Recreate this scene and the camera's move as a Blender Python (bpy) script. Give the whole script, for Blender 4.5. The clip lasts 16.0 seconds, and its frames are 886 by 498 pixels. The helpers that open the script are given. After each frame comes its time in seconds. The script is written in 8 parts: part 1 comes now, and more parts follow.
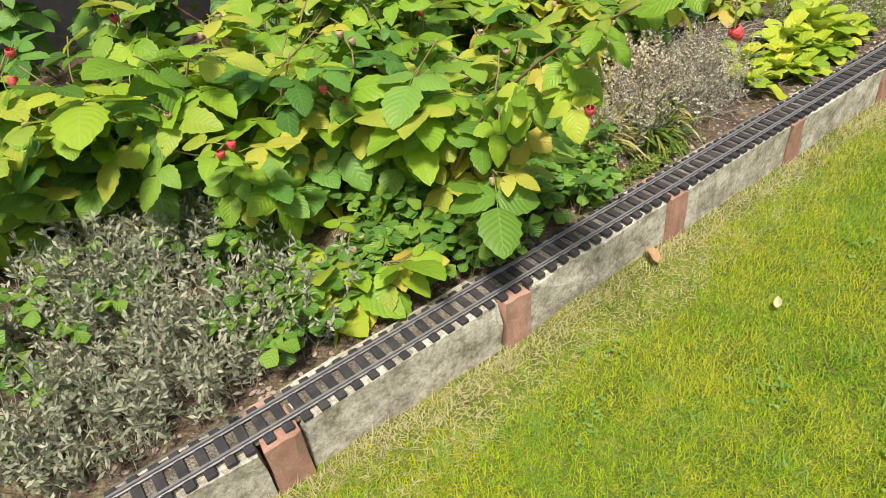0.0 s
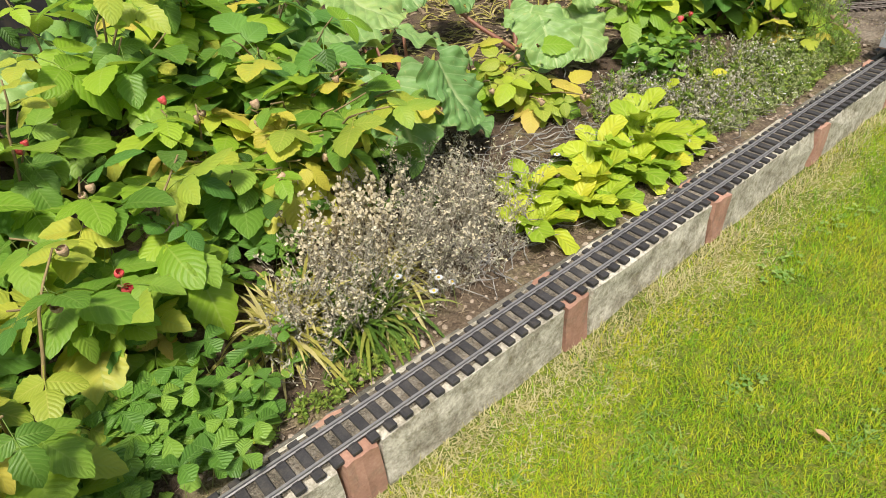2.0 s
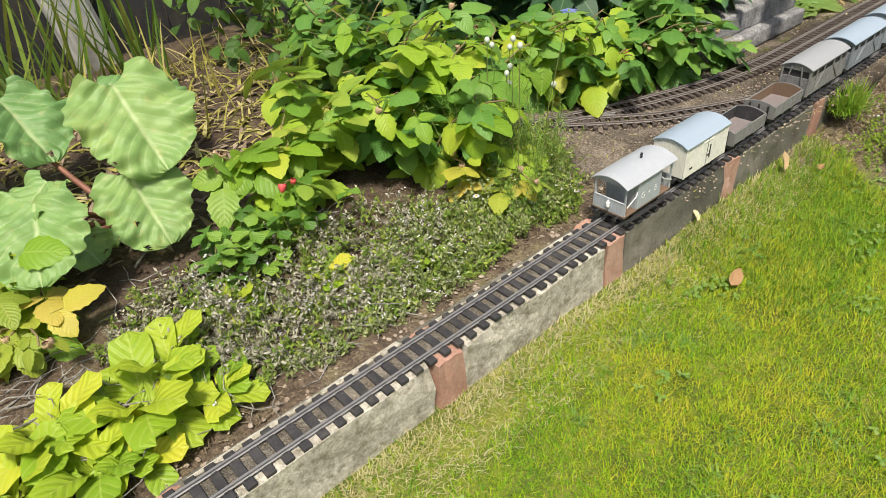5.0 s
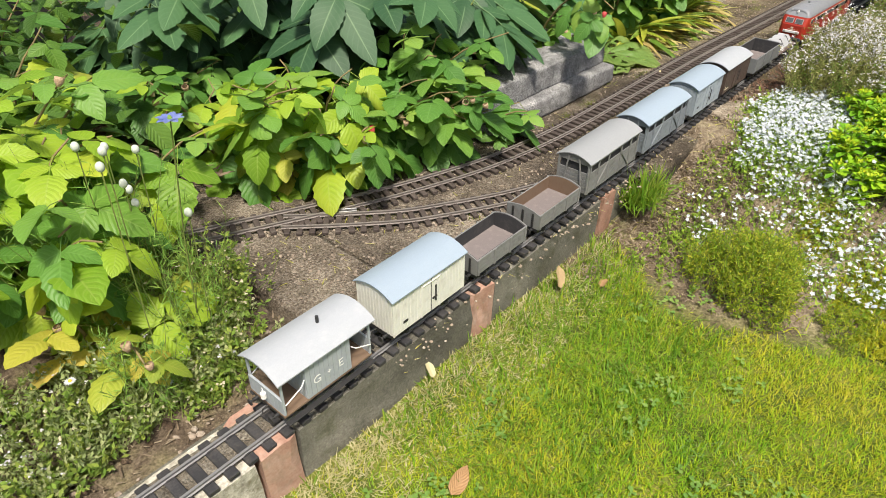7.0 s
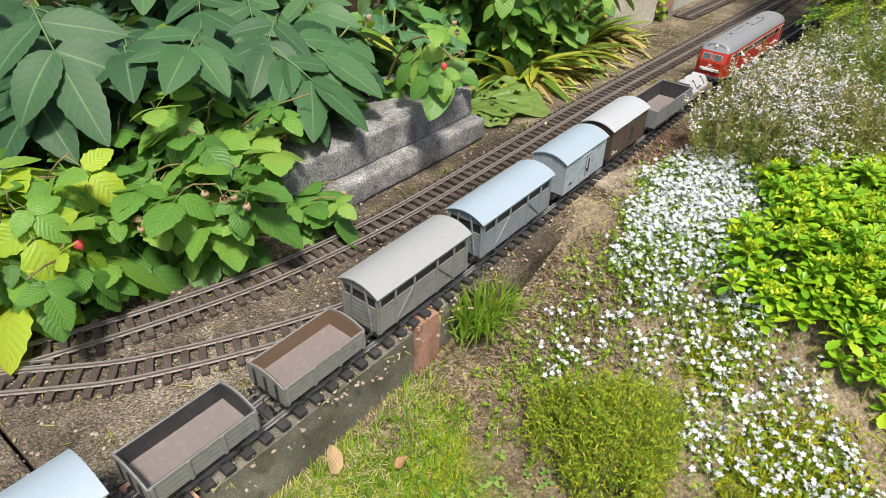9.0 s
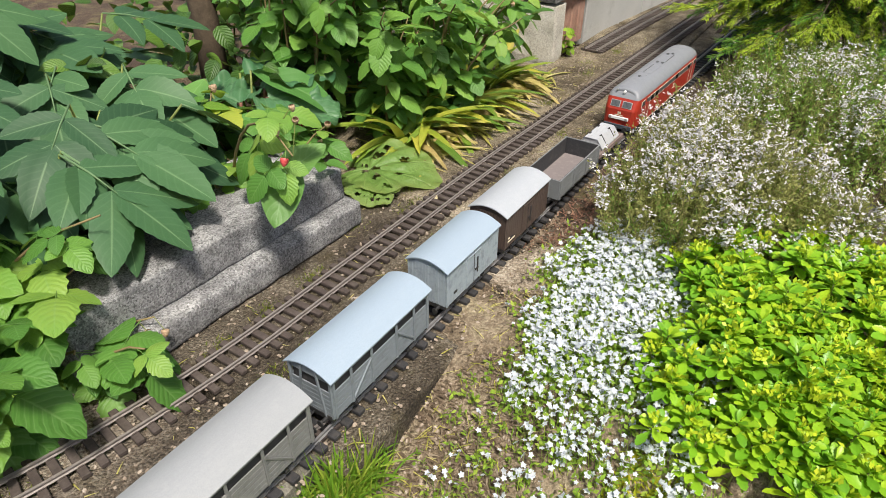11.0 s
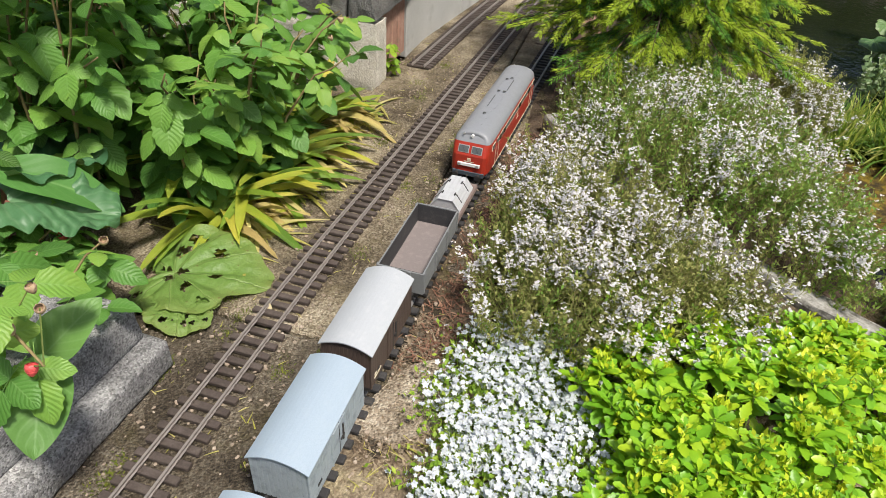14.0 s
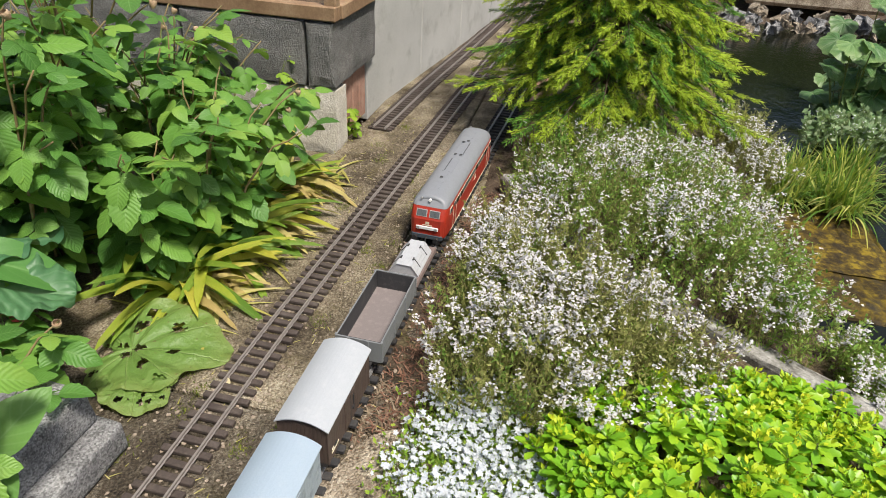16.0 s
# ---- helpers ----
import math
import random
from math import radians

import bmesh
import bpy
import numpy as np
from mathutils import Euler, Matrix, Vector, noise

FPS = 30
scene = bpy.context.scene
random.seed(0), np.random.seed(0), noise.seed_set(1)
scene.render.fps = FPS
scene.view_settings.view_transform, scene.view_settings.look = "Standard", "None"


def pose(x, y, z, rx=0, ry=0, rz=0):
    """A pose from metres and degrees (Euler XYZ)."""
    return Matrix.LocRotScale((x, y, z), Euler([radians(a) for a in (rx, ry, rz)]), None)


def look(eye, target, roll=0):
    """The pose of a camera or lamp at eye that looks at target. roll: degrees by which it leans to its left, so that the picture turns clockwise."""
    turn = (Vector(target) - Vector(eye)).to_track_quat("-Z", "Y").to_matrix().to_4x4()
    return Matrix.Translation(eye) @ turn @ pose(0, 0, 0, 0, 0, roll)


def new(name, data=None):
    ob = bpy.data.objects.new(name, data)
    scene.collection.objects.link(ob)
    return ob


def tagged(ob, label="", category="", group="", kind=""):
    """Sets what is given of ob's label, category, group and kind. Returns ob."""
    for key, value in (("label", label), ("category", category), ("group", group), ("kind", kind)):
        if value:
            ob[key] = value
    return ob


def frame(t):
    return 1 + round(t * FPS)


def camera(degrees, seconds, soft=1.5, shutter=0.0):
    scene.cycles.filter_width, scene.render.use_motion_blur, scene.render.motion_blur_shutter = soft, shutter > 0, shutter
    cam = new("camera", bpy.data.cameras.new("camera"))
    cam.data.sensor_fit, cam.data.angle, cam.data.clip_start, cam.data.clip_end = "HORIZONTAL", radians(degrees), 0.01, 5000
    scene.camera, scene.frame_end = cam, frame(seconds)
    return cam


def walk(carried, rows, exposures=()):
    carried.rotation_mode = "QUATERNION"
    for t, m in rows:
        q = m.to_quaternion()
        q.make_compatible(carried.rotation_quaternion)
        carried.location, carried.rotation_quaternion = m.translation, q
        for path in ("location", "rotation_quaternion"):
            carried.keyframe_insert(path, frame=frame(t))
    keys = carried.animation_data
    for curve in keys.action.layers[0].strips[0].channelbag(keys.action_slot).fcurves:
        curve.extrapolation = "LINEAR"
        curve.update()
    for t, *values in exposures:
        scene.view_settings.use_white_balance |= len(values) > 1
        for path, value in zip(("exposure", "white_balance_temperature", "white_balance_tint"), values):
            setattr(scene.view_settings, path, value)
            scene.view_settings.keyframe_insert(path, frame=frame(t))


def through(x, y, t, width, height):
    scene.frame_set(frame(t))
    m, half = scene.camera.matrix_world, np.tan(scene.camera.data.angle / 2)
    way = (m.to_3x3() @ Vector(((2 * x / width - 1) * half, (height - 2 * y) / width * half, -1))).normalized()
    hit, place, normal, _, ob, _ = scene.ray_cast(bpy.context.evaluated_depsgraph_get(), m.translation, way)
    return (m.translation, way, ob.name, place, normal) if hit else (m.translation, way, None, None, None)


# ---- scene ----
cam = camera(69.5, 16.0, soft=0.9)
PATH = [
    (0, (0.024, 0.027, 0.84), (0.901, 1.368, -0.356), -6.8),
    (0.5, (0.255, 0.013, 0.814), (1.127, 1.403, -0.329), -9.2),
    (1, (0.462, 0.022, 0.808), (1.326, 1.401, -0.355), -6.0),
    (1.5, (0.666, 0.093, 0.796), (1.572, 1.483, -0.32), -6.0),
    (2, (0.912, 0.183, 0.832), (1.9, 1.442, -0.369), -4.1),
    (2.5, (1.168, 0.161, 0.837), (2.023, 1.535, -0.338), -7.5),
    (3, (1.404, 0.093, 0.844), (2.286, 1.462, -0.318), -5.3),
    (3.5, (1.56, 0.119, 0.822), (2.419, 1.503, -0.338), -5.2),
    (4, (1.733, 0.116, 0.827), (2.696, 1.427, -0.336), -4.7),
    (4.5, (1.921, 0.113, 0.833), (2.941, 1.384, -0.326), -4.3),
    (5, (2.181, 0.074, 0.845), (3.195, 1.354, -0.309), -5.2),
    (7.5, (3.081, 0.177, 0.815), (4.386, 1.169, -0.332), 1.4),
    (8, (3.27, 0.187, 0.822), (4.62, 1.162, -0.285), 0.5),
    (8.5, (3.418, 0.197, 0.806), (4.734, 1.178, -0.337), -0.3),
    (9, (3.56, 0.178, 0.794), (4.838, 1.183, -0.371), 1.3),
    (9.5, (3.65, 0.163, 0.795), (4.959, 1.16, -0.341), 1.0),
    (10, (3.737, 0.173, 0.786), (5.084, 1.135, -0.336), -0.2),
    (12.5, (4.214, 0.42, 0.855), (5.708, 1.04, -0.321), 4.9),
    (13, (4.262, 0.45, 0.857), (5.813, 0.918, -0.315), 5.3),
    (13.5, (4.276, 0.471, 0.868), (5.856, 0.877, -0.29), 4.4),
    (14, (4.283, 0.476, 0.869), (5.844, 0.862, -0.32), 3.8),
    (14.5, (4.282, 0.471, 0.889), (5.849, 0.876, -0.285), 3.2),
    (15, (4.285, 0.46, 0.909), (5.891, 0.851, -0.216), 3.0),
    (15.5, (4.286, 0.454, 0.921), (5.919, 0.824, -0.172), 3.3),
    (16, (4.296, 0.444, 0.924), (5.952, 0.779, -0.146), 3.4),
]
walk(cam, [(t, look(eye, target, roll)) for t, eye, target, roll in PATH], [(0, 0.58, 6850, 8), (2.5, 0.56, 6850, 8), (4.2, 0.51, 6800, 8), (7.5, 0.61, 6850, 8), (9, 0.57, 6720, 8), (13, 0.52, 6660, 8), (16, 0.49, 6660, 8)])

# ---- light ----
SUN_ELEVATION, SUN_TURN = radians(63), radians(220)
world = bpy.data.worlds.new("overcast_sky")
scene.world = world
world.use_nodes = True
wn = world.node_tree.nodes
sky = wn.new("ShaderNodeTexSky")
sky.sky_type, sky.sun_disc = "NISHITA", False
sky.sun_elevation, sky.sun_rotation = SUN_ELEVATION, SUN_TURN
sky.air_density, sky.dust_density, sky.ozone_density = 1.0, 4.0, 1.0
wn["Background"].inputs["Strength"].default_value = 0.086
world.node_tree.links.new(sky.outputs[0], wn["Background"].inputs["Color"])
sun = new("sun", bpy.data.lights.new("sun", "SUN"))
sun.data.energy, sun.data.angle, sun.data.color = 3.65, radians(9), (1.0, 0.95, 0.87)
sun.matrix_world = look((0, 0, 0), (-math.cos(SUN_ELEVATION) * math.sin(SUN_TURN), -math.cos(SUN_ELEVATION) * math.cos(SUN_TURN), -math.sin(SUN_ELEVATION)))


# ---- materials ----
def ramp_colors(nt, stops):
    r = nt.nodes.new("ShaderNodeValToRGB")
    el = r.color_ramp.elements
    while len(el) < len(stops):
        el.new(0.5)
    for e, (p, c) in zip(el, stops):
        e.position, e.color = p, (*c, 1)
    return r


def base_material(name):
    m = bpy.data.materials.new(name)
    m.use_nodes = True
    nt = m.node_tree
    return m, nt, nt.nodes["Principled BSDF"]


def noise_node(nt, vec, scale, detail=4, rough=0.6, kind="ShaderNodeTexNoise"):
    n = nt.nodes.new(kind)
    n.inputs["Scale"].default_value = scale
    if kind == "ShaderNodeTexNoise":
        n.inputs["Detail"].default_value, n.inputs["Roughness"].default_value = detail, rough
    nt.links.new(vec, n.inputs["Vector"])
    return n


def mixed(nt, fac, a, b, mode="MIX"):
    m = nt.nodes.new("ShaderNodeMix")
    m.data_type, m.blend_type = "RGBA", mode
    for sock, val in ((m.inputs[0], fac), (m.inputs[6], a), (m.inputs[7], b)):
        if hasattr(val, "is_linked"):
            nt.links.new(val, sock)
        elif isinstance(val, tuple):
            sock.default_value = (*val, 1)
        else:
            sock.default_value = val
    return m.outputs[2]


def math_node(nt, op, a, b=0.0, c=0.0, clamp=False):
    m = nt.nodes.new("ShaderNodeMath")
    m.operation, m.use_clamp = op, clamp
    for sock, val in zip(m.inputs, (a, b, c)):
        if hasattr(val, "is_linked"):
            nt.links.new(val, sock)
        else:
            sock.default_value = val
    return m.outputs[0]


def bumped(nt, bsdf, height, strength=0.4, distance=0.002):
    b = nt.nodes.new("ShaderNodeBump")
    b.inputs["Strength"].default_value, b.inputs["Distance"].default_value = strength, distance
    nt.links.new(height, b.inputs["Height"])
    nt.links.new(b.outputs[0], bsdf.inputs["Normal"])


def surface(name, stops, fine=120.0, coarse=9.0, rough=0.8, metal=0.0, bump=0.4, relief=0.002, stain=(0.1, 0.08, 0.05), stain_amount=0.35, vary=0.0, spec=0.4, speckle=0.0, speckle_scale=150.0, world_space=True, neutral=False):
    """A rough procedural surface: colour ramp over mixed noise, stains, speckles and relief."""
    m, nt, bsdf = base_material(name)
    if world_space:
        vec = nt.nodes.new("ShaderNodeNewGeometry").outputs["Position"]
    else:
        vec = nt.nodes.new("ShaderNodeTexCoord").outputs["Object"]
    a, b = noise_node(nt, vec, coarse), noise_node(nt, vec, fine, 6, 0.7)
    f = math_node(nt, "ADD", math_node(nt, "MULTIPLY", a.outputs[0], 0.55), math_node(nt, "MULTIPLY", b.outputs[0], 0.45))
    if vary:
        r = nt.nodes.new("ShaderNodeObjectInfo").outputs["Random"]
        f = math_node(nt, "ADD", f, math_node(nt, "MULTIPLY", math_node(nt, "SUBTRACT", r, 0.5), vary))
    col = ramp_colors(nt, stops)
    nt.links.new(f, col.inputs[0])
    out = col.outputs[0]
    s = noise_node(nt, vec, coarse * 2.3, 5, 0.65)
    sm = ramp_colors(nt, [(0.52, (0, 0, 0)), (0.7, (1, 1, 1))])
    nt.links.new(s.outputs[0], sm.inputs[0])
    out = mixed(nt, math_node(nt, "MULTIPLY", sm.outputs[0], stain_amount), out, stain)
    h = b.outputs[0]
    if speckle:
        v = noise_node(nt, vec, speckle_scale, kind="ShaderNodeTexVoronoi")
        vr = ramp_colors(nt, [(0.0, (0.12, 0.12, 0.125)), (0.3, (0.45, 0.45, 0.46)), (0.6, (0.95, 0.95, 0.97)), (1.0, (0.3, 0.3, 0.31))] if neutral else [(0.0, (0.25, 0.2, 0.16)), (0.35, (0.6, 0.52, 0.42)), (0.7, (0.9, 0.85, 0.76)), (1.0, (0.45, 0.4, 0.36))])
        nt.links.new(v.outputs["Color"], vr.inputs[0])
        out = mixed(nt, speckle, out, vr.outputs[0], "OVERLAY")
        h = math_node(nt, "SUBTRACT", h, math_node(nt, "MULTIPLY", v.outputs["Distance"], 0.8))
    nt.links.new(out, bsdf.inputs["Base Color"])
    rr = math_node(nt, "ADD", math_node(nt, "MULTIPLY", b.outputs[0], 0.25), rough - 0.12, clamp=True)
    nt.links.new(rr, bsdf.inputs["Roughness"])
    bsdf.inputs["Metallic"].default_value = metal
    bsdf.inputs["Specular IOR Level"].default_value = spec
    bumped(nt, bsdf, h, bump, relief)
    return m


def leaf_material(name, stops, vein=(0.3, 0.42, 0.12), veins=8.0, slant=5.0, vein_amount=0.45, rough=0.45, through=0.3, island=False, blotch=(0.35, 0.25, 0.06), blotch_amount=0.0, bump=0.5, single=0.75, patch=14.0, sides=0.5, thin=6.0):
    """Leaf: colour by leaf at random, side veins and midrib from the leaf's own map, light passing through."""
    m, nt, bsdf = base_material(name)
    if island:
        rnd = nt.nodes.new("ShaderNodeNewGeometry").outputs["Random Per Island"]
    else:
        rnd = nt.nodes.new("ShaderNodeObjectInfo").outputs["Random"]
    pos = nt.nodes.new("ShaderNodeNewGeometry").outputs["Position"]
    n = noise_node(nt, pos, patch, 4, 0.65)
    fac = math_node(nt, "ADD", math_node(nt, "MULTIPLY", rnd, single), math_node(nt, "MULTIPLY", n.outputs[0], 1.9 * (0.93 - single)))
    fac = math_node(nt, "SUBTRACT", fac, 0.05 + 0.75 * max(0.0, 0.75 - single))
    col = ramp_colors(nt, stops)
    nt.links.new(fac, col.inputs[0])
    out = col.outputs[0]
    uv = nt.nodes.new("ShaderNodeUVMap")
    sep = nt.nodes.new("ShaderNodeSeparateXYZ")
    nt.links.new(uv.outputs[0], sep.inputs[0])
    au = math_node(nt, "ABSOLUTE", math_node(nt, "SUBTRACT", sep.outputs[0], 0.5))
    ph = math_node(nt, "SUBTRACT", math_node(nt, "MULTIPLY", sep.outputs[1], veins), math_node(nt, "MULTIPLY", au, slant))
    tri = math_node(nt, "PINGPONG", ph, 0.5)
    side = math_node(nt, "SUBTRACT", 1.0, math_node(nt, "MULTIPLY", tri, thin), clamp=True)
    rib = math_node(nt, "SUBTRACT", 1.0, math_node(nt, "MULTIPLY", au, 28.0), clamp=True)
    lines = math_node(nt, "MAXIMUM", math_node(nt, "MULTIPLY", side, sides), rib)
    out = mixed(nt, math_node(nt, "MULTIPLY", lines, vein_amount), out, vein)
    fine = noise_node(nt, pos, 260.0, 4, 0.7)
    out = mixed(nt, 0.35, out, mixed(nt, fine.outputs[0], (0.25, 0.25, 0.25), (0.8, 0.8, 0.8)), "SOFT_LIGHT")
    if blotch_amount:
        bn = noise_node(nt, pos, 45.0, 3)
        br = ramp_colors(nt, [(0.6, (0, 0, 0)), (0.68, (1, 1, 1))])
        nt.links.new(bn.outputs[0], br.inputs[0])
        out = mixed(nt, math_node(nt, "MULTIPLY", br.outputs[0], blotch_amount), out, blotch)
    nt.links.new(out, bsdf.inputs["Base Color"])
    bsdf.inputs["Roughness"].default_value = rough
    bsdf.inputs["Specular IOR Level"].default_value = 0.35
    hgt = math_node(nt, "ADD", math_node(nt, "MULTIPLY", tri, 1.7), math_node(nt, "MULTIPLY", fine.outputs[0], 0.5))
    bumped(nt, bsdf, hgt, bump, 0.003)
    tr = nt.nodes.new("ShaderNodeBsdfTranslucent")
    nt.links.new(mixed(nt, 0.35, out, (0.5, 0.62, 0.08)), tr.inputs[0])
    mx = nt.nodes.new("ShaderNodeMixShader")
    mx.inputs[0].default_value = through
    nt.links.new(bsdf.outputs[0], mx.inputs[1])
    nt.links.new(tr.outputs[0], mx.inputs[2])
    nt.links.new(mx.outputs[0], nt.nodes["Material Output"].inputs[0])
    return m


def paint(name, colour, rough=0.45, metal=0.0, wear=(0.2, 0.18, 0.16), wear_amount=0.25, scale=60.0, bump=0.1, spec=0.5):
    """Painted model: faint dust, streaks and worn patches in the object's own space."""
    m, nt, bsdf = base_material(name)
    vec = nt.nodes.new("ShaderNodeTexCoord").outputs["Object"]
    a, b = noise_node(nt, vec, scale, 5, 0.65), noise_node(nt, vec, scale * 9, 4, 0.7)
    r = ramp_colors(nt, [(0.5, (0, 0, 0)), (0.75, (1, 1, 1))])
    nt.links.new(a.outputs[0], r.inputs[0])
    light = tuple(min(1, c * 1.18 + 0.01) for c in colour)
    dark = tuple(c * 0.82 for c in colour)
    out = mixed(nt, b.outputs[0], dark, light)
    out = mixed(nt, math_node(nt, "MULTIPLY", r.outputs[0], wear_amount), out, wear)
    nt.links.new(out, bsdf.inputs["Base Color"])
    nt.links.new(math_node(nt, "ADD", math_node(nt, "MULTIPLY", a.outputs[0], 0.3), rough - 0.15, clamp=True), bsdf.inputs["Roughness"])
    bsdf.inputs["Metallic"].default_value = metal
    bsdf.inputs["Specular IOR Level"].default_value = spec
    bumped(nt, bsdf, b.outputs[0], bump, 0.0008)
    return m


def ground_material():
    """Dark crumbly soil, and mossy turf where the mesh marks the lawn."""
    m, nt, bsdf = base_material("ground_cover")
    pos = nt.nodes.new("ShaderNodeNewGeometry").outputs["Position"]
    a, b, v = noise_node(nt, pos, 12.0), noise_node(nt, pos, 190.0, 6, 0.7), noise_node(nt, pos, 130.0, kind="ShaderNodeTexVoronoi")
    f = math_node(nt, "ADD", math_node(nt, "MULTIPLY", a.outputs[0], 0.5), math_node(nt, "MULTIPLY", b.outputs[0], 0.5))
    soil = ramp_colors(nt, [(0.3, (0.03, 0.02, 0.014)), (0.5, (0.08, 0.056, 0.04)), (0.68, (0.18, 0.14, 0.1))])
    turf = ramp_colors(nt, [(0.32, (0.045, 0.08, 0.008)), (0.5, (0.14, 0.18, 0.016)), (0.7, (0.34, 0.3, 0.07))])
    nt.links.new(f, soil.inputs[0])
    nt.links.new(f, turf.inputs[0])
    vr = ramp_colors(nt, [(0.0, (0.3, 0.24, 0.2)), (0.5, (0.55, 0.5, 0.42)), (1.0, (0.8, 0.76, 0.7))])
    nt.links.new(v.outputs["Color"], vr.inputs[0])
    s = mixed(nt, 0.5, soil.outputs[0], vr.outputs[0], "OVERLAY")
    at = nt.nodes.new("ShaderNodeAttribute")
    at.attribute_name = "turf"
    k = math_node(nt, "ADD", at.outputs["Fac"], math_node(nt, "MULTIPLY", math_node(nt, "SUBTRACT", a.outputs[0], 0.5), 1.2), clamp=True)
    dry = ramp_colors(nt, [(0.34, (0.08, 0.06, 0.04)), (0.46, (0.2, 0.16, 0.115)), (0.55, (0.33, 0.28, 0.21)), (0.66, (0.54, 0.48, 0.38))])
    nt.links.new(f, dry.inputs[0])
    ad = nt.nodes.new("ShaderNodeAttribute")
    ad.attribute_name = "dry"
    kd = math_node(nt, "ADD", ad.outputs["Fac"], math_node(nt, "MULTIPLY", math_node(nt, "SUBTRACT", b.outputs[0], 0.5), 0.6), clamp=True)
    s = mixed(nt, math_node(nt, "MULTIPLY", kd, ad.outputs["Fac"]), s, mixed(nt, 0.5, dry.outputs[0], vr.outputs[0], "OVERLAY"))
    nt.links.new(mixed(nt, k, s, turf.outputs[0]), bsdf.inputs["Base Color"])
    bsdf.inputs["Roughness"].default_value = 0.95
    bumped(nt, bsdf, math_node(nt, "SUBTRACT", b.outputs[0], math_node(nt, "MULTIPLY", v.outputs["Distance"], 0.8)), 0.9, 0.006)
    return m


GROUND = ground_material()
SOIL = surface("soil", [(0.3, (0.035, 0.024, 0.017)), (0.5, (0.085, 0.06, 0.042)), (0.68, (0.17, 0.13, 0.095))], 190, 12, 0.95, bump=0.9, relief=0.006, stain=(0.05, 0.05, 0.02), speckle=0.5, speckle_scale=130)
CONCRETE = surface("old_concrete", [(0.34, (0.15, 0.138, 0.11)), (0.44, (0.29, 0.278, 0.24)), (0.54, (0.44, 0.428, 0.385)), (0.66, (0.64, 0.63, 0.59))], 110, 22, 0.92, bump=0.45, relief=0.002, stain=(0.14, 0.13, 0.075), stain_amount=0.8, speckle=0.3, speckle_scale=300)
CONCRETE_DAMP = surface("damp_dark_concrete", [(0.34, (0.06, 0.058, 0.05)), (0.46, (0.115, 0.112, 0.098)), (0.56, (0.18, 0.175, 0.155)), (0.7, (0.3, 0.29, 0.26))], 240, 6, 0.85, bump=0.7, relief=0.0022, stain=(0.06, 0.062, 0.03), stain_amount=0.75, speckle=0.3, speckle_scale=420)
BALLAST = surface("grey_track_dirt", [(0.34, (0.05, 0.046, 0.04)), (0.46, (0.11, 0.103, 0.09)), (0.56, (0.19, 0.18, 0.16)), (0.7, (0.36, 0.34, 0.3))], 230, 12, 0.95, bump=0.9, relief=0.004, stain=(0.1, 0.07, 0.045), stain_amount=0.5, speckle=0.6, speckle_scale=300)
BRICK = surface("terracotta_brick", [(0.3, (0.25, 0.135, 0.095)), (0.5, (0.39, 0.22, 0.165)), (0.72, (0.52, 0.36, 0.29))], 160, 18, 0.9, bump=0.4, relief=0.002, stain=(0.2, 0.165, 0.12), stain_amount=0.45, vary=0.15)
SLAB = surface("pebbly_slab", [(0.38, (0.022, 0.018, 0.014)), (0.46, (0.062, 0.052, 0.041)), (0.54, (0.13, 0.116, 0.097)), (0.66, (0.34, 0.32, 0.28))], 190, 5, 0.92, bump=1.0, relief=0.008, stain=(0.06, 0.052, 0.02), stain_amount=0.7, speckle=0.8, speckle_scale=260)
SLAB_PALE = surface("dry_gritty_slab", [(0.38, (0.042, 0.034, 0.025)), (0.46, (0.125, 0.108, 0.082)), (0.54, (0.235, 0.212, 0.168)), (0.66, (0.48, 0.45, 0.39))], 190, 5, 0.92, bump=1.0, relief=0.007, stain=(0.1, 0.085, 0.038), stain_amount=0.7, speckle=0.8, speckle_scale=260)
SLAB_GREY = surface("worn_grey_slab", [(0.38, (0.04, 0.034, 0.029)), (0.46, (0.12, 0.104, 0.09)), (0.54, (0.225, 0.203, 0.18)), (0.66, (0.45, 0.42, 0.38))], 190, 5, 0.92, bump=1.0, relief=0.008, stain=(0.08, 0.07, 0.045), stain_amount=0.6, speckle=0.8, speckle_scale=260)
MORTAR = surface("pale_mortar", [(0.36, (0.1, 0.085, 0.068)), (0.46, (0.25, 0.22, 0.185)), (0.55, (0.36, 0.33, 0.29)), (0.7, (0.5, 0.47, 0.42))], 150, 14, 0.92, bump=1.0, relief=0.006, stain=(0.2, 0.17, 0.13), speckle=0.7, speckle_scale=230)
STONE = surface("grey_stone", [(0.36, (0.108, 0.107, 0.108)), (0.46, (0.17, 0.168, 0.168)), (0.54, (0.242, 0.239, 0.236)), (0.66, (0.385, 0.38, 0.372))], 330, 16, 0.92, bump=0.8, relief=0.003, stain=(0.1, 0.1, 0.09), stain_amount=0.5, speckle=0.85, speckle_scale=330, neutral=True)
BLOCK_LIGHT = surface("light_concrete_block", [(0.3, (0.36, 0.35, 0.32)), (0.5, (0.52, 0.51, 0.48)), (0.7, (0.64, 0.63, 0.6))], 200, 8, 0.92, bump=0.8, relief=0.004, stain=(0.3, 0.28, 0.23), stain_amount=0.5, speckle=0.4, speckle_scale=260)
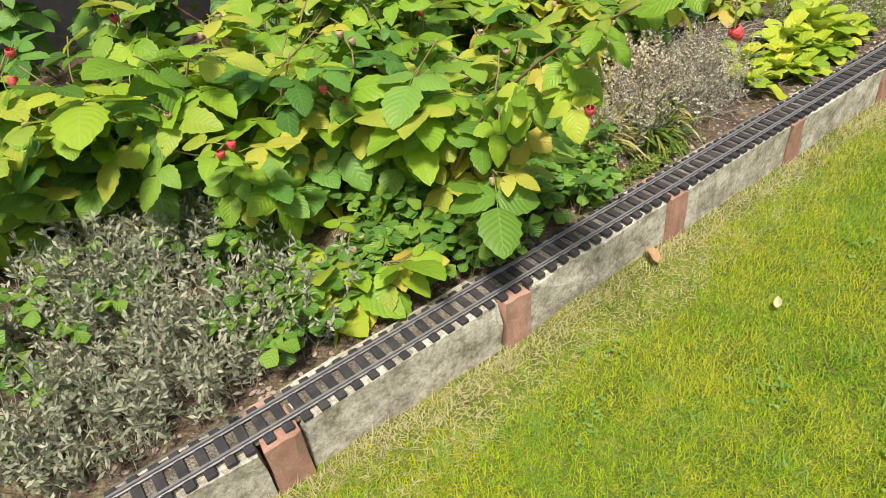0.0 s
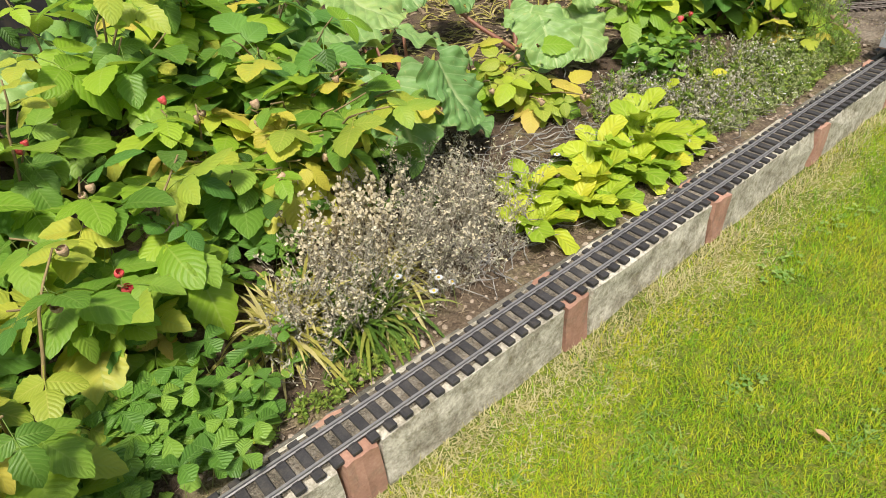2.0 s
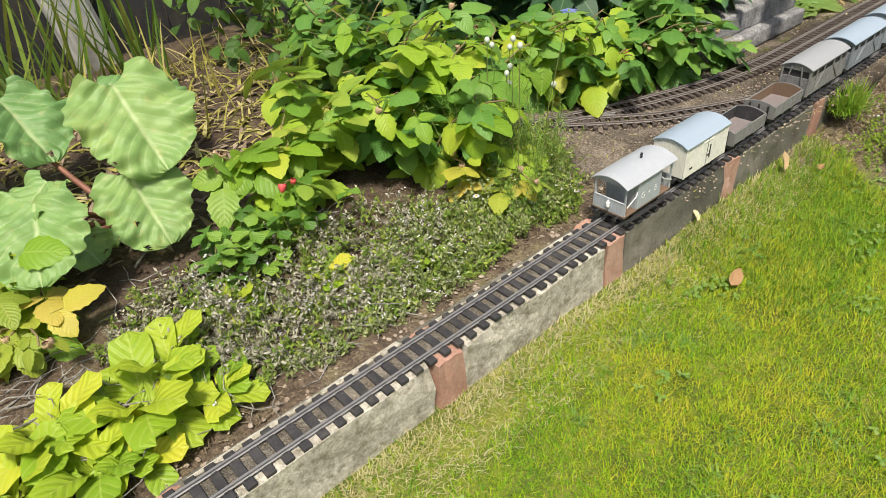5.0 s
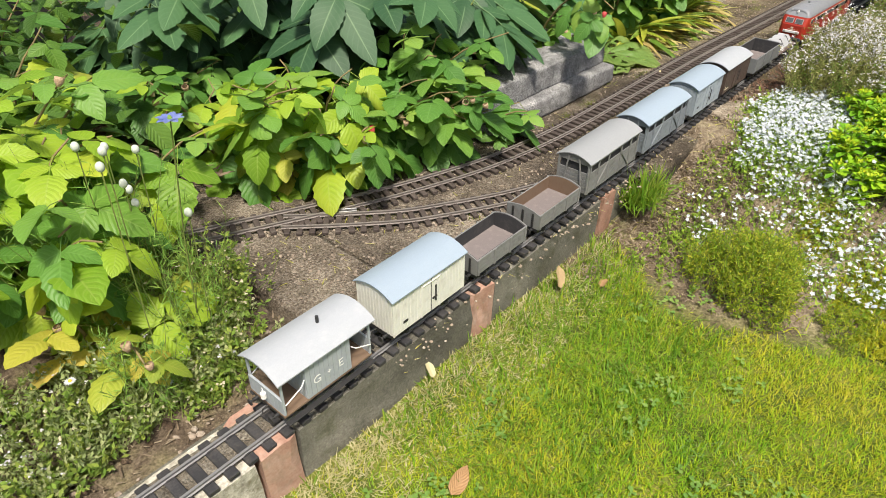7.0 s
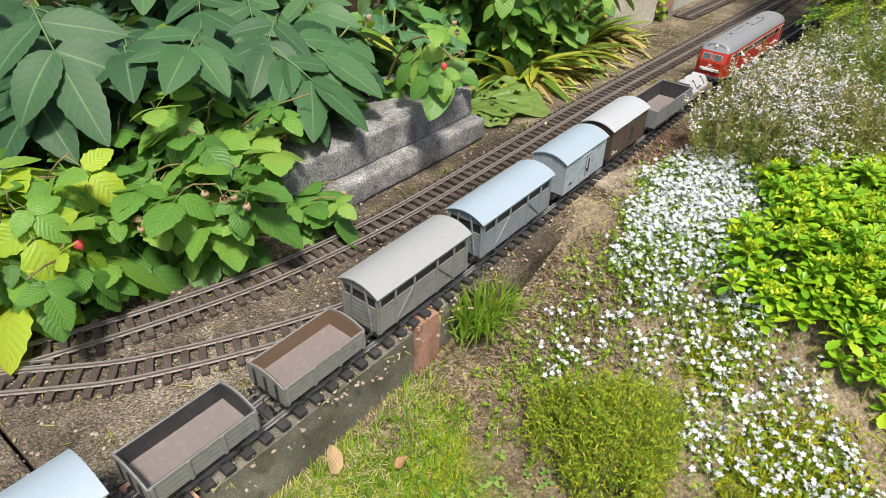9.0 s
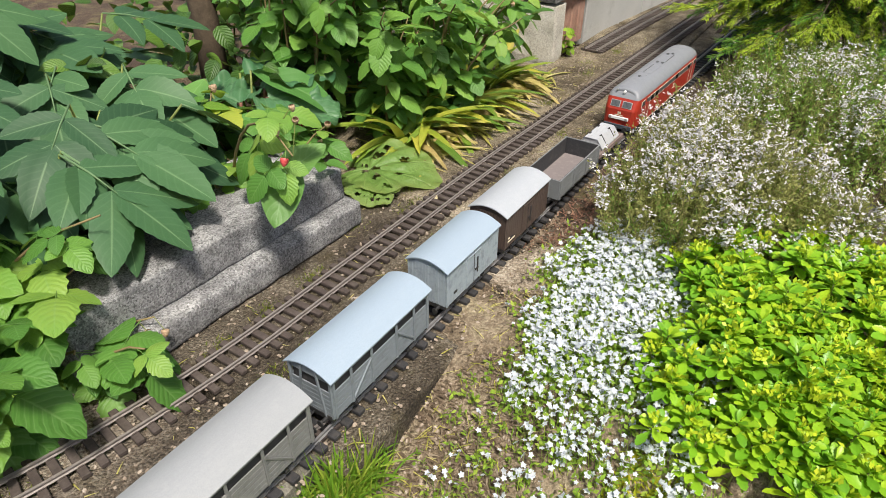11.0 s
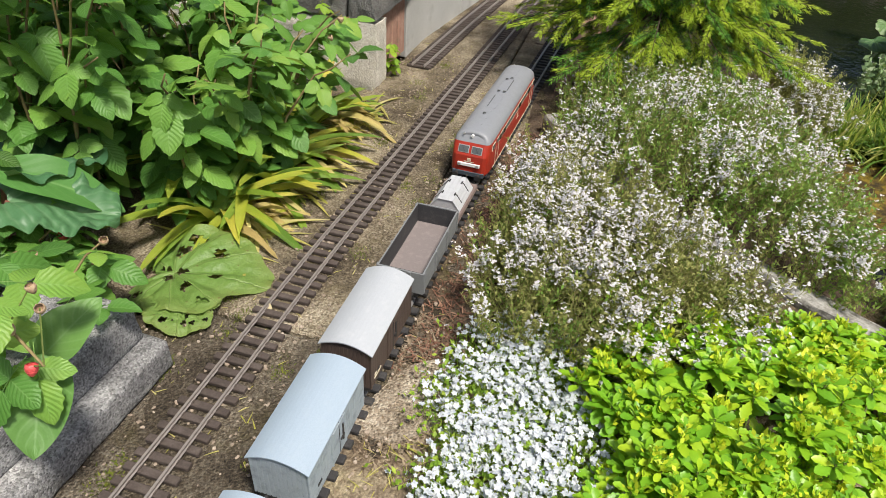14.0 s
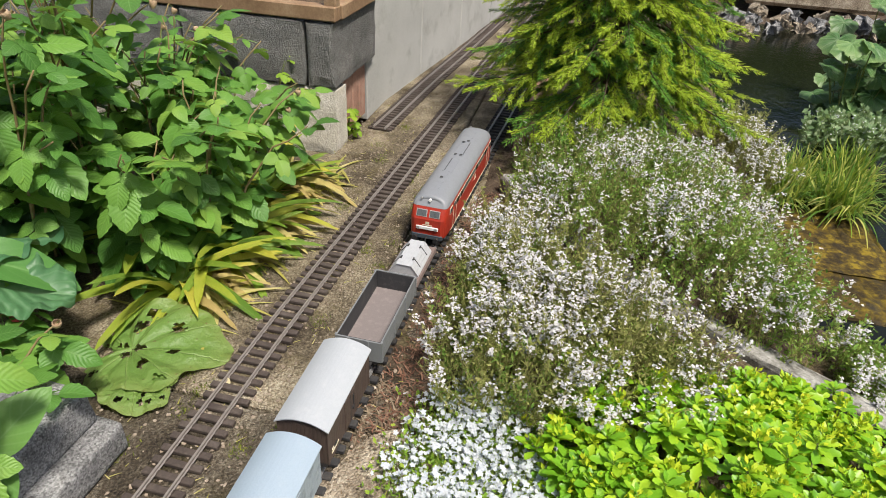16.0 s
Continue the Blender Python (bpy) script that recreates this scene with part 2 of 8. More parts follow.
BLOCK_DARK = surface("dark_concrete_block", [(0.3, (0.10, 0.105, 0.11)), (0.5, (0.165, 0.17, 0.18)), (0.7, (0.27, 0.275, 0.28))], 200, 8, 0.9, bump=1.0, relief=0.006, stain=(0.07, 0.07, 0.07), stain_amount=0.5, speckle=0.45, speckle_scale=260)
RENDER = surface("weathered_cement", [(0.3, (0.34, 0.335, 0.32)), (0.5, (0.45, 0.445, 0.43)), (0.7, (0.54, 0.535, 0.52))], 200, 3, 0.9, bump=0.5, relief=0.002, stain=(0.26, 0.25, 0.23), stain_amount=0.6)
TIMBER = surface("oiled_timber", [(0.3, (0.17, 0.1, 0.055)), (0.5, (0.27, 0.17, 0.1)), (0.7, (0.4, 0.28, 0.18))], 90, 9, 0.7, bump=0.4, stain=(0.12, 0.07, 0.04))
FENCE = surface("black_stained_boards", [(0.3, (0.012, 0.012, 0.013)), (0.6, (0.03, 0.03, 0.032)), (0.8, (0.055, 0.05, 0.05))], 90, 7, 0.75, bump=0.4)
PEBBLE = surface("pebbles", [(0.25, (0.12, 0.09, 0.07)), (0.5, (0.34, 0.27, 0.21)), (0.75, (0.6, 0.54, 0.47))], 90, 60, 0.85, bump=0.3, world_space=True)
BARK = surface("bark", [(0.3, (0.05, 0.035, 0.025)), (0.6, (0.13, 0.095, 0.065)), (0.8, (0.22, 0.17, 0.12))], 140, 30, 0.9, bump=0.8, relief=0.003)
LOGWOOD = surface("silvery_driftwood", [(0.36, (0.08, 0.072, 0.062)), (0.47, (0.22, 0.21, 0.19)), (0.56, (0.35, 0.34, 0.32)), (0.68, (0.52, 0.51, 0.49))], 140, 16, 0.85, bump=0.7, relief=0.003, stain=(0.08, 0.07, 0.06), stain_amount=0.7)
DRYLEAF = leaf_material("dry_leaf", [(0.1, (0.42, 0.24, 0.12)), (0.5, (0.62, 0.44, 0.26)), (0.9, (0.74, 0.68, 0.42))], (0.4, 0.24, 0.12), through=0.2, rough=0.7)
SLEEPER_A = surface("black_sleeper", [(0.3, (0.018, 0.018, 0.021)), (0.5, (0.035, 0.034, 0.037)), (0.7, (0.075, 0.07, 0.07))], 300, 25, 0.7, bump=0.3, stain=(0.1, 0.085, 0.065), stain_amount=0.4)
SLEEPER_B = surface("brown_sleeper", [(0.3, (0.035, 0.026, 0.023)), (0.5, (0.068, 0.052, 0.046)), (0.7, (0.12, 0.098, 0.088))], 300, 25, 0.75, bump=0.3, stain=(0.13, 0.11, 0.085), stain_amount=0.3)
RAIL = paint("weathered_rail", (0.25, 0.245, 0.25), 0.38, 0.35, (0.14, 0.12, 0.1), 0.35, 80)
RAIL_OLD = paint("tarnished_rail", (0.27, 0.24, 0.225), 0.4, 0.3, (0.13, 0.1, 0.08), 0.45, 80)
WATER, nt_, b_ = base_material("pond_water")
b_.inputs["Base Color"].default_value = (0.008, 0.009, 0.005, 1)
b_.inputs["Roughness"].default_value = 0.1
b_.inputs["Specular IOR Level"].default_value = 0.25
wv = noise_node(nt_, nt_.nodes.new("ShaderNodeNewGeometry").outputs["Position"], 26.0, 3)
bumped(nt_, b_, wv.outputs[0], 0.35, 0.006)
RUST = surface("algae_tray", [(0.38, (0.02, 0.013, 0.006)), (0.48, (0.05, 0.034, 0.01)), (0.56, (0.13, 0.09, 0.012)), (0.66, (0.3, 0.22, 0.02))], 60, 9, 0.6, bump=0.8, relief=0.006, stain=(0.03, 0.027, 0.023), stain_amount=0.9, spec=0.2)

RASP = leaf_material("raspberry_leaf", [(0.0, (0.065, 0.155, 0.022)), (0.35, (0.14, 0.29, 0.036)), (0.6, (0.25, 0.39, 0.05)), (0.8, (0.42, 0.46, 0.065)), (0.95, (0.6, 0.5, 0.08))], (0.34, 0.46, 0.12), 8, 5, through=0.35, bump=0.28)
RASP_GREEN = leaf_material("green_raspberry_leaf", [(0.0, (0.042, 0.122, 0.024)), (0.4, (0.092, 0.235, 0.04)), (0.75, (0.17, 0.335, 0.056)), (0.95, (0.28, 0.41, 0.07))], (0.24, 0.4, 0.13), 8, 5, through=0.3, bump=0.28)
LIME = leaf_material("lime_raspberry_leaf", [(0.0, (0.13, 0.27, 0.025)), (0.4, (0.24, 0.42, 0.035)), (0.75, (0.37, 0.52, 0.045)), (0.95, (0.52, 0.55, 0.06))], (0.45, 0.55, 0.15), 8, 5, through=0.4, bump=0.28)
YELLOW = leaf_material("yellowing_leaf", [(0.0, (0.2, 0.31, 0.04)), (0.4, (0.38, 0.44, 0.055)), (0.75, (0.54, 0.48, 0.07)), (0.95, (0.56, 0.4, 0.11))], (0.6, 0.55, 0.15), 8, 5, through=0.35, bump=0.28)
ELDER = leaf_material("dark_green_leaf", [(0.0, (0.02, 0.058, 0.026)), (0.5, (0.038, 0.1, 0.042)), (0.9, (0.066, 0.15, 0.058))], (0.24, 0.37, 0.18), 9, 4, 0.45, through=0.12, rough=0.55, bump=0.06, sides=0.14)
def big_leaf_material(name, stops, vein, edge, blister=0.6, holes=0.12):
    """A broad leaf with ribs that fan out from its stalk, blistered between them and yellowing at the rim."""
    m, nt, bsdf = base_material(name)
    rnd = nt.nodes.new("ShaderNodeObjectInfo").outputs["Random"]
    vec = nt.nodes.new("ShaderNodeTexCoord").outputs["Object"]
    a, b, c = noise_node(nt, vec, 16.0, 4), noise_node(nt, vec, 60.0, 3), noise_node(nt, vec, 420.0, 3)
    f = math_node(nt, "ADD", math_node(nt, "MULTIPLY", rnd, 0.6), math_node(nt, "MULTIPLY", a.outputs[0], 0.45))
    col = ramp_colors(nt, stops)
    nt.links.new(f, col.inputs[0])
    uv = nt.nodes.new("ShaderNodeUVMap")
    sep = nt.nodes.new("ShaderNodeSeparateXYZ")
    nt.links.new(uv.outputs[0], sep.inputs[0])
    wob = math_node(nt, "ADD", math_node(nt, "MULTIPLY", sep.outputs[0], 9.0), math_node(nt, "MULTIPLY", a.outputs[0], 0.35))
    t1 = math_node(nt, "MULTIPLY", math_node(nt, "PINGPONG", wob, 0.5), sep.outputs[1])
    ribs = math_node(nt, "SUBTRACT", 1.0, math_node(nt, "MULTIPLY", t1, 42.0), clamp=True)
    t2 = math_node(nt, "PINGPONG", math_node(nt, "SUBTRACT", math_node(nt, "MULTIPLY", sep.outputs[1], 7.0), math_node(nt, "MULTIPLY", math_node(nt, "PINGPONG", wob, 0.5), 3.0)), 0.5)
    net = math_node(nt, "SUBTRACT", 1.0, math_node(nt, "MULTIPLY", t2, 9.0), clamp=True)
    vo = noise_node(nt, vec, 34.0, kind="ShaderNodeTexVoronoi")
    vo.feature = "SMOOTH_F1"
    mesh_lines = math_node(nt, "MULTIPLY", math_node(nt, "SUBTRACT", vo.outputs["Distance"], 0.42), 0.7, clamp=True)
    lines = math_node(nt, "MAXIMUM", math_node(nt, "MULTIPLY", ribs, 0.85), math_node(nt, "MAXIMUM", math_node(nt, "MULTIPLY", net, 0.3), mesh_lines))
    out = mixed(nt, math_node(nt, "MULTIPLY", lines, 0.7), col.outputs[0], vein)
    rim = math_node(nt, "MULTIPLY", math_node(nt, "POWER", sep.outputs[1], 5.0), math_node(nt, "MULTIPLY", b.outputs[0], 1.1), clamp=True)
    out = mixed(nt, math_node(nt, "MULTIPLY", rim, 0.7), out, edge)
    sp = ramp_colors(nt, [(0.66, (0, 0, 0)), (0.7, (1, 1, 1))])
    nt.links.new(b.outputs[0], sp.inputs[0])
    out = mixed(nt, math_node(nt, "MULTIPLY", sp.outputs[0], holes), out, (0.12, 0.07, 0.03))
    out = mixed(nt, 0.3, out, mixed(nt, c.outputs[0], (0.3, 0.3, 0.3), (0.75, 0.75, 0.75)), "SOFT_LIGHT")
    nt.links.new(out, bsdf.inputs["Base Color"])
    bsdf.inputs["Roughness"].default_value = 0.42
    bsdf.inputs["Specular IOR Level"].default_value = 0.4
    h = math_node(nt, "SUBTRACT", math_node(nt, "SUBTRACT", math_node(nt, "MULTIPLY", b.outputs[0], 0.9), math_node(nt, "MULTIPLY", vo.outputs["Distance"], 1.1)), math_node(nt, "MULTIPLY", ribs, 0.22))
    bumped(nt, bsdf, h, blister, 0.007)
    tr = nt.nodes.new("ShaderNodeBsdfTranslucent")
    nt.links.new(mixed(nt, 0.3, out, (0.5, 0.62, 0.1)), tr.inputs[0])
    mx = nt.nodes.new("ShaderNodeMixShader")
    mx.inputs[0].default_value = 0.2
    nt.links.new(bsdf.outputs[0], mx.inputs[1])
    nt.links.new(tr.outputs[0], mx.inputs[2])
    nt.links.new(mx.outputs[0], nt.nodes["Material Output"].inputs[0])
    return m


RHUBARB = leaf_material("rhubarb_leaf", [(0.0, (0.085, 0.2, 0.06)), (0.4, (0.16, 0.3, 0.095)), (0.7, (0.25, 0.385, 0.122)), (0.95, (0.38, 0.44, 0.125))], (0.5, 0.58, 0.3), 6.0, 5.2, 0.6, rough=0.45, through=0.2, bump=0.45, single=0.55, patch=16.0, sides=0.5, thin=15.0, blotch=(0.5, 0.44, 0.18), blotch_amount=0.25)
RHUBARB_DARK = leaf_material("dark_rhubarb_leaf", [(0.0, (0.045, 0.13, 0.06)), (0.9, (0.09, 0.2, 0.085))], (0.25, 0.38, 0.22), 6.0, 5.2, 0.45, rough=0.4, through=0.15, bump=0.3, single=0.55, patch=11.0)
HOLED = big_leaf_material("holed_leaf", [(0.0, (0.08, 0.17, 0.035)), (0.9, (0.16, 0.27, 0.06))], (0.28, 0.38, 0.13), (0.24, 0.25, 0.08), 0.9, 0.8)
PRIMROSE = leaf_material("primrose_leaf", [(0.0, (0.15, 0.30, 0.025)), (0.4, (0.28, 0.42, 0.03)), (0.75, (0.45, 0.53, 0.04)), (0.95, (0.62, 0.52, 0.05))], (0.6, 0.65, 0.2), 7, 4, 0.4, through=0.3)
STRAWBERRY = leaf_material("strawberry_leaf", [(0.0, (0.05, 0.13, 0.022)), (0.5, (0.11, 0.25, 0.035)), (0.9, (0.22, 0.36, 0.05))], (0.26, 0.42, 0.12), 6, 4, 0.4, through=0.25, island=True)
STRAP = leaf_material("strap_leaf", [(0.0, (0.08, 0.19, 0.03)), (0.45, (0.2, 0.34, 0.04)), (0.68, (0.4, 0.46, 0.05)), (0.86, (0.6, 0.55, 0.08)), (0.97, (0.55, 0.42, 0.2))], (0.5, 0.5, 0.15), 0.1, 26, 0.3, through=0.3, blotch=(0.4, 0.3, 0.16), blotch_amount=0.25)
REED = leaf_material("reed_blade", [(0.0, (0.04, 0.1, 0.016)), (0.5, (0.1, 0.2, 0.025)), (0.8, (0.26, 0.3, 0.05)), (0.95, (0.42, 0.35, 0.12))], (0.5, 0.5, 0.15), 0.1, 10, 0.2, through=0.25, island=True)
STRAW = leaf_material("straw_blade", [(0.0, (0.3, 0.3, 0.06)), (0.5, (0.5, 0.45, 0.11)), (0.9, (0.66, 0.58, 0.28))], (0.5, 0.45, 0.2), 0.1, 10, 0.2, through=0.25, island=True)
DRYGRASS = leaf_material("bleached_grass", [(0.0, (0.42, 0.37, 0.15)), (0.5, (0.6, 0.53, 0.29)), (0.9, (0.72, 0.66, 0.44))], (0.5, 0.45, 0.2), 0.1, 10, 0.2, through=0.25, island=True)
GRASS = leaf_material("lawn_blade", [(0.0, (0.09, 0.27, 0.018)), (0.22, (0.23, 0.46, 0.026)), (0.43, (0.44, 0.58, 0.03)), (0.6, (0.64, 0.61, 0.045)), (0.8, (0.7, 0.6, 0.1)), (1.0, (0.74, 0.62, 0.26))], (0.3, 0.36, 0.05), 0.1, 6, 0.2, through=0.35, island=True, single=0.42, patch=4.0)
LONGGRASS = leaf_material("long_grass_blade", [(0.0, (0.08, 0.22, 0.015)), (0.5, (0.2, 0.38, 0.03)), (0.85, (0.38, 0.46, 0.06)), (1.0, (0.55, 0.48, 0.2))], (0.3, 0.4, 0.08), 0.1, 6, 0.2, through=0.35, island=True)
SILVER = leaf_material("silvery_dead_foliage", [(0.0, (0.2, 0.175, 0.14)), (0.35, (0.38, 0.35, 0.28)), (0.7, (0.56, 0.53, 0.44)), (0.95, (0.45, 0.46, 0.27))], (0.4, 0.38, 0.3), 0.1, 6, 0.2, through=0.15, rough=0.75, island=True)
SILVER_GREEN = leaf_material("silvery_leaf", [(0.0, (0.16, 0.18, 0.12)), (0.35, (0.3, 0.33, 0.22)), (0.7, (0.46, 0.47, 0.34)), (0.95, (0.52, 0.49, 0.36))], (0.5, 0.5, 0.4), 0.1, 6, 0.2, through=0.15, rough=0.75, island=True)
DRYSTEM = surface("bleached_dead_stem", [(0.3, (0.2, 0.17, 0.13)), (0.6, (0.36, 0.32, 0.26)), (0.8, (0.5, 0.46, 0.38))], 120, 20, 0.85, bump=0.2)
SEEDHEAD = leaf_material("cream_seedhead", [(0.0, (0.42, 0.35, 0.23)), (0.9, (0.7, 0.63, 0.48))], (0.6, 0.55, 0.4), 0.1, 6, 0.0, through=0.2, rough=0.8, island=True, bump=0.03)
WEED_GREY = leaf_material("grey_green_weeds", [(0.0, (0.18, 0.24, 0.09)), (0.5, (0.33, 0.4, 0.16)), (0.9, (0.5, 0.52, 0.26))], (0.3, 0.36, 0.1), 0.1, 6, 0.2, through=0.2, island=True)
WEED = leaf_material("low_weeds", [(0.0, (0.1, 0.2, 0.03)), (0.5, (0.23, 0.35, 0.06)), (0.9, (0.43, 0.49, 0.1))], (0.3, 0.36, 0.1), 0.1, 6, 0.2, through=0.25, island=True)
THYME = leaf_material("thyme_leaf", [(0.0, (0.12, 0.26, 0.045)), (0.35, (0.22, 0.39, 0.07)), (0.65, (0.36, 0.47, 0.1)), (0.9, (0.48, 0.5, 0.16))], (0.3, 0.36, 0.15), 0.1, 6, 0.2, through=0.3, rough=0.6, island=True, single=0.45, patch=6.0)
THYME_OLIVE = leaf_material("olive_thyme_leaf", [(0.0, (0.16, 0.19, 0.055)), (0.35, (0.29, 0.31, 0.09)), (0.65, (0.42, 0.41, 0.15)), (0.9, (0.52, 0.43, 0.26))], (0.3, 0.36, 0.15), 0.1, 6, 0.2, through=0.3, rough=0.6, island=True, single=0.45, patch=6.0)
THYMESTEM = surface("woody_thyme_stem", [(0.3, (0.16, 0.14, 0.055)), (0.6, (0.34, 0.31, 0.12)), (0.8, (0.46, 0.42, 0.2))], 120, 20, 0.7, bump=0.2)
LILAC = leaf_material("pale_lilac_petal", [(0.0, (0.7, 0.64, 0.72)), (0.5, (0.83, 0.8, 0.86)), (0.9, (0.92, 0.9, 0.93))], (0.8, 0.77, 0.83), 0.1, 6, 0.1, through=0.3, rough=0.7, island=True)
WHITEPETAL = leaf_material("white_petal", [(0.0, (0.7, 0.75, 0.87)), (0.5, (0.79, 0.83, 0.92)), (0.9, (0.86, 0.88, 0.92))], (0.8, 0.84, 0.9), 0.1, 6, 0.1, through=0.25, rough=0.7, island=True)
SLABMOSS = leaf_material("dark_olive_moss", [(0.0, (0.05, 0.07, 0.012)), (0.5, (0.12, 0.15, 0.02)), (0.9, (0.24, 0.26, 0.035))], (0.2, 0.22, 0.05), 0.1, 6, 0.2, through=0.15, island=True)
DULLGREEN = leaf_material("dull_green_leaf", [(0.0, (0.05, 0.12, 0.03)), (0.5, (0.085, 0.19, 0.045)), (0.9, (0.13, 0.26, 0.06))], (0.2, 0.34, 0.14), 7, 4, 0.5, through=0.12, rough=0.5, bump=0.2)
PALEHERB = leaf_material("pale_edged_herb", [(0.0, (0.12, 0.22, 0.09)), (0.5, (0.24, 0.36, 0.17)), (0.9, (0.42, 0.5, 0.32))], (0.5, 0.56, 0.4), 0.1, 6, 0.2, through=0.25, rough=0.6, island=True)
POLLEN = paint("yellow_pollen", (0.72, 0.5, 0.04), 0.8)
SEDUM = leaf_material("sedum_leaf", [(0.0, (0.09, 0.27, 0.018)), (0.35, (0.18, 0.41, 0.022)), (0.7, (0.31, 0.53, 0.027)), (0.92, (0.46, 0.6, 0.03))], (0.45, 0.56, 0.06), 0.1, 0.1, 0.12, through=0.3, rough=0.36, island=True, bump=0.08)
SEDUM_BUD = leaf_material("sedum_bud", [(0.0, (0.36, 0.54, 0.03)), (0.9, (0.58, 0.62, 0.035))], (0.6, 0.62, 0.05), 0.1, 0.1, 0.1, through=0.25, island=True, bump=0.05)
MOSS = leaf_material("mossy_cushion", [(0.0, (0.12, 0.28, 0.025)), (0.35, (0.3, 0.46, 0.035)), (0.65, (0.5, 0.57, 0.045)), (0.9, (0.68, 0.6, 0.08))], (0.4, 0.42, 0.06), 0.1, 6, 0.2, through=0.35, island=True)
STONECROP = leaf_material("yellow_stonecrop", [(0.0, (0.15, 0.24, 0.02)), (0.4, (0.34, 0.38, 0.025)), (0.9, (0.62, 0.56, 0.03))], (0.6, 0.6, 0.05), 0.1, 6, 0.2, through=0.2, island=True)
SPRUCE = leaf_material("spruce_needle", [(0.0, (0.05, 0.17, 0.022)), (0.5, (0.12, 0.31, 0.035)), (0.9, (0.24, 0.44, 0.05))], (0.1, 0.2, 0.04), 0.1, 6, 0.1, through=0.12, rough=0.5, island=True)
SPRUCE_TIP = leaf_material("fresh_spruce_needle", [(0.0, (0.3, 0.51, 0.035)), (0.9, (0.58, 0.68, 0.06))], (0.4, 0.5, 0.06), 0.1, 6, 0.1, through=0.25, rough=0.5, island=True)
MARSH = big_leaf_material("marsh_leaf", [(0.0, (0.03, 0.09, 0.025)), (0.5, (0.075, 0.18, 0.055)), (0.9, (0.16, 0.28, 0.09))], (0.34, 0.46, 0.24), (0.3, 0.38, 0.16), 0.35, 0.1)
SEDGE = leaf_material("variegated_sedge", [(0.0, (0.04, 0.12, 0.016)), (0.4, (0.12, 0.27, 0.03)), (0.65, (0.38, 0.46, 0.06)), (0.95, (0.76, 0.7, 0.24))], (0.6, 0.6, 0.2), 0.1, 10, 0.2, through=0.3, island=True)
STEM = surface("green_stem", [(0.3, (0.09, 0.13, 0.03)), (0.6, (0.2, 0.24, 0.06)), (0.8, (0.3, 0.26, 0.1))], 120, 20, 0.6, bump=0.2)
CANE = surface("woody_cane", [(0.3, (0.13, 0.09, 0.045)), (0.6, (0.26, 0.2, 0.09)), (0.8, (0.34, 0.3, 0.13))], 140, 25, 0.75, bump=0.3)
RHUSTALK = surface("red_rhubarb_stalk", [(0.3, (0.16, 0.05, 0.04)), (0.6, (0.27, 0.13, 0.08)), (0.8, (0.3, 0.27, 0.11))], 120, 20, 0.5, bump=0.2)
BERRY = surface("ripe_raspberry", [(0.3, (0.5, 0.05, 0.06)), (0.6, (0.66, 0.1, 0.1)), (0.8, (0.74, 0.22, 0.18))], 300, 120, 0.4, bump=0.3, stain_amount=0.0)
DRYBERRY = surface("withered_berry", [(0.3, (0.32, 0.19, 0.12)), (0.6, (0.52, 0.38, 0.25)), (0.8, (0.68, 0.57, 0.42))], 300, 120, 0.8, bump=0.5)

RED = paint("crimson_paint", (0.36, 0.026, 0.012), 0.42, wear=(0.2, 0.05, 0.03), wear_amount=0.35)
ROOFGREY = paint("loco_roof_grey", (0.215, 0.225, 0.25), 0.42, wear=(0.2, 0.2, 0.22), wear_amount=0.4)
BLACKP = paint("black_underframe", (0.018, 0.018, 0.02), 0.6, wear=(0.09, 0.075, 0.06), wear_amount=0.4)
BLUEGREY = paint("blue_grey_skirt", (0.05, 0.065, 0.085), 0.5, wear=(0.1, 0.1, 0.1))
CREAM = paint("cream_line", (0.62, 0.55, 0.42), 0.5)
BAND = paint("grey_window_band", (0.075, 0.085, 0.09), 0.35, wear=(0.1, 0.1, 0.1))
PANE, nt_, b_ = base_material("dark_glass")
b_.inputs["Base Color"].default_value = (0.012, 0.013, 0.014, 1)
b_.inputs["Roughness"].default_value = 0.08
CABPANE, nt_, b_ = base_material("cab_glass")
b_.inputs["Base Color"].default_value = (0.1, 0.105, 0.11, 1)
b_.inputs["Roughness"].default_value = 0.12
LAMPWHITE = paint("white_lamp_bar", (0.8, 0.8, 0.8), 0.35)
SILVERP = paint("silver_trim", (0.5, 0.5, 0.5), 0.35, 0.6)
DECKBROWN = paint("mauve_brown_deck", (0.17, 0.125, 0.115), 0.75, wear=(0.26, 0.22, 0.21), wear_amount=0.5)
SHEETGREY = paint("pale_grey_boards", (0.42, 0.43, 0.46), 0.6, wear=(0.26, 0.27, 0.3), wear_amount=0.45)
WAGONGREY = paint("wagon_grey", (0.18, 0.19, 0.2), 0.65, wear=(0.16, 0.16, 0.16), wear_amount=0.5)
WAGONINSIDE = paint("dusty_mauve_floor", (0.18, 0.152, 0.15), 0.85, wear=(0.3, 0.26, 0.25), wear_amount=0.5)
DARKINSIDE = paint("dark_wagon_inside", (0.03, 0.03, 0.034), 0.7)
BROWNVAN = paint("bauxite_brown", (0.07, 0.046, 0.038), 0.65, wear=(0.11, 0.08, 0.068), wear_amount=0.5)
BLUEVAN = paint("blue_grey_boards", (0.31, 0.36, 0.41), 0.65, wear=(0.13, 0.15, 0.17), wear_amount=0.6)
CATTLE = paint("slate_blue_boards", (0.19, 0.215, 0.245), 0.65, wear=(0.12, 0.13, 0.14), wear_amount=0.5)
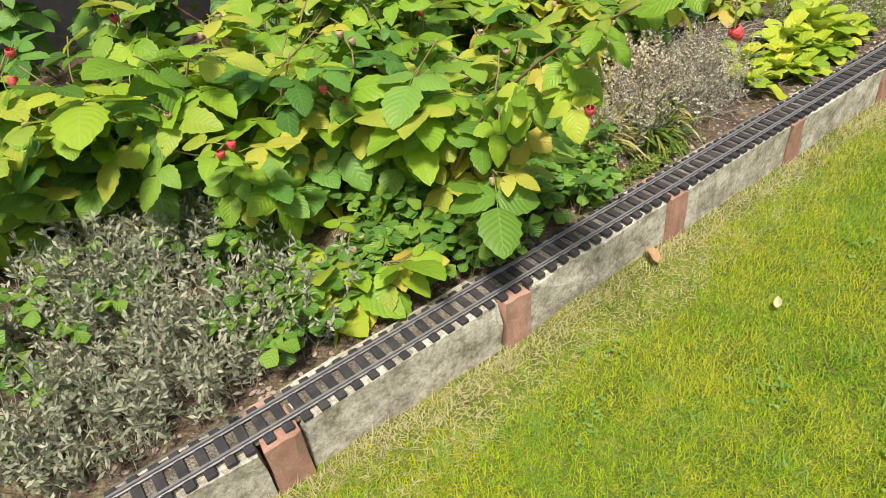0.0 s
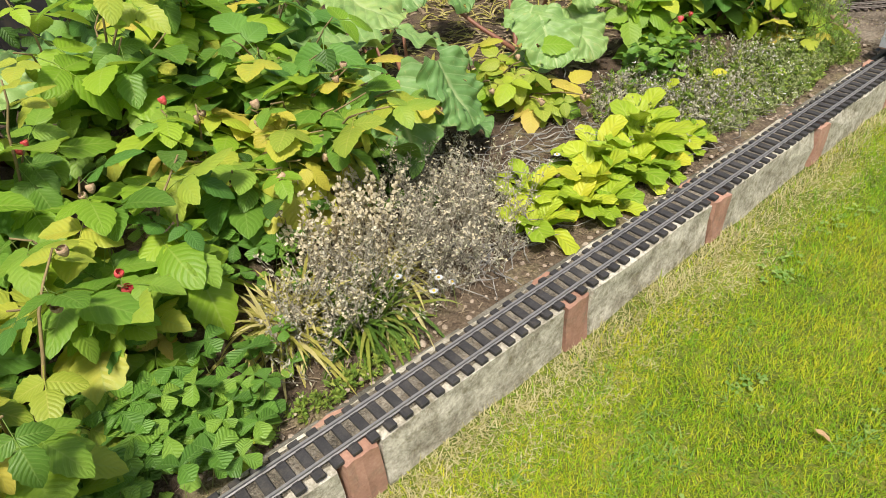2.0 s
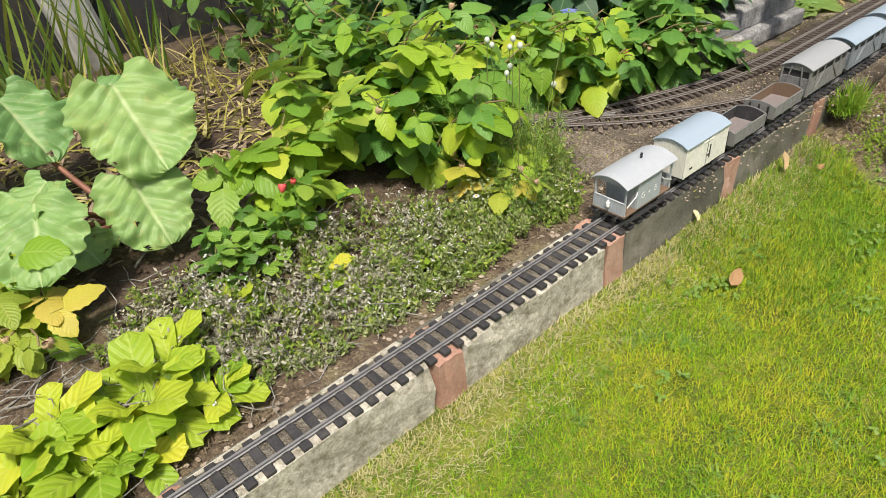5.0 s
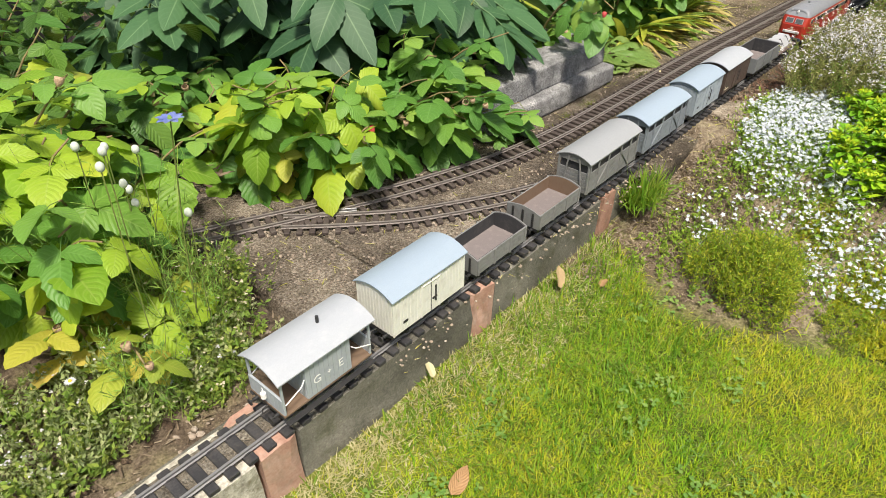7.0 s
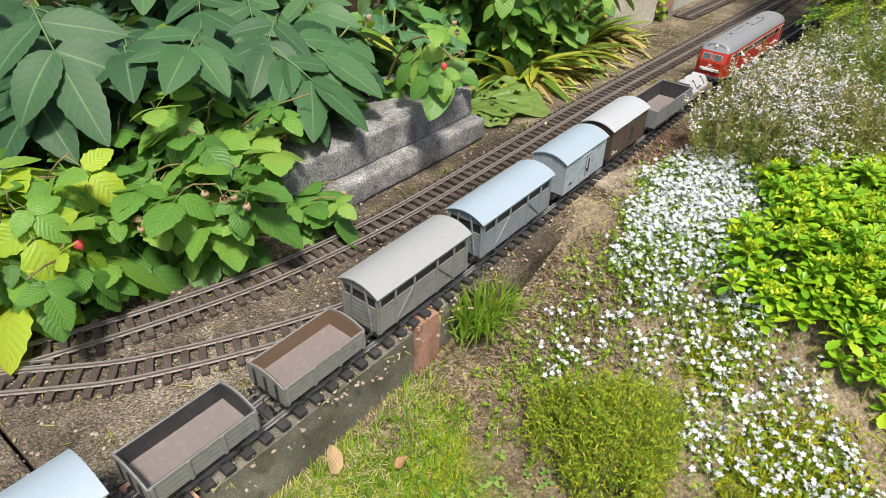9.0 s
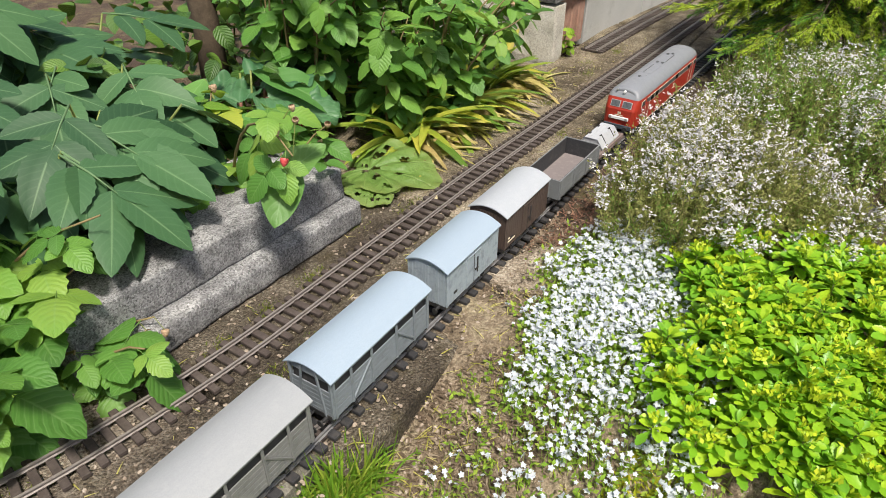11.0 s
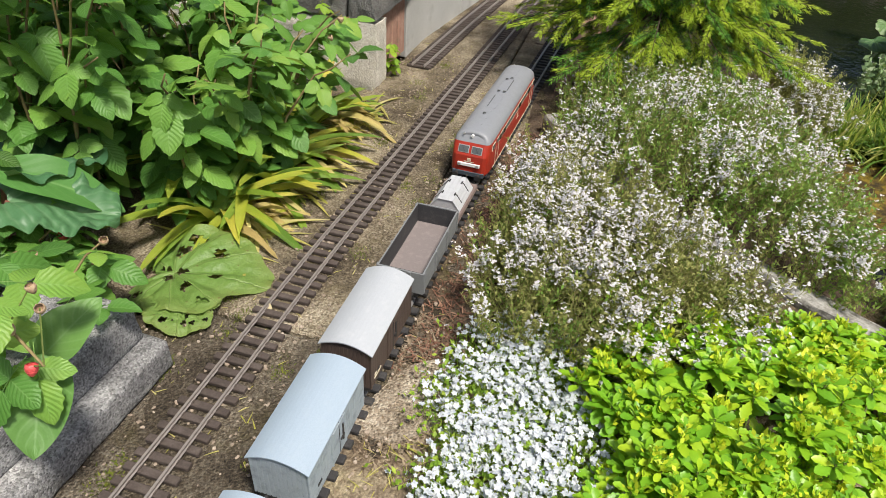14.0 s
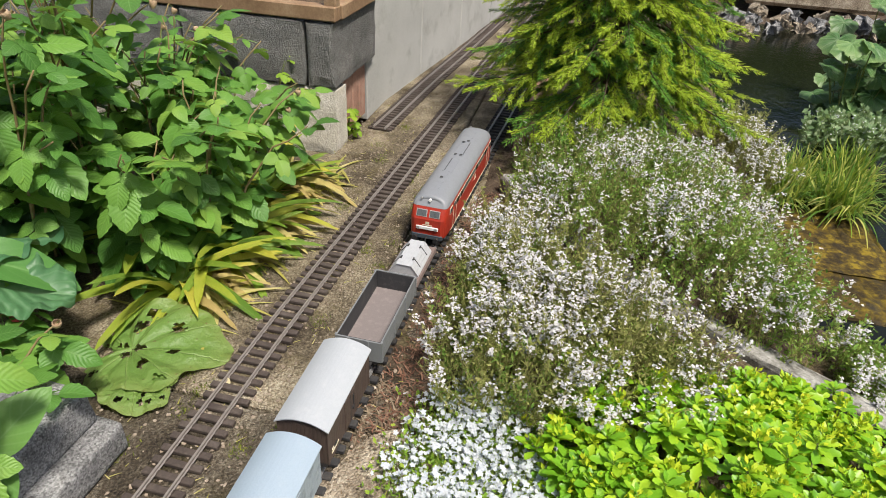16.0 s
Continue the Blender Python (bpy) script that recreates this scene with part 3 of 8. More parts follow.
OLDGREY = paint("weathered_grey_boards", (0.19, 0.19, 0.188), 0.75, wear=(0.1, 0.098, 0.095), wear_amount=0.6)
WHITEVAN = paint("off_white_boards", (0.72, 0.71, 0.66), 0.6, wear=(0.48, 0.44, 0.38), wear_amount=0.4)
ROOFWHITE = paint("white_canvas_roof", (0.37, 0.39, 0.425), 0.6, wear=(0.48, 0.49, 0.51), wear_amount=0.4)
ROOFBLUE = paint("pale_blue_grey_roof", (0.3, 0.37, 0.45), 0.45, wear=(0.36, 0.42, 0.48), wear_amount=0.3)
ROOFLIGHT = paint("light_grey_roof", (0.29, 0.3, 0.315), 0.6, wear=(0.36, 0.36, 0.37), wear_amount=0.4)
BRAKEGREY = paint("brake_van_grey", (0.36, 0.39, 0.43), 0.6, wear=(0.22, 0.23, 0.25), wear_amount=0.3)
WOODFLOOR = paint("worn_wood_floor", (0.17, 0.11, 0.072), 0.75, wear=(0.16, 0.09, 0.05), wear_amount=0.4)


# ---- mesh helpers ----
class Geo:
    """Collects vertices, faces and leaf maps of one mesh."""

    def __init__(self):
        self.v, self.f, self.uv, self.n = [], [], [], 0

    def add(self, verts, faces, m=None, uv=None):
        verts = np.asarray(verts, float).reshape(-1, 3)
        if m is not None:
            a = np.array(m)
            verts = verts @ a[:3, :3].T + a[:3, 3]
        self.v.append(verts)
        self.uv.append(np.zeros((len(verts), 2)) + 0.5 if uv is None else np.asarray(uv, float))
        self.f.extend([[i + self.n for i in f] for f in faces])
        self.n += len(verts)
        return self

    def box(self, c, s, ch=0.0, m=None):
        """A box of size s about c, with chamfered edges."""
        x, y, z = (q / 2 for q in s)
        ch = min(ch, 0.45 * min(s))
        if ch <= 0:
            vs = [(sx * x, sy * y, sz * z) for sx in (-1, 1) for sy in (-1, 1) for sz in (-1, 1)]
            fs = [(0, 1, 3, 2), (4, 6, 7, 5), (0, 4, 5, 1), (2, 3, 7, 6), (0, 2, 6, 4), (1, 5, 7, 3)]
        else:
            vs, key = [], {}
            for sx in (-1, 1):
                for sy in (-1, 1):
                    for sz in (-1, 1):
                        for k, p in enumerate(((x, y - ch, z - ch), (x - ch, y, z - ch), (x - ch, y - ch, z))):
                            key[sx, sy, sz, k] = len(vs)
                            vs.append((sx * p[0], sy * p[1], sz * p[2]))
            fs = []
            for k in range(3):
                a, b = [i for i in range(3) if i != k]
                for s0 in (-1, 1):
                    q = []
                    for sa, sb in ((-1, -1), (1, -1), (1, 1), (-1, 1)):
                        w = [0, 0, 0]
                        w[k], w[a], w[b] = s0, sa, sb
                        q.append(key[(*w, k)])
                    fs.append(q if (s0 > 0) == (k != 1) else q[::-1])
            for k in range(3):
                a, b = [i for i in range(3) if i != k]
                for sa in (-1, 1):
                    for sb in (-1, 1):
                        w0, w1 = [0, 0, 0], [0, 0, 0]
                        w0[a], w0[b], w0[k] = sa, sb, -1
                        w1[a], w1[b], w1[k] = sa, sb, 1
                        fs.append([key[(*w0, a)], key[(*w1, a)], key[(*w1, b)], key[(*w0, b)]])
            for sx in (-1, 1):
                for sy in (-1, 1):
                    for sz in (-1, 1):
                        fs.append([key[sx, sy, sz, k] for k in range(3)])
        return self.add(np.array(vs) + np.array(c), fs, m)

    def tube(self, pts, radii, n=6, cap=True):
        pts = [Vector(p) for p in pts]
        radii = radii if hasattr(radii, "__len__") else [radii] * len(pts)
        vs, fs = [], []
        for i, p in enumerate(pts):
            d = (pts[min(i + 1, len(pts) - 1)] - pts[max(i - 1, 0)]).normalized()
            u = d.orthogonal().normalized() if i == 0 else (u - d * u.dot(d)).normalized()
            w = d.cross(u)
            vs += [p + (u * math.cos(a) + w * math.sin(a)) * radii[i] for a in (2 * math.pi * k / n for k in range(n))]
        for i in range(len(pts) - 1):
            for k in range(n):
                fs.append([i * n + k, i * n + (k + 1) % n, (i + 1) * n + (k + 1) % n, (i + 1) * n + k])
        if cap:
            fs += [list(range(n))[::-1], [(len(pts) - 1) * n + k for k in range(n)]]
        return self.add([tuple(v) for v in vs], fs)

    def cyl(self, c, r, h, axis="z", n=16, r2=None):
        d = {"x": (h / 2, 0, 0), "y": (0, h / 2, 0), "z": (0, 0, h / 2)}[axis]
        c = np.array(c, float)
        return self.tube([c - d, c + d], [r, r if r2 is None else r2], n)

    def grid(self, p, uv=None, close=False, flip=False):
        """A sheet from an array of points [rows, columns, 3]."""
        r, c = p.shape[:2]
        fs = []
        for i in range(r - 1):
            for j in range(c if close else c - 1):
                q = [i * c + j, i * c + (j + 1) % c, (i + 1) * c + (j + 1) % c, (i + 1) * c + j]
                fs.append(q[::-1] if flip else q)
        return self.add(p.reshape(-1, 3), fs, None, None if uv is None else uv.reshape(-1, 2))

    def prism(self, prof, x0, x1):
        """A solid from a closed outline in y and z, drawn out along x."""
        n = len(prof)
        vs = [(x, y, z) for x in (x0, x1) for y, z in prof]
        fs = [[i, (i + 1) % n, n + (i + 1) % n, n + i] for i in range(n)]
        return self.add(vs, fs + [list(range(n))[::-1], list(range(n, 2 * n))])

    def mesh(self, name, material, smooth=False):
        me = bpy.data.meshes.new(name)
        v = np.concatenate(self.v)
        me.from_pydata(v.tolist(), [], self.f)
        uv = np.concatenate(self.uv)
        lay = me.uv_layers.new(name="map")
        idx = np.zeros(len(me.loops), np.int32)
        me.loops.foreach_get("vertex_index", idx)
        lay.data.foreach_set("uv", uv[idx].ravel())
        for mt in material if isinstance(material, (list, tuple)) else [material]:
            me.materials.append(mt)
        if smooth:
            me.polygons.foreach_set("use_smooth", np.ones(len(me.polygons), bool))
        me.update()
        return me


def thing(name, at=(0, 0, 0), label="", category="", group="", turn=0.0, kind=""):
    ob = new(name)
    ob.empty_display_size = 0.02
    ob.matrix_world = pose(*at, 0, 0, turn)
    return tagged(ob, label, category, group, kind)


def part(name, geo, material, parent, label="", smooth=False, kind="", m=None):
    me = geo if isinstance(geo, bpy.types.Mesh) else geo.mesh(name, material, smooth)
    ob = new(name, me)
    ob.parent = parent
    if m is not None:
        ob.matrix_local = m
    return tagged(ob, label, "", "", kind)


def solid(name, geo, material, label, category, kind="", smooth=False, group=""):
    ob = new(name, geo.mesh(name, material, smooth))
    return tagged(ob, label, category, group, kind)


def track_line(pts):
    """A smooth line through points (Catmull-Rom), evenly cut to 2 cm, with its headings."""
    p = np.array(pts, float)
    p = np.vstack([2 * p[0] - p[1], p, 2 * p[-1] - p[-2]])
    out = []
    for i in range(1, len(p) - 2):
        for t in np.linspace(0, 1, 24, endpoint=False):
            a, b, c, d = p[i - 1 : i + 3]
            out.append(0.5 * (2 * b + (c - a) * t + (2 * a - 5 * b + 4 * c - d) * t**2 + (3 * b - a - 3 * c + d) * t**3))
    out.append(p[-2])
    out = np.array(out)
    s = np.r_[0, np.cumsum(np.linalg.norm(np.diff(out, axis=0), axis=1))]
    n = max(2, int(s[-1] / 0.02))
    t = np.linspace(0, s[-1], n)
    xy = np.c_[np.interp(t, s, out[:, 0]), np.interp(t, s, out[:, 1])]
    d = np.gradient(xy, axis=0)
    return t, xy, np.arctan2(d[:, 1], d[:, 0])

# ---- ground ----
WALL_Y, WALL_END = 0.745, 4.40
LINE_A = [(-1.6, 0.792), (0, 0.792), (2, 0.792), (3.4, 0.791), (4.3, 0.79), (4.85, 0.79), (5.3, 0.786), (5.7, 0.775), (6.2, 0.752), (6.8, 0.722), (7.6, 0.68), (9.0, 0.6)]
LINE_B = [(3.30, 1.385), (3.45, 1.32), (3.58, 1.262), (3.69, 1.212), (3.85, 1.146), (4.04, 1.083), (4.2, 1.047), (4.45, 1.018), (4.8, 1.01), (5.3, 1.003), (5.8, 0.982), (6.4, 0.955), (7.1, 0.925), (8.0, 0.885), (9.2, 0.83)]
LINE_C = [(3.60, 1.235), (3.67, 1.165), (3.74, 1.1), (3.81, 1.04), (3.89, 0.99), (3.97, 0.945), (4.06, 0.9), (4.17, 0.857), (4.3, 0.822), (4.45, 0.80)]
LINE_D = [(6.46, 1.155), (7.08, 1.115), (7.72, 1.06), (9.2, 0.95)]


def lawn_end(y):
    """Where the lawn gives way to the bank."""
    return np.interp(y, [-1.5, 0.02, 0.24, 0.38, 0.55, 0.75], [4.9, 4.31, 4.2, 4.1, 4.13, 4.3])


def smoothstep(a, b, x):
    t = np.clip((x - a) / (b - a), 0, 1)
    return t * t * (3 - 2 * t)


def ground_z(x, y):
    """Height of the ground: low lawn, raised bed behind the wall, flower bank past the wall's end, pond."""
    x, y = np.asarray(x, float), np.asarray(y, float)
    lawn = -0.15 + 0.03 * smoothstep(0.45, 0.75, y)
    bed = -0.014 + 0.075 * smoothstep(0.86, 1.25, y)
    left = np.where(y > 0.80, bed, lawn)
    bank = -0.006 + 0.036 * smoothstep(0.7, 0.3, y) - 0.09 * smoothstep(0.05, -0.4, y)
    k = smoothstep(4.25, 4.75, x - 0.25 * (0.7 - np.minimum(y, 0.7)))
    low = lawn * (1 - k) + bank * k
    right = np.where(y > 0.80, -0.05, low)
    z = np.where(x < 3.42, left, right)
    pond = smoothstep(-0.16, -0.3, y) * smoothstep(5.65, 5.9, x)
    return z - 0.1 * pond


def ripple(x, y):
    return 0.006 * np.sin(9.1 * x + 3.3 * y) * np.sin(7.7 * y - 2.1 * x) + 0.004 * np.sin(31 * x + 11 * y) * np.sin(27 * y - 8 * x)


gx = np.r_[-80, -40, -15, -6, -3, np.arange(-1.5, 9.0, 0.03), 9.5, 12, 20, 40, 80]
gy = np.r_[-80, -40, -15, -6, -3, np.arange(-1.4, 0.73, 0.035), 0.752, 0.798, 0.802, np.arange(0.84, 3.2, 0.035), 4, 6, 12, 40, 80]
X, Y = np.meshgrid(gx, gy)
Z = ground_z(X, Y) + ripple(X, Y)
g = Geo().grid(np.dstack([X, Y, Z]))
me = g.mesh("ground", GROUND, True)
lawn_mask = (Y < 0.79) * smoothstep(0.08, -0.08, X - lawn_end(Y))
me.attributes.new("turf", "FLOAT", "POINT").data.foreach_set("value", lawn_mask.ravel().astype(np.float32))
dry_mask = np.where(Y > 0.79, 0.5 * (X < 3.45) * smoothstep(1.5, 0.95, Y), 0.95 * smoothstep(3.9, 4.3, X) * smoothstep(5.4, 5.0, X))
me.attributes.new("dry", "FLOAT", "POINT").data.foreach_set("value", dry_mask.ravel().astype(np.float32))
tagged(new("ground", me), "mossy lawn soil and dark crumbly bed soil", "ground", kind="structure")

# ---- edging wall of blocks and bricks ----
rs = np.random.RandomState(5)
wall = tagged(thing("wall_edging", (0, 0, 0), "low garden edging of grey concrete blocks with bricks between", "wall"), kind="structure")
BRICK_X = [-1.43 + 0.5125 * k for k in range(12)]


def rough_block(size, seed, dent=0.0025, cuts=3, chip=0.0):
    """A worn block: a cut-up box with uneven faces and softened edges."""
    r = np.random.RandomState(seed)
    bm = bmesh.new()
    bmesh.ops.create_cube(bm, size=1.0)
    bmesh.ops.subdivide_edges(bm, edges=bm.edges[:], cuts=cuts, use_grid_fill=True)
    for v in bm.verts:
        edge = sum(abs(c) > 0.49 for c in v.co)
        k = 1.0 - (0.012 if edge == 2 else 0.03 if edge == 3 else 0.0)
        if chip:
            inset = [chip * (1 if edge > 1 else 0) * (abs(c) > 0.49) * (1 if c > 0 else -1) * r.uniform(0.6, 1.3) for c in v.co]
            v.co = Vector((v.co.x * size[0], v.co.y * size[1], v.co.z * size[2])) - Vector(inset) + Vector(r.normal(0, dent, 3))
        else:
            v.co = Vector((v.co.x * size[0], v.co.y * size[1], v.co.z * size[2])) * k + Vector(r.normal(0, dent, 3))
    me = bpy.data.meshes.new("block")
    bm.to_mesh(me)
    bm.free()
    return me


def with_material(me, mt):
    me.materials.append(mt)
    return me


blocks = [with_material(rough_block((0.438, 0.10, 0.215), 40 + k, 0.002), CONCRETE) for k in range(4)]
damp_blocks = [with_material(rough_block((0.438, 0.10, 0.215), 80 + k, 0.002), CONCRETE_DAMP) for k in range(2)]
bricks = [with_material(rough_block((0.066, 0.103, 0.215), 60 + k, 0.0018), BRICK) for k in range(3)]
for i, bx in enumerate(BRICK_X):
    j = rs.normal(0, 0.0025, 3)
    part("brick", bricks[i % 3], None, wall, m=pose(bx + 0.034, WALL_Y + 0.049 + j[0], -0.1085 + j[1], j[2] * 150, 0, rs.normal(0, 1.2)))
    if bx + 0.5 < WALL_END:
        part("block", damp_blocks[i % 2] if bx > 2.9 else blocks[i % 4], None, wall, m=pose(bx + 0.068 + 0.2225, WALL_Y + 0.052 + 0.4 * j[1], -0.1095 + j[2], 0, 0, rs.normal(0, 0.25)))
stub = with_material(rough_block((0.13, 0.10, 0.215), 77, 0.003), CONCRETE_DAMP)
part("block", stub, None, wall, m=pose(BRICK_X[-1] + 0.068 + 0.07, WALL_Y + 0.054, -0.112))
bed = Geo()
for i in range(11):
    bed.box((BRICK_X[i] + 0.03 + 0.256, 0.838, -0.07), (0.508, 0.05, 0.12), 0.006)
part("backing_strip", bed, CONCRETE_DAMP, wall)

ballast = tagged(thing("ballast", (0, 0, 0), "thin grey dirt packed between the sleepers", "ballast"), kind="structure")
bx = np.arange(-1.5, 4.34, 0.012)
by = np.array((0.766, 0.772, 0.785, 0.80, 0.815, 0.832, 0.84))
BX, BY = np.meshgrid(bx, by)
rb = np.random.RandomState(12)
BZ = 0.0035 + 0.0016 * np.sin(61 * BX + 40 * BY) * np.sin(47 * BX) + rb.normal(0, 0.0007, BX.shape)
BZ[0], BZ[-1] = -0.006, -0.006
part("dirt_layer", Geo().grid(np.dstack([BX, BY + rb.normal(0, 0.0015, BX.shape), BZ])), BALLAST, ballast)

# ---- concrete slabs under the yard ----
slabs = tagged(thing("pavement_slabs", (0, 0, 0), "old pebbly concrete yard slabs with mossy joints", "paving"), kind="structure")
r = np.random.RandomState(9)
xs = [3.425, 3.635, 4.36, 5.07, 5.83, 6.22, 6.95, 7.7, 8.6, 9.4]
for a, b in zip(xs[:-1], xs[1:]):
    y1 = 1.62 if a < 6.2 else 1.24
    part("slab", Geo().box(((a + b) / 2, (0.852 + y1) / 2, -0.046 + r.normal(0, 0.001)), (b - a - 0.007, y1 - 0.852, 0.09), 0.006), SLAB_PALE if a > 5.0 else SLAB_GREY if a < 4.3 else SLAB, slabs)
    if a > 4.3:
        part("slab", Geo().box(((a + b) / 2, 0.772, -0.05 + r.normal(0, 0.001)), (b - a - 0.007, 0.152, 0.09), 0.006), SLAB_PALE if a > 5.8 else SLAB, slabs)

# ---- block wall, timber edge and rendered wall ----
house = tagged(thing("wall_blocks", (0, 0, 0), "raised bed wall of stacked grey concrete blocks", "wall"), kind="structure")
r = np.random.RandomState(3)
for row, (z, mt, off) in enumerate(((0.097, BLOCK_LIGHT, 0.0), (0.325, BLOCK_DARK, -0.30))):
    for k in range(5):
        y0 = 1.228 + (0.0 if k == 0 else (0.44 if row == 0 else 0.105) + (k - 1) * 0.448)
        w = (0.436 if row == 0 else 0.10) if k == 0 else 0.44
        d = 0.105
        x0 = 6.232
        if row == 1 and k == 0:
            part("block", with_material(rough_block((0.43, 0.10, 0.213), 500, 0.0012, 5, 0.005), mt), None, house, m=pose(x0 + 0.215, y0 + 0.05, z))
        else:
            part("block", with_material(rough_block((d, w, 0.233 if row == 0 else 0.213), 501 + 10 * row + k, 0.0012, 5, 0.005), mt), None, house, m=pose(x0 + d / 2 + r.normal(0, 0.002), y0 + w / 2, z))
for k in range(4):
    part("brick", Geo().box((6.37 + 0.07 * k, 1.285, 0.1065), (0.064, 0.05, 0.209), 0.004), BRICK, house)
for k in range(3):
    for q in range(3):
        part("brick", Geo().box((6.224, 2.38 + 0.222 * k, 0.036 + 0.0745 * q), (0.09, 0.212, 0.066), 0.004), BRICK, house)
part("fill", Geo().box((6.62, 1.9, 0.19), (0.56, 1.1, 0.44), 0.01), SOIL, house)
timber = tagged(thing("trim_timber", (0, 0, 0), "brown timber edging on top of the block wall", "timber edge"), kind="structure")
part("beam", Geo().box((6.255, 1.86, 0.458), (0.045, 1.28, 0.046), 0.004), TIMBER, timber)
part("beam", Geo().box((6.47, 1.235, 0.458), (0.38, 0.045, 0.046), 0.004), TIMBER, timber)
part("post", Geo().box((6.262, 1.242, 0.505), (0.04, 0.04, 0.14), 0.003), TIMBER, timber)
cement = tagged(thing("wall_cement", (0, 0, 0), "tall weathered cement panel wall beside the siding", "wall"), kind="structure")
d = Vector((8.9 - 6.62, 0.985 - 1.255, 0))
for k in range(4):
    a = k / 4
    p = Vector((6.62, 1.255, 0)) + d * (a + 0.125)
    part("panel", Geo().box((0, 0.05, 0.42), (d.length / 4 - 0.006, 0.10, 0.9), 0.004), RENDER, cement, m=pose(p.x, p.y, 0, 0, 0, math.degrees(math.atan2(d.y, d.x))))
fence = tagged(thing("fence_boards", (0, 0, 0), "black stained board fence behind the beds", "fence"), kind="structure")
for k in range(26):
    part("board", Geo().box((-2.4 + 0.245 * k, 3.0, 0.55), (0.238, 0.022, 1.15), 0.003), FENCE, fence)

# ---- coping stone ----
def worn_stone(size, seed, bevel, dent):
    """A dressed stone with rounded arrises and a pitted, uneven skin."""
    bm = bmesh.new()
    bmesh.ops.create_cube(bm, size=1.0)
    bmesh.ops.scale(bm, vec=size, verts=bm.verts)
    bmesh.ops.bevel(bm, geom=bm.edges[:], offset=bevel, segments=3, profile=0.6, affect="EDGES")
    long_edges = [e for e in bm.edges if e.calc_length() > 0.06]
    bmesh.ops.subdivide_edges(bm, edges=long_edges, cuts=22, use_grid_fill=True)
    for v in bm.verts:
        x, y, z = v.co
        w = math.sin(31 * x + seed) * math.sin(43 * y + 2 * seed) + 0.6 * math.sin(83 * x + 57 * z + seed) + 0.5 * math.sin(139 * x - 71 * y + 97 * z)
        v.co += v.co.normalized() * dent * w
    me = bpy.data.meshes.new("stone")
    bm.to_mesh(me)
    bm.free()
    me.polygons.foreach_set("use_smooth", np.ones(len(me.polygons), bool))
    return with_material(me, STONE)


cop = thing("coping_stone", (4.62, 1.255, 0.0), "long weathered grey stone coping in two stacked steps", "stone", turn=-1.5)
part("lower_step", worn_stone((0.68, 0.27, 0.062), 7, 0.011, 0.0016), None, cop, m=pose(-0.028, 0.0, 0.03))
part("upper_step", worn_stone((0.66, 0.245, 0.078), 8, 0.009, 0.0016), None, cop, m=pose(-0.03, 0.03, 0.098))
solid("mortar_patch", Geo().add(*(lambda n, rr: (np.vstack([np.c_[0.125 * rr * np.cos(n), 0.075 * rr * np.sin(n), 0 * n - 0.03], np.c_[0.115 * rr * np.cos(n), 0.068 * rr * np.sin(n), 0 * n + 0.002], [[0, 0, 0.006]]]),
    [[i, (i + 1) % 24, 24 + (i + 1) % 24, 24 + i] for i in range(24)] + [[24 + i, 24 + (i + 1) % 24, 48] for i in range(24)]))(np.arange(24) * math.tau / 24, 1 + 0.09 * np.sin(np.arange(24) * math.tau / 8) + 0.05 * np.cos(np.arange(24) * math.tau / 4.8)), pose(4.985, 0.685, -0.001, 0, 0, -25) @ Matrix.Scale(0.95, 4)), MORTAR, "flat patch of pale pebbly mortar beside the rails", "stone")


# ---- railway tracks ----
GAUGE = 0.0465


def track(name, pts, pitch, sl, mt, rail_mt, label, base=0.0):
    """Two rails on separate sleepers along a line."""
    t, xy, head = track_line(pts)
    tr = thing(name, (float(xy[0, 0]), float(xy[0, 1]), base), label, "railway track")
    inv = tr.matrix_world.inverted()
    r = np.random.RandomState(len(pts) + 11)
    prof = [(-0.0034, 0.0), (0.0034, 0.0), (0.0034, 0.001), (0.001, 0.002), (0.001, 0.0052), (0.0021, 0.0058), (0.0021, 0.0075), (-0.0021, 0.0075), (-0.0021, 0.0058), (-0.001, 0.0052), (-0.001, 0.002), (-0.0034, 0.001)]
    top = sl[2]
    for side in (1, -1):
        n = np.c_[-np.sin(head), np.cos(head)]
        c = xy + n * side * GAUGE / 2
        P = np.zeros((len(c), len(prof), 3))
        for k, (a, z) in enumerate(prof):
            P[:, k, :2] = c - n * a
            P[:, k, 2] = base + top + z
        P[:, :, 0] -= xy[0, 0]
        P[:, :, 1] -= xy[0, 1]
        P[:, :, 2] -= base
        part("rail", Geo().grid(P, close=True), rail_mt, tr)
    meshes = []
    for k in range(3):
        g = Geo().box((0, 0, sl[2] / 2), sl, 0.0012)
        for side in (1, -1):
            g.box((0, side * (GAUGE / 2 + 0.0042), sl[2] + 0.0009), (sl[0] * 0.6, 0.0026, 0.0022), 0.0005)
            g.box((0, side * (GAUGE / 2 - 0.0042), sl[2] + 0.0009), (sl[0] * 0.6, 0.0026, 0.0022), 0.0005)
        meshes.append(g.mesh("sleeper", mt))
    for s in np.arange(pitch / 2, t[-1], pitch):
        x, y, h = np.interp(s, t, xy[:, 0]), np.interp(s, t, xy[:, 1]), np.interp(s, t, head)
        part("sleeper", meshes[r.randint(3)], None, tr, m=inv @ pose(x, y, base + r.normal(0, 0.0003), 0, 0, math.degrees(h) + r.normal(0, 0.8)))
    return tr


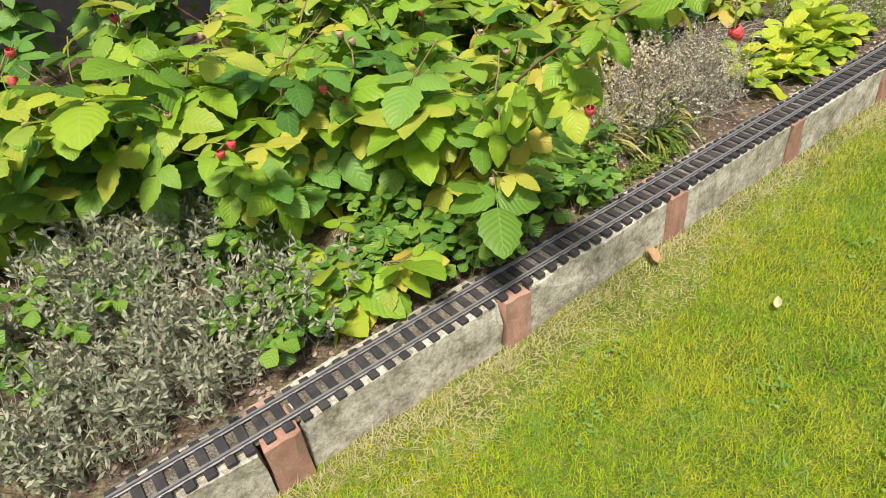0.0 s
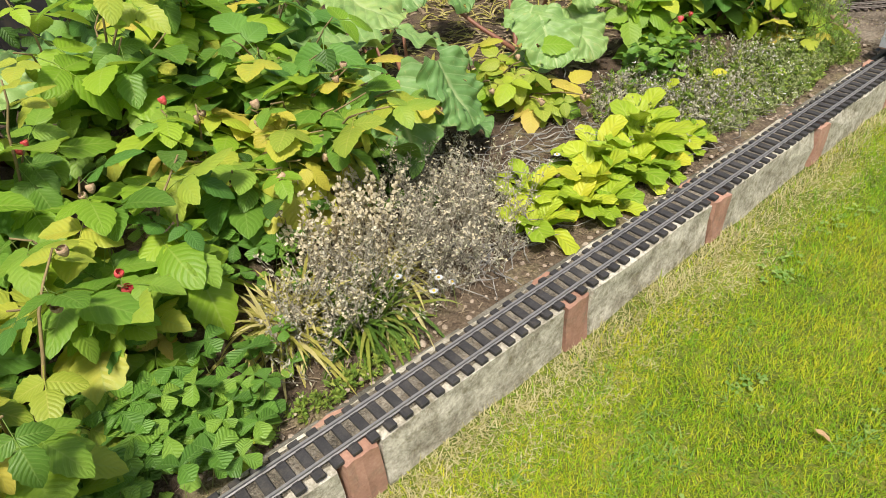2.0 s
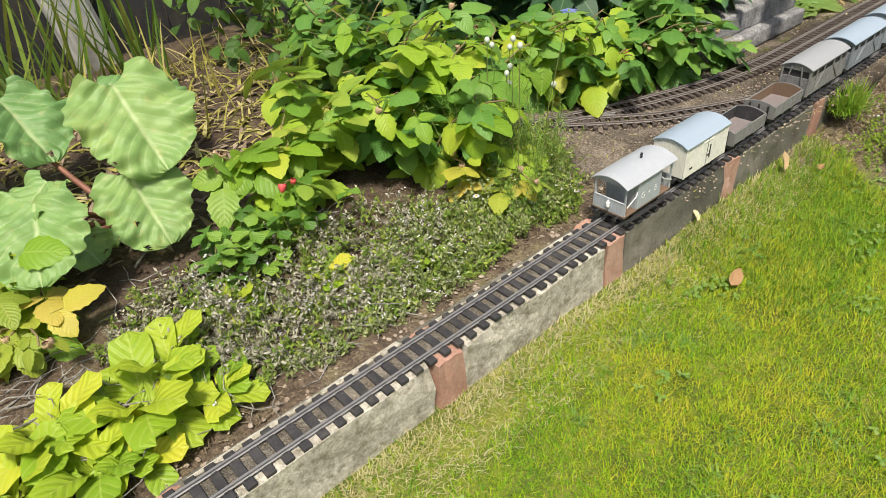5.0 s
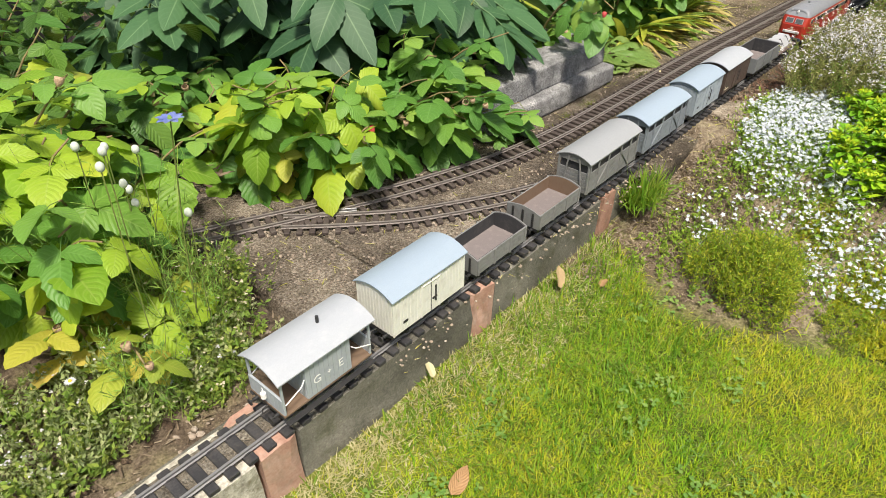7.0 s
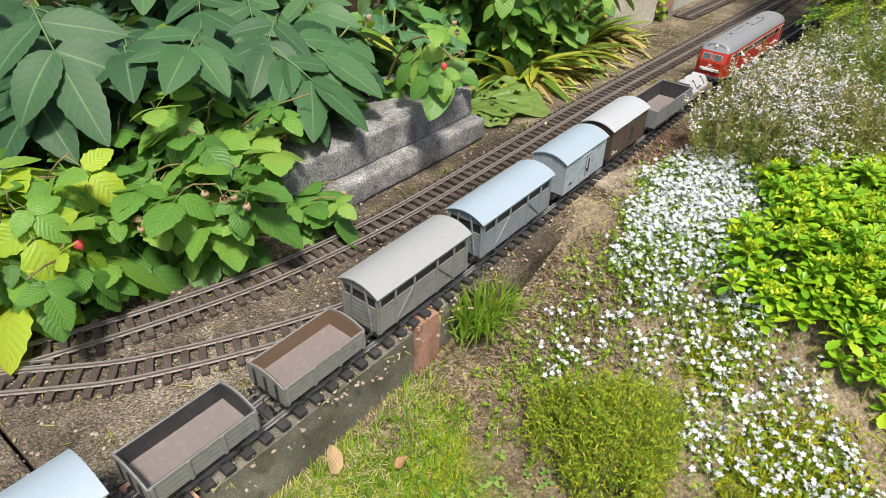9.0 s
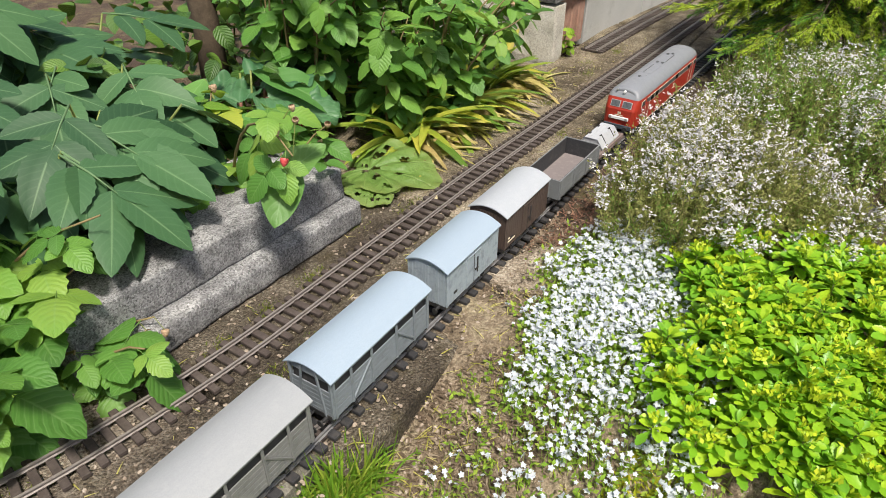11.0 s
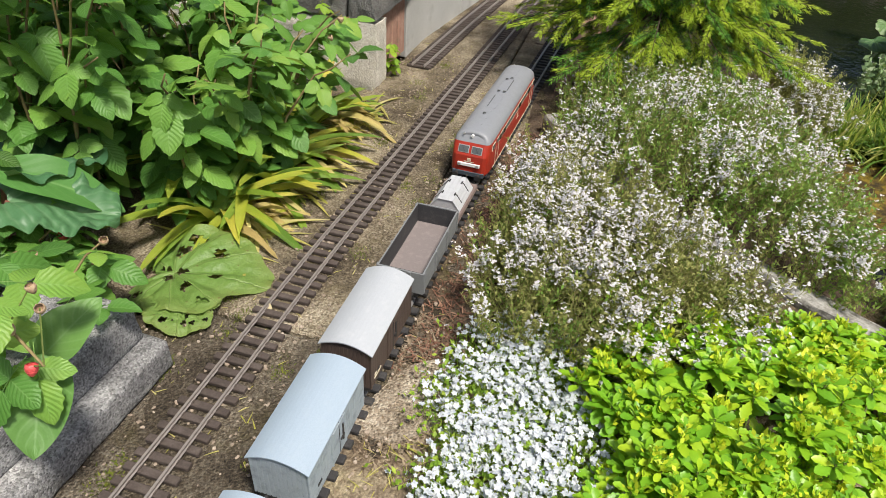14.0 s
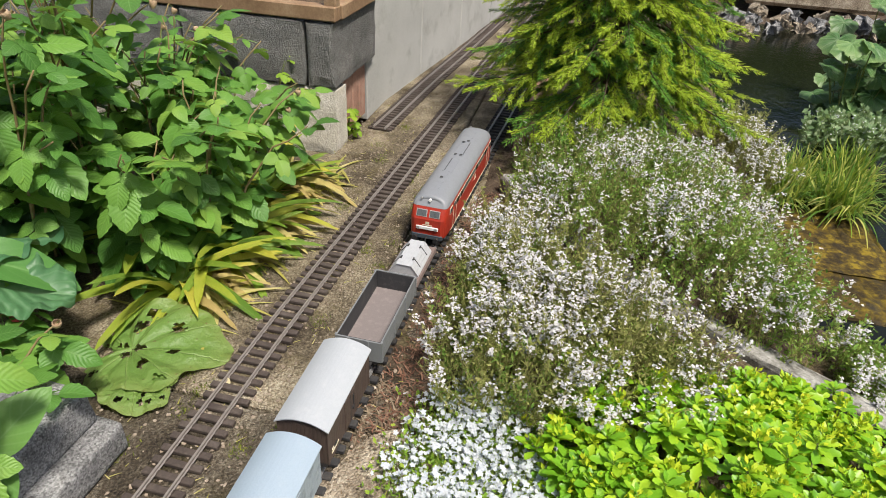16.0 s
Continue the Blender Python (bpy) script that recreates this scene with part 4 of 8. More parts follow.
track("main_track", [p for p in LINE_A if p[0] < 4.35], 0.0335, (0.0175, 0.086, 0.0085), SLEEPER_A, RAIL, "narrow model railway track on black sleepers along the wall")
track("yard_track", [(4.3, 0.79)] + [p for p in LINE_A if p[0] > 4.4], 0.0305, (0.0155, 0.086, 0.0085), SLEEPER_A, RAIL, "model railway track on black sleepers across the yard", -0.002)
track("passing_track", LINE_B, 0.0268, (0.0135, 0.094, 0.0085), SLEEPER_B, RAIL_OLD, "empty model railway track on brown sleepers", 0.0005)
track("crossover_track", LINE_C, 0.0285, (0.0135, 0.088, 0.0075), SLEEPER_B, RAIL_OLD, "curved crossover track on brown sleepers", 0.0)
track("siding_track", LINE_D, 0.0262, (0.0135, 0.094, 0.0085), SLEEPER_B, RAIL_OLD, "short siding track beside the cement wall", 0.0005)
for nm, at, tn in (("point_frog", (3.72, 1.165), -40), ("point_frog", (4.33, 0.815), -14)):
    p = thing(nm, (*at, 0.0095), "cast metal point frog between the rails", "point frog", turn=tn)
    g = Geo().box((0, 0.006, 0.003), (0.07, 0.0025, 0.006), 0.0005).box((0, -0.006, 0.003), (0.07, 0.0025, 0.006), 0.0005).box((-0.02, 0, 0.002), (0.03, 0.012, 0.004), 0.0005)
    part("casting", g, RAIL, p)


# ---- train ----
XYA, HA = track_line(LINE_A)[1:]
LOCO_REAR = 5.70


def on_track(x):
    """Pose on the main line at x, at the height of the rail's top."""
    return pose(x, np.interp(x, XYA[:, 0], XYA[:, 1]), 0.016 if x < 4.33 else 0.014, 0, 0, math.degrees(np.interp(x, XYA[:, 0], HA)))


def wheel_geo():
    g = Geo()
    P = []
    for r, y in ((0.0, -0.0035), (0.0125, -0.0035), (0.0145, -0.0032), (0.0145, -0.0022), (0.0125, -0.0015), (0.0122, 0.0035), (0.0105, 0.0035), (0.0095, 0.002), (0.004, 0.002), (0.0035, 0.004), (0.0, 0.004)):
        P.append([(r * math.cos(a), y, r * math.sin(a)) for a in np.arange(20) * math.tau / 20])
    return g.grid(np.array(P), close=True)


WHEEL = wheel_geo().mesh("wheel", BLACKP, True)


def running_gear(t, L, wheelbase, mt=None):
    """Solebars, headstocks, wheels, axle guards, buffers and hooks of a four-wheeled wagon."""
    mt = mt or BLACKP
    for s in (1, -1):
        part("solebar", Geo().box((0, s * 0.034, 0.026), (L - 0.004, 0.004, 0.008), 0.0006), mt, t)
        part("headstock", Geo().box((s * (L / 2 - 0.003), 0, 0.026), (0.005, 0.078, 0.010), 0.0006), mt, t)
        hook = Geo().tube([(s * L / 2, 0, 0.026), (s * (L / 2 + 0.010), 0, 0.026), (s * (L / 2 + 0.012), 0, 0.018), (s * (L / 2 + 0.016), 0, 0.016)], 0.0013, 6)
        part("coupling_hook", hook, mt, t)
        for q in (1, -1):
            b = Geo().cyl((s * (L / 2 + 0.004), q * 0.026, 0.026), 0.0032, 0.010, "x", 12).cyl((s * (L / 2 + 0.0115), q * 0.026, 0.026), 0.0018, 0.006, "x", 8).cyl((s * (L / 2 + 0.015), q * 0.026, 0.026), 0.006, 0.0018, "x", 16)
            part("buffer", b, mt, t)
            part("wheel", WHEEL, None, t, m=pose(s * wheelbase / 2, q * 0.0235, 0.0126, 0, 0, 180 if q < 0 else 0))
            g = Geo().add([(-0.011, 0, 0.024), (0.011, 0, 0.024), (0.004, 0, 0.008), (-0.004, 0, 0.008), (-0.011, 0.0015, 0.024), (0.011, 0.0015, 0.024), (0.004, 0.0015, 0.008), (-0.004, 0.0015, 0.008)], [(0, 1, 2, 3), (7, 6, 5, 4), (0, 4, 5, 1), (1, 5, 6, 2), (2, 6, 7, 3), (3, 7, 4, 0)], pose(s * wheelbase / 2, q * 0.033, 0))
            g.box((s * wheelbase / 2, q * 0.0355, 0.0125), (0.008, 0.004, 0.007), 0.0008).box((s * wheelbase / 2, q * 0.0355, 0.019), (0.026, 0.003, 0.0025), 0.0008)
            part("axle_guard", g, mt, t)


def planked(L, W, z0, z1, n_side, n_end, thick=0.003, upright=True, gap=0.0004):
    """The four boarded walls of a wagon, as boards with fine joints: list of wall meshes."""
    out = []
    for s in (1, -1):
        g = Geo()
        if upright:
            w = L / n_side
            for k in range(n_side):
                g.box((-L / 2 + (k + 0.5) * w, s * (W / 2 - thick / 2), (z0 + z1) / 2), (w - gap, thick, z1 - z0), 0.0005)
        else:
            h = (z1 - z0) / n_side
            for k in range(n_side):
                g.box((0, s * (W / 2 - thick / 2), z0 + (k + 0.5) * h), (L, thick, h - gap), 0.0005)
        out.append(("side", g))
        g = Geo()
        if upright:
            w = (W - 2 * thick) / n_end
            for k in range(n_end):
                g.box((s * (L / 2 - thick / 2), -W / 2 + thick + (k + 0.5) * w, (z0 + z1) / 2), (thick, w - gap, z1 - z0), 0.0005)
        else:
            h = (z1 - z0) / n_side
            for k in range(n_side):
                g.box((s * (L / 2 - thick / 2), 0, z0 + (k + 0.5) * h), (thick, W - 2 * thick, h - gap), 0.0005)
        out.append(("end", g))
    return out


def arc_roof(L, W, z, rise, over=0.004, thick=0.0022, n=14):
    """A thin curved roof with rounded eaves."""
    ys = np.linspace(-W / 2 - over, W / 2 + over, n)
    top = [(y, z + thick + rise * (1 - (2 * y / W) ** 2)) for y in ys]
    bot = [(y, z + rise * (1 - (2 * y / W) ** 2)) for y in ys[::-1]]
    return Geo().prism(top + bot, -L / 2 - over, L / 2 + over)


def arc_end(L, W, z, rise, mt_thick=0.003):
    gs = []
    for s in (1, -1):
        ys = np.linspace(-W / 2 + 0.001, W / 2 - 0.001, 12)
        prof = [(y, z + rise * (1 - (2 * y / W) ** 2)) for y in ys] + [(W / 2 - 0.001, z - 0.001), (-W / 2 + 0.001, z - 0.001)]
        gs.append(Geo().prism(prof, s * L / 2 - (mt_thick if s > 0 else 0), s * L / 2 + (0 if s > 0 else mt_thick)))
    return gs


def covered_van(x, L, W, mt, roof_mt, label, kind, z1=0.112, rise=0.0125, strap_mt=None):
    t = thing("covered_van" if kind != "cattle" else "cattle_van", (0, 0, 0), label, "railway wagon", "wagons of the train")
    t.matrix_world = on_track(x)
    z0 = 0.030
    part("floor", Geo().box((0, 0, z0), (L, W - 0.004, 0.004), 0.0005), BLACKP, t)
    if kind == "cattle":
        for s in (1, -1):
            for k in range(6):
                lower = Geo().box((0, s * (W / 2 - 0.002), z0 + 0.004 + 0.0092 * k), (L - 0.004, 0.002, 0.0086), 0.0004)
                part("side_slat", lower, mt, t)
            up = Geo()
            up.box((0, s * (W / 2 - 0.002), z1 - 0.003), (L - 0.004, 0.002, 0.006), 0.0004)
            up.box((0, s * (W / 2 - 0.002), z1 - 0.0105), (L - 0.004, 0.0018, 0.0030), 0.0004)
            part("top_rail", up, mt, t)
            # dark sheet behind the slats stands in for the van's shaded inside
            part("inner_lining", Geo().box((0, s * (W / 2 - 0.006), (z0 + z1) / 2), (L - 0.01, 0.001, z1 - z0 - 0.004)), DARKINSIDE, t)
            for xx in (-0.49, -0.33, -0.13, 0.13, 0.33, 0.49):
                part("upright", Geo().box((xx * (L - 0.006), s * (W / 2 - 0.0001), (z0 + z1) / 2), (0.0045, 0.003, z1 - z0), 0.0005), mt, t)
            for a, b in ((-0.33, -0.13), (0.33, 0.13)):
                p, q = np.array((a * L, s * (W / 2 + 0.0004), z0 + 0.004)), np.array((b * L, s * (W / 2 + 0.0004), z0 + 0.055))
                part("diagonal_brace", Geo().tube([p, q], 0.0018, 4), mt, t)
            for k in range(9):
                zz = z0 + 0.004 + 0.0092 * k
                if k in (6, 7):
                    continue
                part("end_slat", Geo().box((s * (L / 2 - 0.002), 0, zz), (0.002, W - 0.004, 0.0084), 0.0004), mt, t)
            # same dark stand-in for inside shade, behind the end slats
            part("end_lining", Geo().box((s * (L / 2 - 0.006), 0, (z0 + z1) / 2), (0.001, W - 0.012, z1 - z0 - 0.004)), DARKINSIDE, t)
            for y0, y1 in ((-0.026, -0.014), (0.026, 0.014)):
                part("end_post", Geo().tube([(s * (L / 2 + 0.0003), y0, z0), (s * (L / 2 + 0.0003), y1, z1 + 0.006)], 0.0021, 4), mt, t)
            for y0 in (-W / 2 + 0.003, W / 2 - 0.003):
                part("corner_post", Geo().box((s * (L / 2 - 0.001), y0, (z0 + z1) / 2), (0.004, 0.0045, z1 - z0), 0.0006), mt, t)
    else:
        for nm, g in planked(L, W, z0, z1, 22, 11):
            part(nm, g, mt, t, kind="stuff")
        for s in (1, -1):
            d = Geo()
            for k in range(5):
                d.box((-0.018 + 0.009 * k, s * (W / 2 + 0.0006), (z0 + z1) / 2 - 0.001), (0.0086, 0.0022, z1 - z0 - 0.006), 0.0004)
            door = part("sliding_door", d, mt, t)
            part("door_bar", Geo().box((0, s * (W / 2 + 0.0022), z1 - 0.012), (0.044, 0.0014, 0.0024), 0.0004), strap_mt or mt, door)
            part("door_latch", Geo().box((0.012, s * (W / 2 + 0.0024), 0.068), (0.0034, 0.002, 0.036), 0.0004).box((0.009, s * (W / 2 + 0.0026), 0.06), (0.012, 0.002, 0.004), 0.0004), BLACKP, door)
            part("door_gap", Geo().box((0.0, s * (W / 2 + 0.0018), (z0 + z1) / 2 - 0.001), (0.0014, 0.0008, z1 - z0 - 0.008)), BLACKP, door)
            for xx in (-0.024, 0.024):
                part("door_post", Geo().box((xx, s * (W / 2 + 0.0005), (z0 + z1) / 2), (0.0026, 0.003, z1 - z0), 0.0004), strap_mt or mt, t)
            if mt is BROWNVAN:
                part("number_bar", Geo().box((-L / 2 + 0.028, s * (W / 2 + 0.0006), 0.044), (0.03, 0.001, 0.0032)).box((-L / 2 + 0.018, s * (W / 2 + 0.0006), 0.051), (0.008, 0.001, 0.003)), CREAM, t)
            part("label_clip", Geo().box((-L / 2 + 0.03, s * (W / 2 + 0.0006), 0.05), (0.012, 0.0012, 0.005), 0.0003), BLACKP, t)
            for xx in (-1, 1):
                part("corner_strap", Geo().box((xx * (L / 2 - 0.0015), s * (W / 2 - 0.0003), (z0 + z1) / 2), (0.004, 0.0024, z1 - z0), 0.0004), strap_mt or mt, t)
    for g in arc_end(L - 0.001, W, z1, rise):
        part("gable", g, mt, t)
    part("roof", arc_roof(L, W, z1, rise), roof_mt, t, smooth=False)
    running_gear(t, L, L * 0.56)
    return t


def open_wagon(x, L, W, H, mt, label, inside, round_ends=False, posts=3):
    t = thing("open_wagon", (0, 0, 0), label, "railway wagon", "wagons of the train")
    t.matrix_world = on_track(x)
    z0 = 0.030
    part("floor", Geo().box((0, 0, z0 + 0.002), (L - 0.004, W - 0.004, 0.005), 0.0005), WAGONINSIDE, t)
    n = 4
    for s in (1, -1):
        g, gi = Geo(), Geo()
        for k in range(n):
            g.box((0, s * (W / 2 - 0.0015), z0 + (k + 0.5) * H / n), (L, 0.003, H / n - 0.0004), 0.0005)
        gi.box((0, s * (W / 2 - 0.0034), z0 + H / 2), (L - 0.006, 0.0008, H - 0.001))
        side = part("side_panel", g, mt, t)
        part("inside_face", gi, inside, side)
        for k in range(posts + 2):
            xx = -L / 2 + 0.004 + (L - 0.008) * k / (posts + 1)
            st = part("side_stanchion", Geo().box((xx, s * (W / 2 + 0.001), z0 + H / 2), (0.0055, 0.0028, H + 0.001), 0.0006), mt, t)
            rv = Geo()
            for q in range(5):
                rv.cyl((xx, s * (W / 2 + 0.0027), z0 + 0.004 + q * (H - 0.008) / 4), 0.0008, 0.001, "y", 6)
            part("rivets", rv, mt, st)
        ys = np.linspace(-W / 2, W / 2, 10)
        rise = 0.009 if round_ends else 0.0
        prof = [(y, z0 + H + rise * (1 - (2 * y / W) ** 2)) for y in ys] + [(W / 2, z0), (-W / 2, z0)]
        e = part("end_panel", Geo().prism(prof, s * L / 2 - 0.0015, s * L / 2 + 0.0015), mt, t)
        prof = [(y * 0.93, z - 0.0008) for y, z in prof]
        part("inside_face", Geo().prism(prof, s * (L / 2 - 0.0032) - 0.0004, s * (L / 2 - 0.0032) + 0.0004), inside, e)
        for yy in (-0.026, 0.0, 0.026) if round_ends else (-0.02, 0.02):
            part("end_stanchion", Geo().box((s * (L / 2 + 0.002), yy, z0 + H / 2), (0.003, 0.005, H), 0.0006), BLACKP if round_ends else mt, t)
    running_gear(t, L, L * 0.58)
    return t


def sheeted_wagon(x, L, W):
    t = thing("flat_wagon", (0, 0, 0), "mauve-brown flat wagon carrying a pale grey boarded cover", "railway wagon", "wagons of the train")
    t.matrix_world = on_track(x)
    part("deck", Geo().box((0, 0, 0.033), (L, W, 0.006), 0.0006), DECKBROWN, t)
    part("deck_edge", Geo().box((0, 0, 0.027), (L + 0.002, W + 0.002, 0.006), 0.0006), DECKBROWN, t)
    l = L * 0.66
    pts = [(-0.036, 0.036), (-0.036, 0.040), (-0.018, 0.064), (0.018, 0.064), (0.036, 0.040), (0.036, 0.036)]
    part("cover_body", Geo().prism(pts[::-1], -l / 2, l / 2), SHEETGREY, t)
    for k, (a, b) in enumerate(((1, 2), (2, 3), (3, 4))):
        (y0, z0), (y1, z1) = pts[a], pts[b]
        n = 3
        for q in range(n):
            f0, f1 = (q + 0.03) / n, (q + 0.97) / n
            A, B = (y0 + (y1 - y0) * f0, z0 + (z1 - z0) * f0), (y0 + (y1 - y0) * f1, z0 + (z1 - z0) * f1)
            nx, nz = -(B[1] - A[1]), (B[0] - A[0])
            k2 = 0.0012 / math.hypot(nx, nz)
            prof = [A, B, (B[0] + nx * k2, B[1] + nz * k2), (A[0] + nx * k2, A[1] + nz * k2)]
            part("cover_board", Geo().prism(prof[::-1], -l / 2 - 0.002, l / 2 + 0.002), SHEETGREY, t)
    for xx in (-l * 0.25, l * 0.25):
        for s in (1, -1):
            part("cover_strap", Geo().tube([(xx, s * 0.014, 0.0665), (xx, s * 0.019, 0.0655), (xx, s * 0.033, 0.0465)], 0.0013, 5), BLACKP, t)
            part("strap_hinge", Geo().box((xx, s * 0.015, 0.0668), (0.012, 0.0035, 0.002), 0.0005), BLACKP, t)
    running_gear(t, L, L * 0.5)


def brake_van(x, L, W):
    t = thing("brake_van", (0, 0, 0), "grey brake van with open verandas and a white roof", "railway wagon", "wagons of the train")
    t.matrix_world = on_track(x)
    z0, z1, cab = 0.030, 0.108, L * 0.5
    part("floor", Geo().box((0, 0, z0), (L, W, 0.004), 0.0005), WOODFLOOR, t)
    for nm, g in planked(cab, W, z0 + 0.002, z1, 10, 9):
        part(nm, g, BRAKEGREY, t, kind="stuff")
    for s in (1, -1):
        for q in (1, -1):
            part("veranda_post", Geo().box((s * (L / 2 - 0.003), q * (W / 2 - 0.0025), (z0 + z1) / 2 + 0.001), (0.004, 0.004, z1 - z0 - 0.002), 0.0006), BRAKEGREY, t)
            part("handrail", Geo().tube([(s * (cab / 2 + 0.002), q * W / 2, 0.078), (s * (cab / 2 + 0.01), q * (W / 2 + 0.002), 0.07), (s * (L / 2 - 0.004), q * (W / 2 + 0.002), 0.056)], 0.0011, 6), LAMPWHITE, t)
            part("step_board", Geo().box((0, q * (W / 2 + 0.004), 0.018), (L, 0.010, 0.002), 0.0004), BLACKP, t) if s > 0 else None
        for k in range(8):
            part("veranda_board", Geo().box((s * (L / 2 - 0.002), -W / 2 + 0.009 + 0.0104 * k, z0 + 0.0175), (0.0025, 0.0100, 0.032), 0.0004), BRAKEGREY, t)
        part("veranda_rail", Geo().box((s * (L / 2 - 0.002), 0, z0 + 0.034), (0.004, W - 0.002, 0.003), 0.0005), BRAKEGREY, t)
        part("top_beam", Geo().box((s * (L / 2 - 0.003), 0, z1 - 0.002), (0.004, W - 0.004, 0.006), 0.0005), BRAKEGREY, t)
    for g in arc_end(L - 0.001, W, z1, 0.0125):
        part("gable", g, BRAKEGREY, t)
    lamp = Geo().cyl((-L / 2 - 0.004, 0.0, 0.052), 0.0045, 0.010, "z", 12).cyl((-L / 2 - 0.004, 0.0, 0.060), 0.003, 0.005, "z", 10, 0.0015).tube([(-L / 2 - 0.004, -0.003, 0.063), (-L / 2 - 0.004, 0, 0.069), (-L / 2 - 0.004, 0.003, 0.063)], 0.0006, 4)
    part("tail_lamp", lamp, LAMPWHITE, t, "white tail lamp")
    part("roof", arc_roof(L, W, z1, 0.0125, 0.006), ROOFWHITE, t, "white curved roof")
    part("chimney", Geo().cyl((0.02, 0.0, z1 + 0.022), 0.0028, 0.012, "z", 10), BLACKP, t)
    for s in (1, -1):
        for txt, xx in (("G", -0.024), ("E", 0.024)):
            cu = bpy.data.curves.new("letter", "FONT")
            cu.body, cu.size, cu.extrude, cu.align_x = txt, 0.022, 0.0002, "CENTER"
            cu.materials.append(LAMPWHITE)
            ob = new("letter", cu)
            ob.parent = t
            ob.matrix_local = pose(-xx * s, s * (W / 2 + 0.0004), 0.054, 90, 0, 180 if s > 0 else 0)
        part("letter_mark", Geo().box((0, s * (W / 2 + 0.0003), 0.061), (0.007, 0.0006, 0.0018)).box((0, s * (W / 2 + 0.0003), 0.061), (0.0018, 0.0006, 0.007)), LAMPWHITE, t)
    running_gear(t, L, L * 0.55)


def locomotive(x, L):
    t = thing("diesel_locomotive", (0, 0, 0), "red diesel locomotive with grey roof and dark window band", "locomotive")
    t.matrix_world = on_track(x)
    HW, WAIST = 0.0515, 0.079
    low = [(HW * 0.975, 0.029), (HW, 0.034), (HW, 0.06), (HW, WAIST), (HW * 0.995, 0.088), (HW * 0.975, 0.104), (HW * 0.955, 0.1105)]
    up = [(HW * 0.965, 0.1108), (HW * 0.93, 0.117), (HW * 0.84, 0.1245), (HW * 0.7, 0.131), (HW * 0.5, 0.1355), (HW * 0.25, 0.138), (0.0, 0.1388)]
    half = L / 2
    st = [(0.0, 0.70), (0.004, 0.84), (0.010, 0.92), (0.020, 0.965), (0.034, 0.99), (0.055, 1.0)]
    xs = [(-half + a, w, 1 - i / 5) for i, (a, w) in enumerate(st)] + [(half - a, w, 1 - i / 5) for i, (a, w) in reversed(list(enumerate(st)))]

    def skin(prof):
        full = prof + [(-y, z) for y, z in reversed(prof)]
        if prof[-1][0] == 0.0:
            full = prof + [(-y, z) for y, z in reversed(prof[:-1])]
        P = []
        for xx, w, e in xs:
            s = -1 if xx < 0 else 1
            row = []
            for y, z in full:
                lean = e * max(0.0, z - WAIST) * 0.42
                drop = e * e * max(0.0, z - 0.117) * 0.55
                row.append((xx - s * lean, y * w, z - drop))
            P.append(row)
        return np.array(P)

    P = skin(low)
    n = P.shape[1] // 2
    g = Geo().grid(P[:, :n], flip=True).grid(P[:, n:], flip=True)
    for e in (0, -1):
        for k in range(n - 1):
            a, b, c, d = P[e, k], P[e, k + 1], P[e, 2 * n - 2 - k], P[e, 2 * n - 1 - k]
            g.add([a, b, c, d], [(0, 1, 2, 3) if e else (3, 2, 1, 0)])
    part("body", g, RED, t, smooth=False)
    R = skin(up)
    g = Geo().grid(R, flip=True)
    for e in (0, -1):
        g.add(R[e], [list(range(R.shape[1]))])
    part("roof", g, ROOFGREY, t, "grey painted roof", smooth=True)
    part("chassis_skirt", Geo().box((0, 0, 0.0265), (L - 0.02, 0.094, 0.008), 0.001), BLUEGREY, t)
    for s in (1, -1):
        part("cream_stripe", Geo().box((0, s * (HW + 0.0003), 0.0318), (L - 0.10, 0.0012, 0.0016), 0.0003), CREAM, t)
        band = Geo().box((0, s * (HW * 0.985 + 0.0002), 0.0945), (L - 0.15, 0.0016, 0.0165), 0.0004, None)
        b = part("window_band", band, BAND, t)
        for xx in (-0.165, -0.125, 0.055, 0.175):
            part("window_pane", Geo().box((xx, s * (HW * 0.985 + 0.0012), 0.0945), (0.021, 0.0012, 0.0150), 0.0003), PANE, b)
        for zz in (0.0861, 0.103):
            part("band_trim", Geo().box((0, s * (HW * 0.985 + 0.0008), zz), (L - 0.15, 0.001, 0.0009)), CREAM, b)
        for xx in (-L / 2 + 0.079, L / 2 - 0.079):
            d = part("cab_door", Geo().box((xx, s * (HW + 0.0001), 0.062), (0.023, 0.0014, 0.056), 0.0004), RED, t)
            for dx in (-0.0145, 0.0145):
                part("grab_rail", Geo().cyl((xx + dx, s * (HW + 0.0016), 0.062), 0.0007, 0.05, "z", 6), CREAM, d)
            part("door_handle", Geo().box((xx + 0.006, s * (HW + 0.0014), 0.058), (0.005, 0.001, 0.0012)), SILVERP, d)
        for xx in (-L / 2 + 0.047, L / 2 - 0.047):
            f = part("cab_side_window", Geo().box((xx, s * (HW * 0.982 + 0.0004), 0.0945), (0.027, 0.0016, 0.0178), 0.0005), CREAM, t)
            part("pane", Geo().box((xx, s * (HW * 0.982 + 0.0011), 0.0945), (0.0238, 0.0014, 0.0148), 0.0004), CABPANE, f)
        em = part("emblem", Geo().box((0.035, s * (HW + 0.0005), 0.073), (0.012, 0.001, 0.008), 0.0003), CREAM, t)
        part("number_bar", Geo().box((0.035, s * (HW + 0.0005), 0.064), (0.026, 0.001, 0.0022)), CREAM, em)
        for xx in (-0.16, 0.01, 0.12):
            part("side_vent", Geo().box((xx, s * (HW + 0.0002), 0.07), (0.05, 0.001, 0.0014)), RED, t)
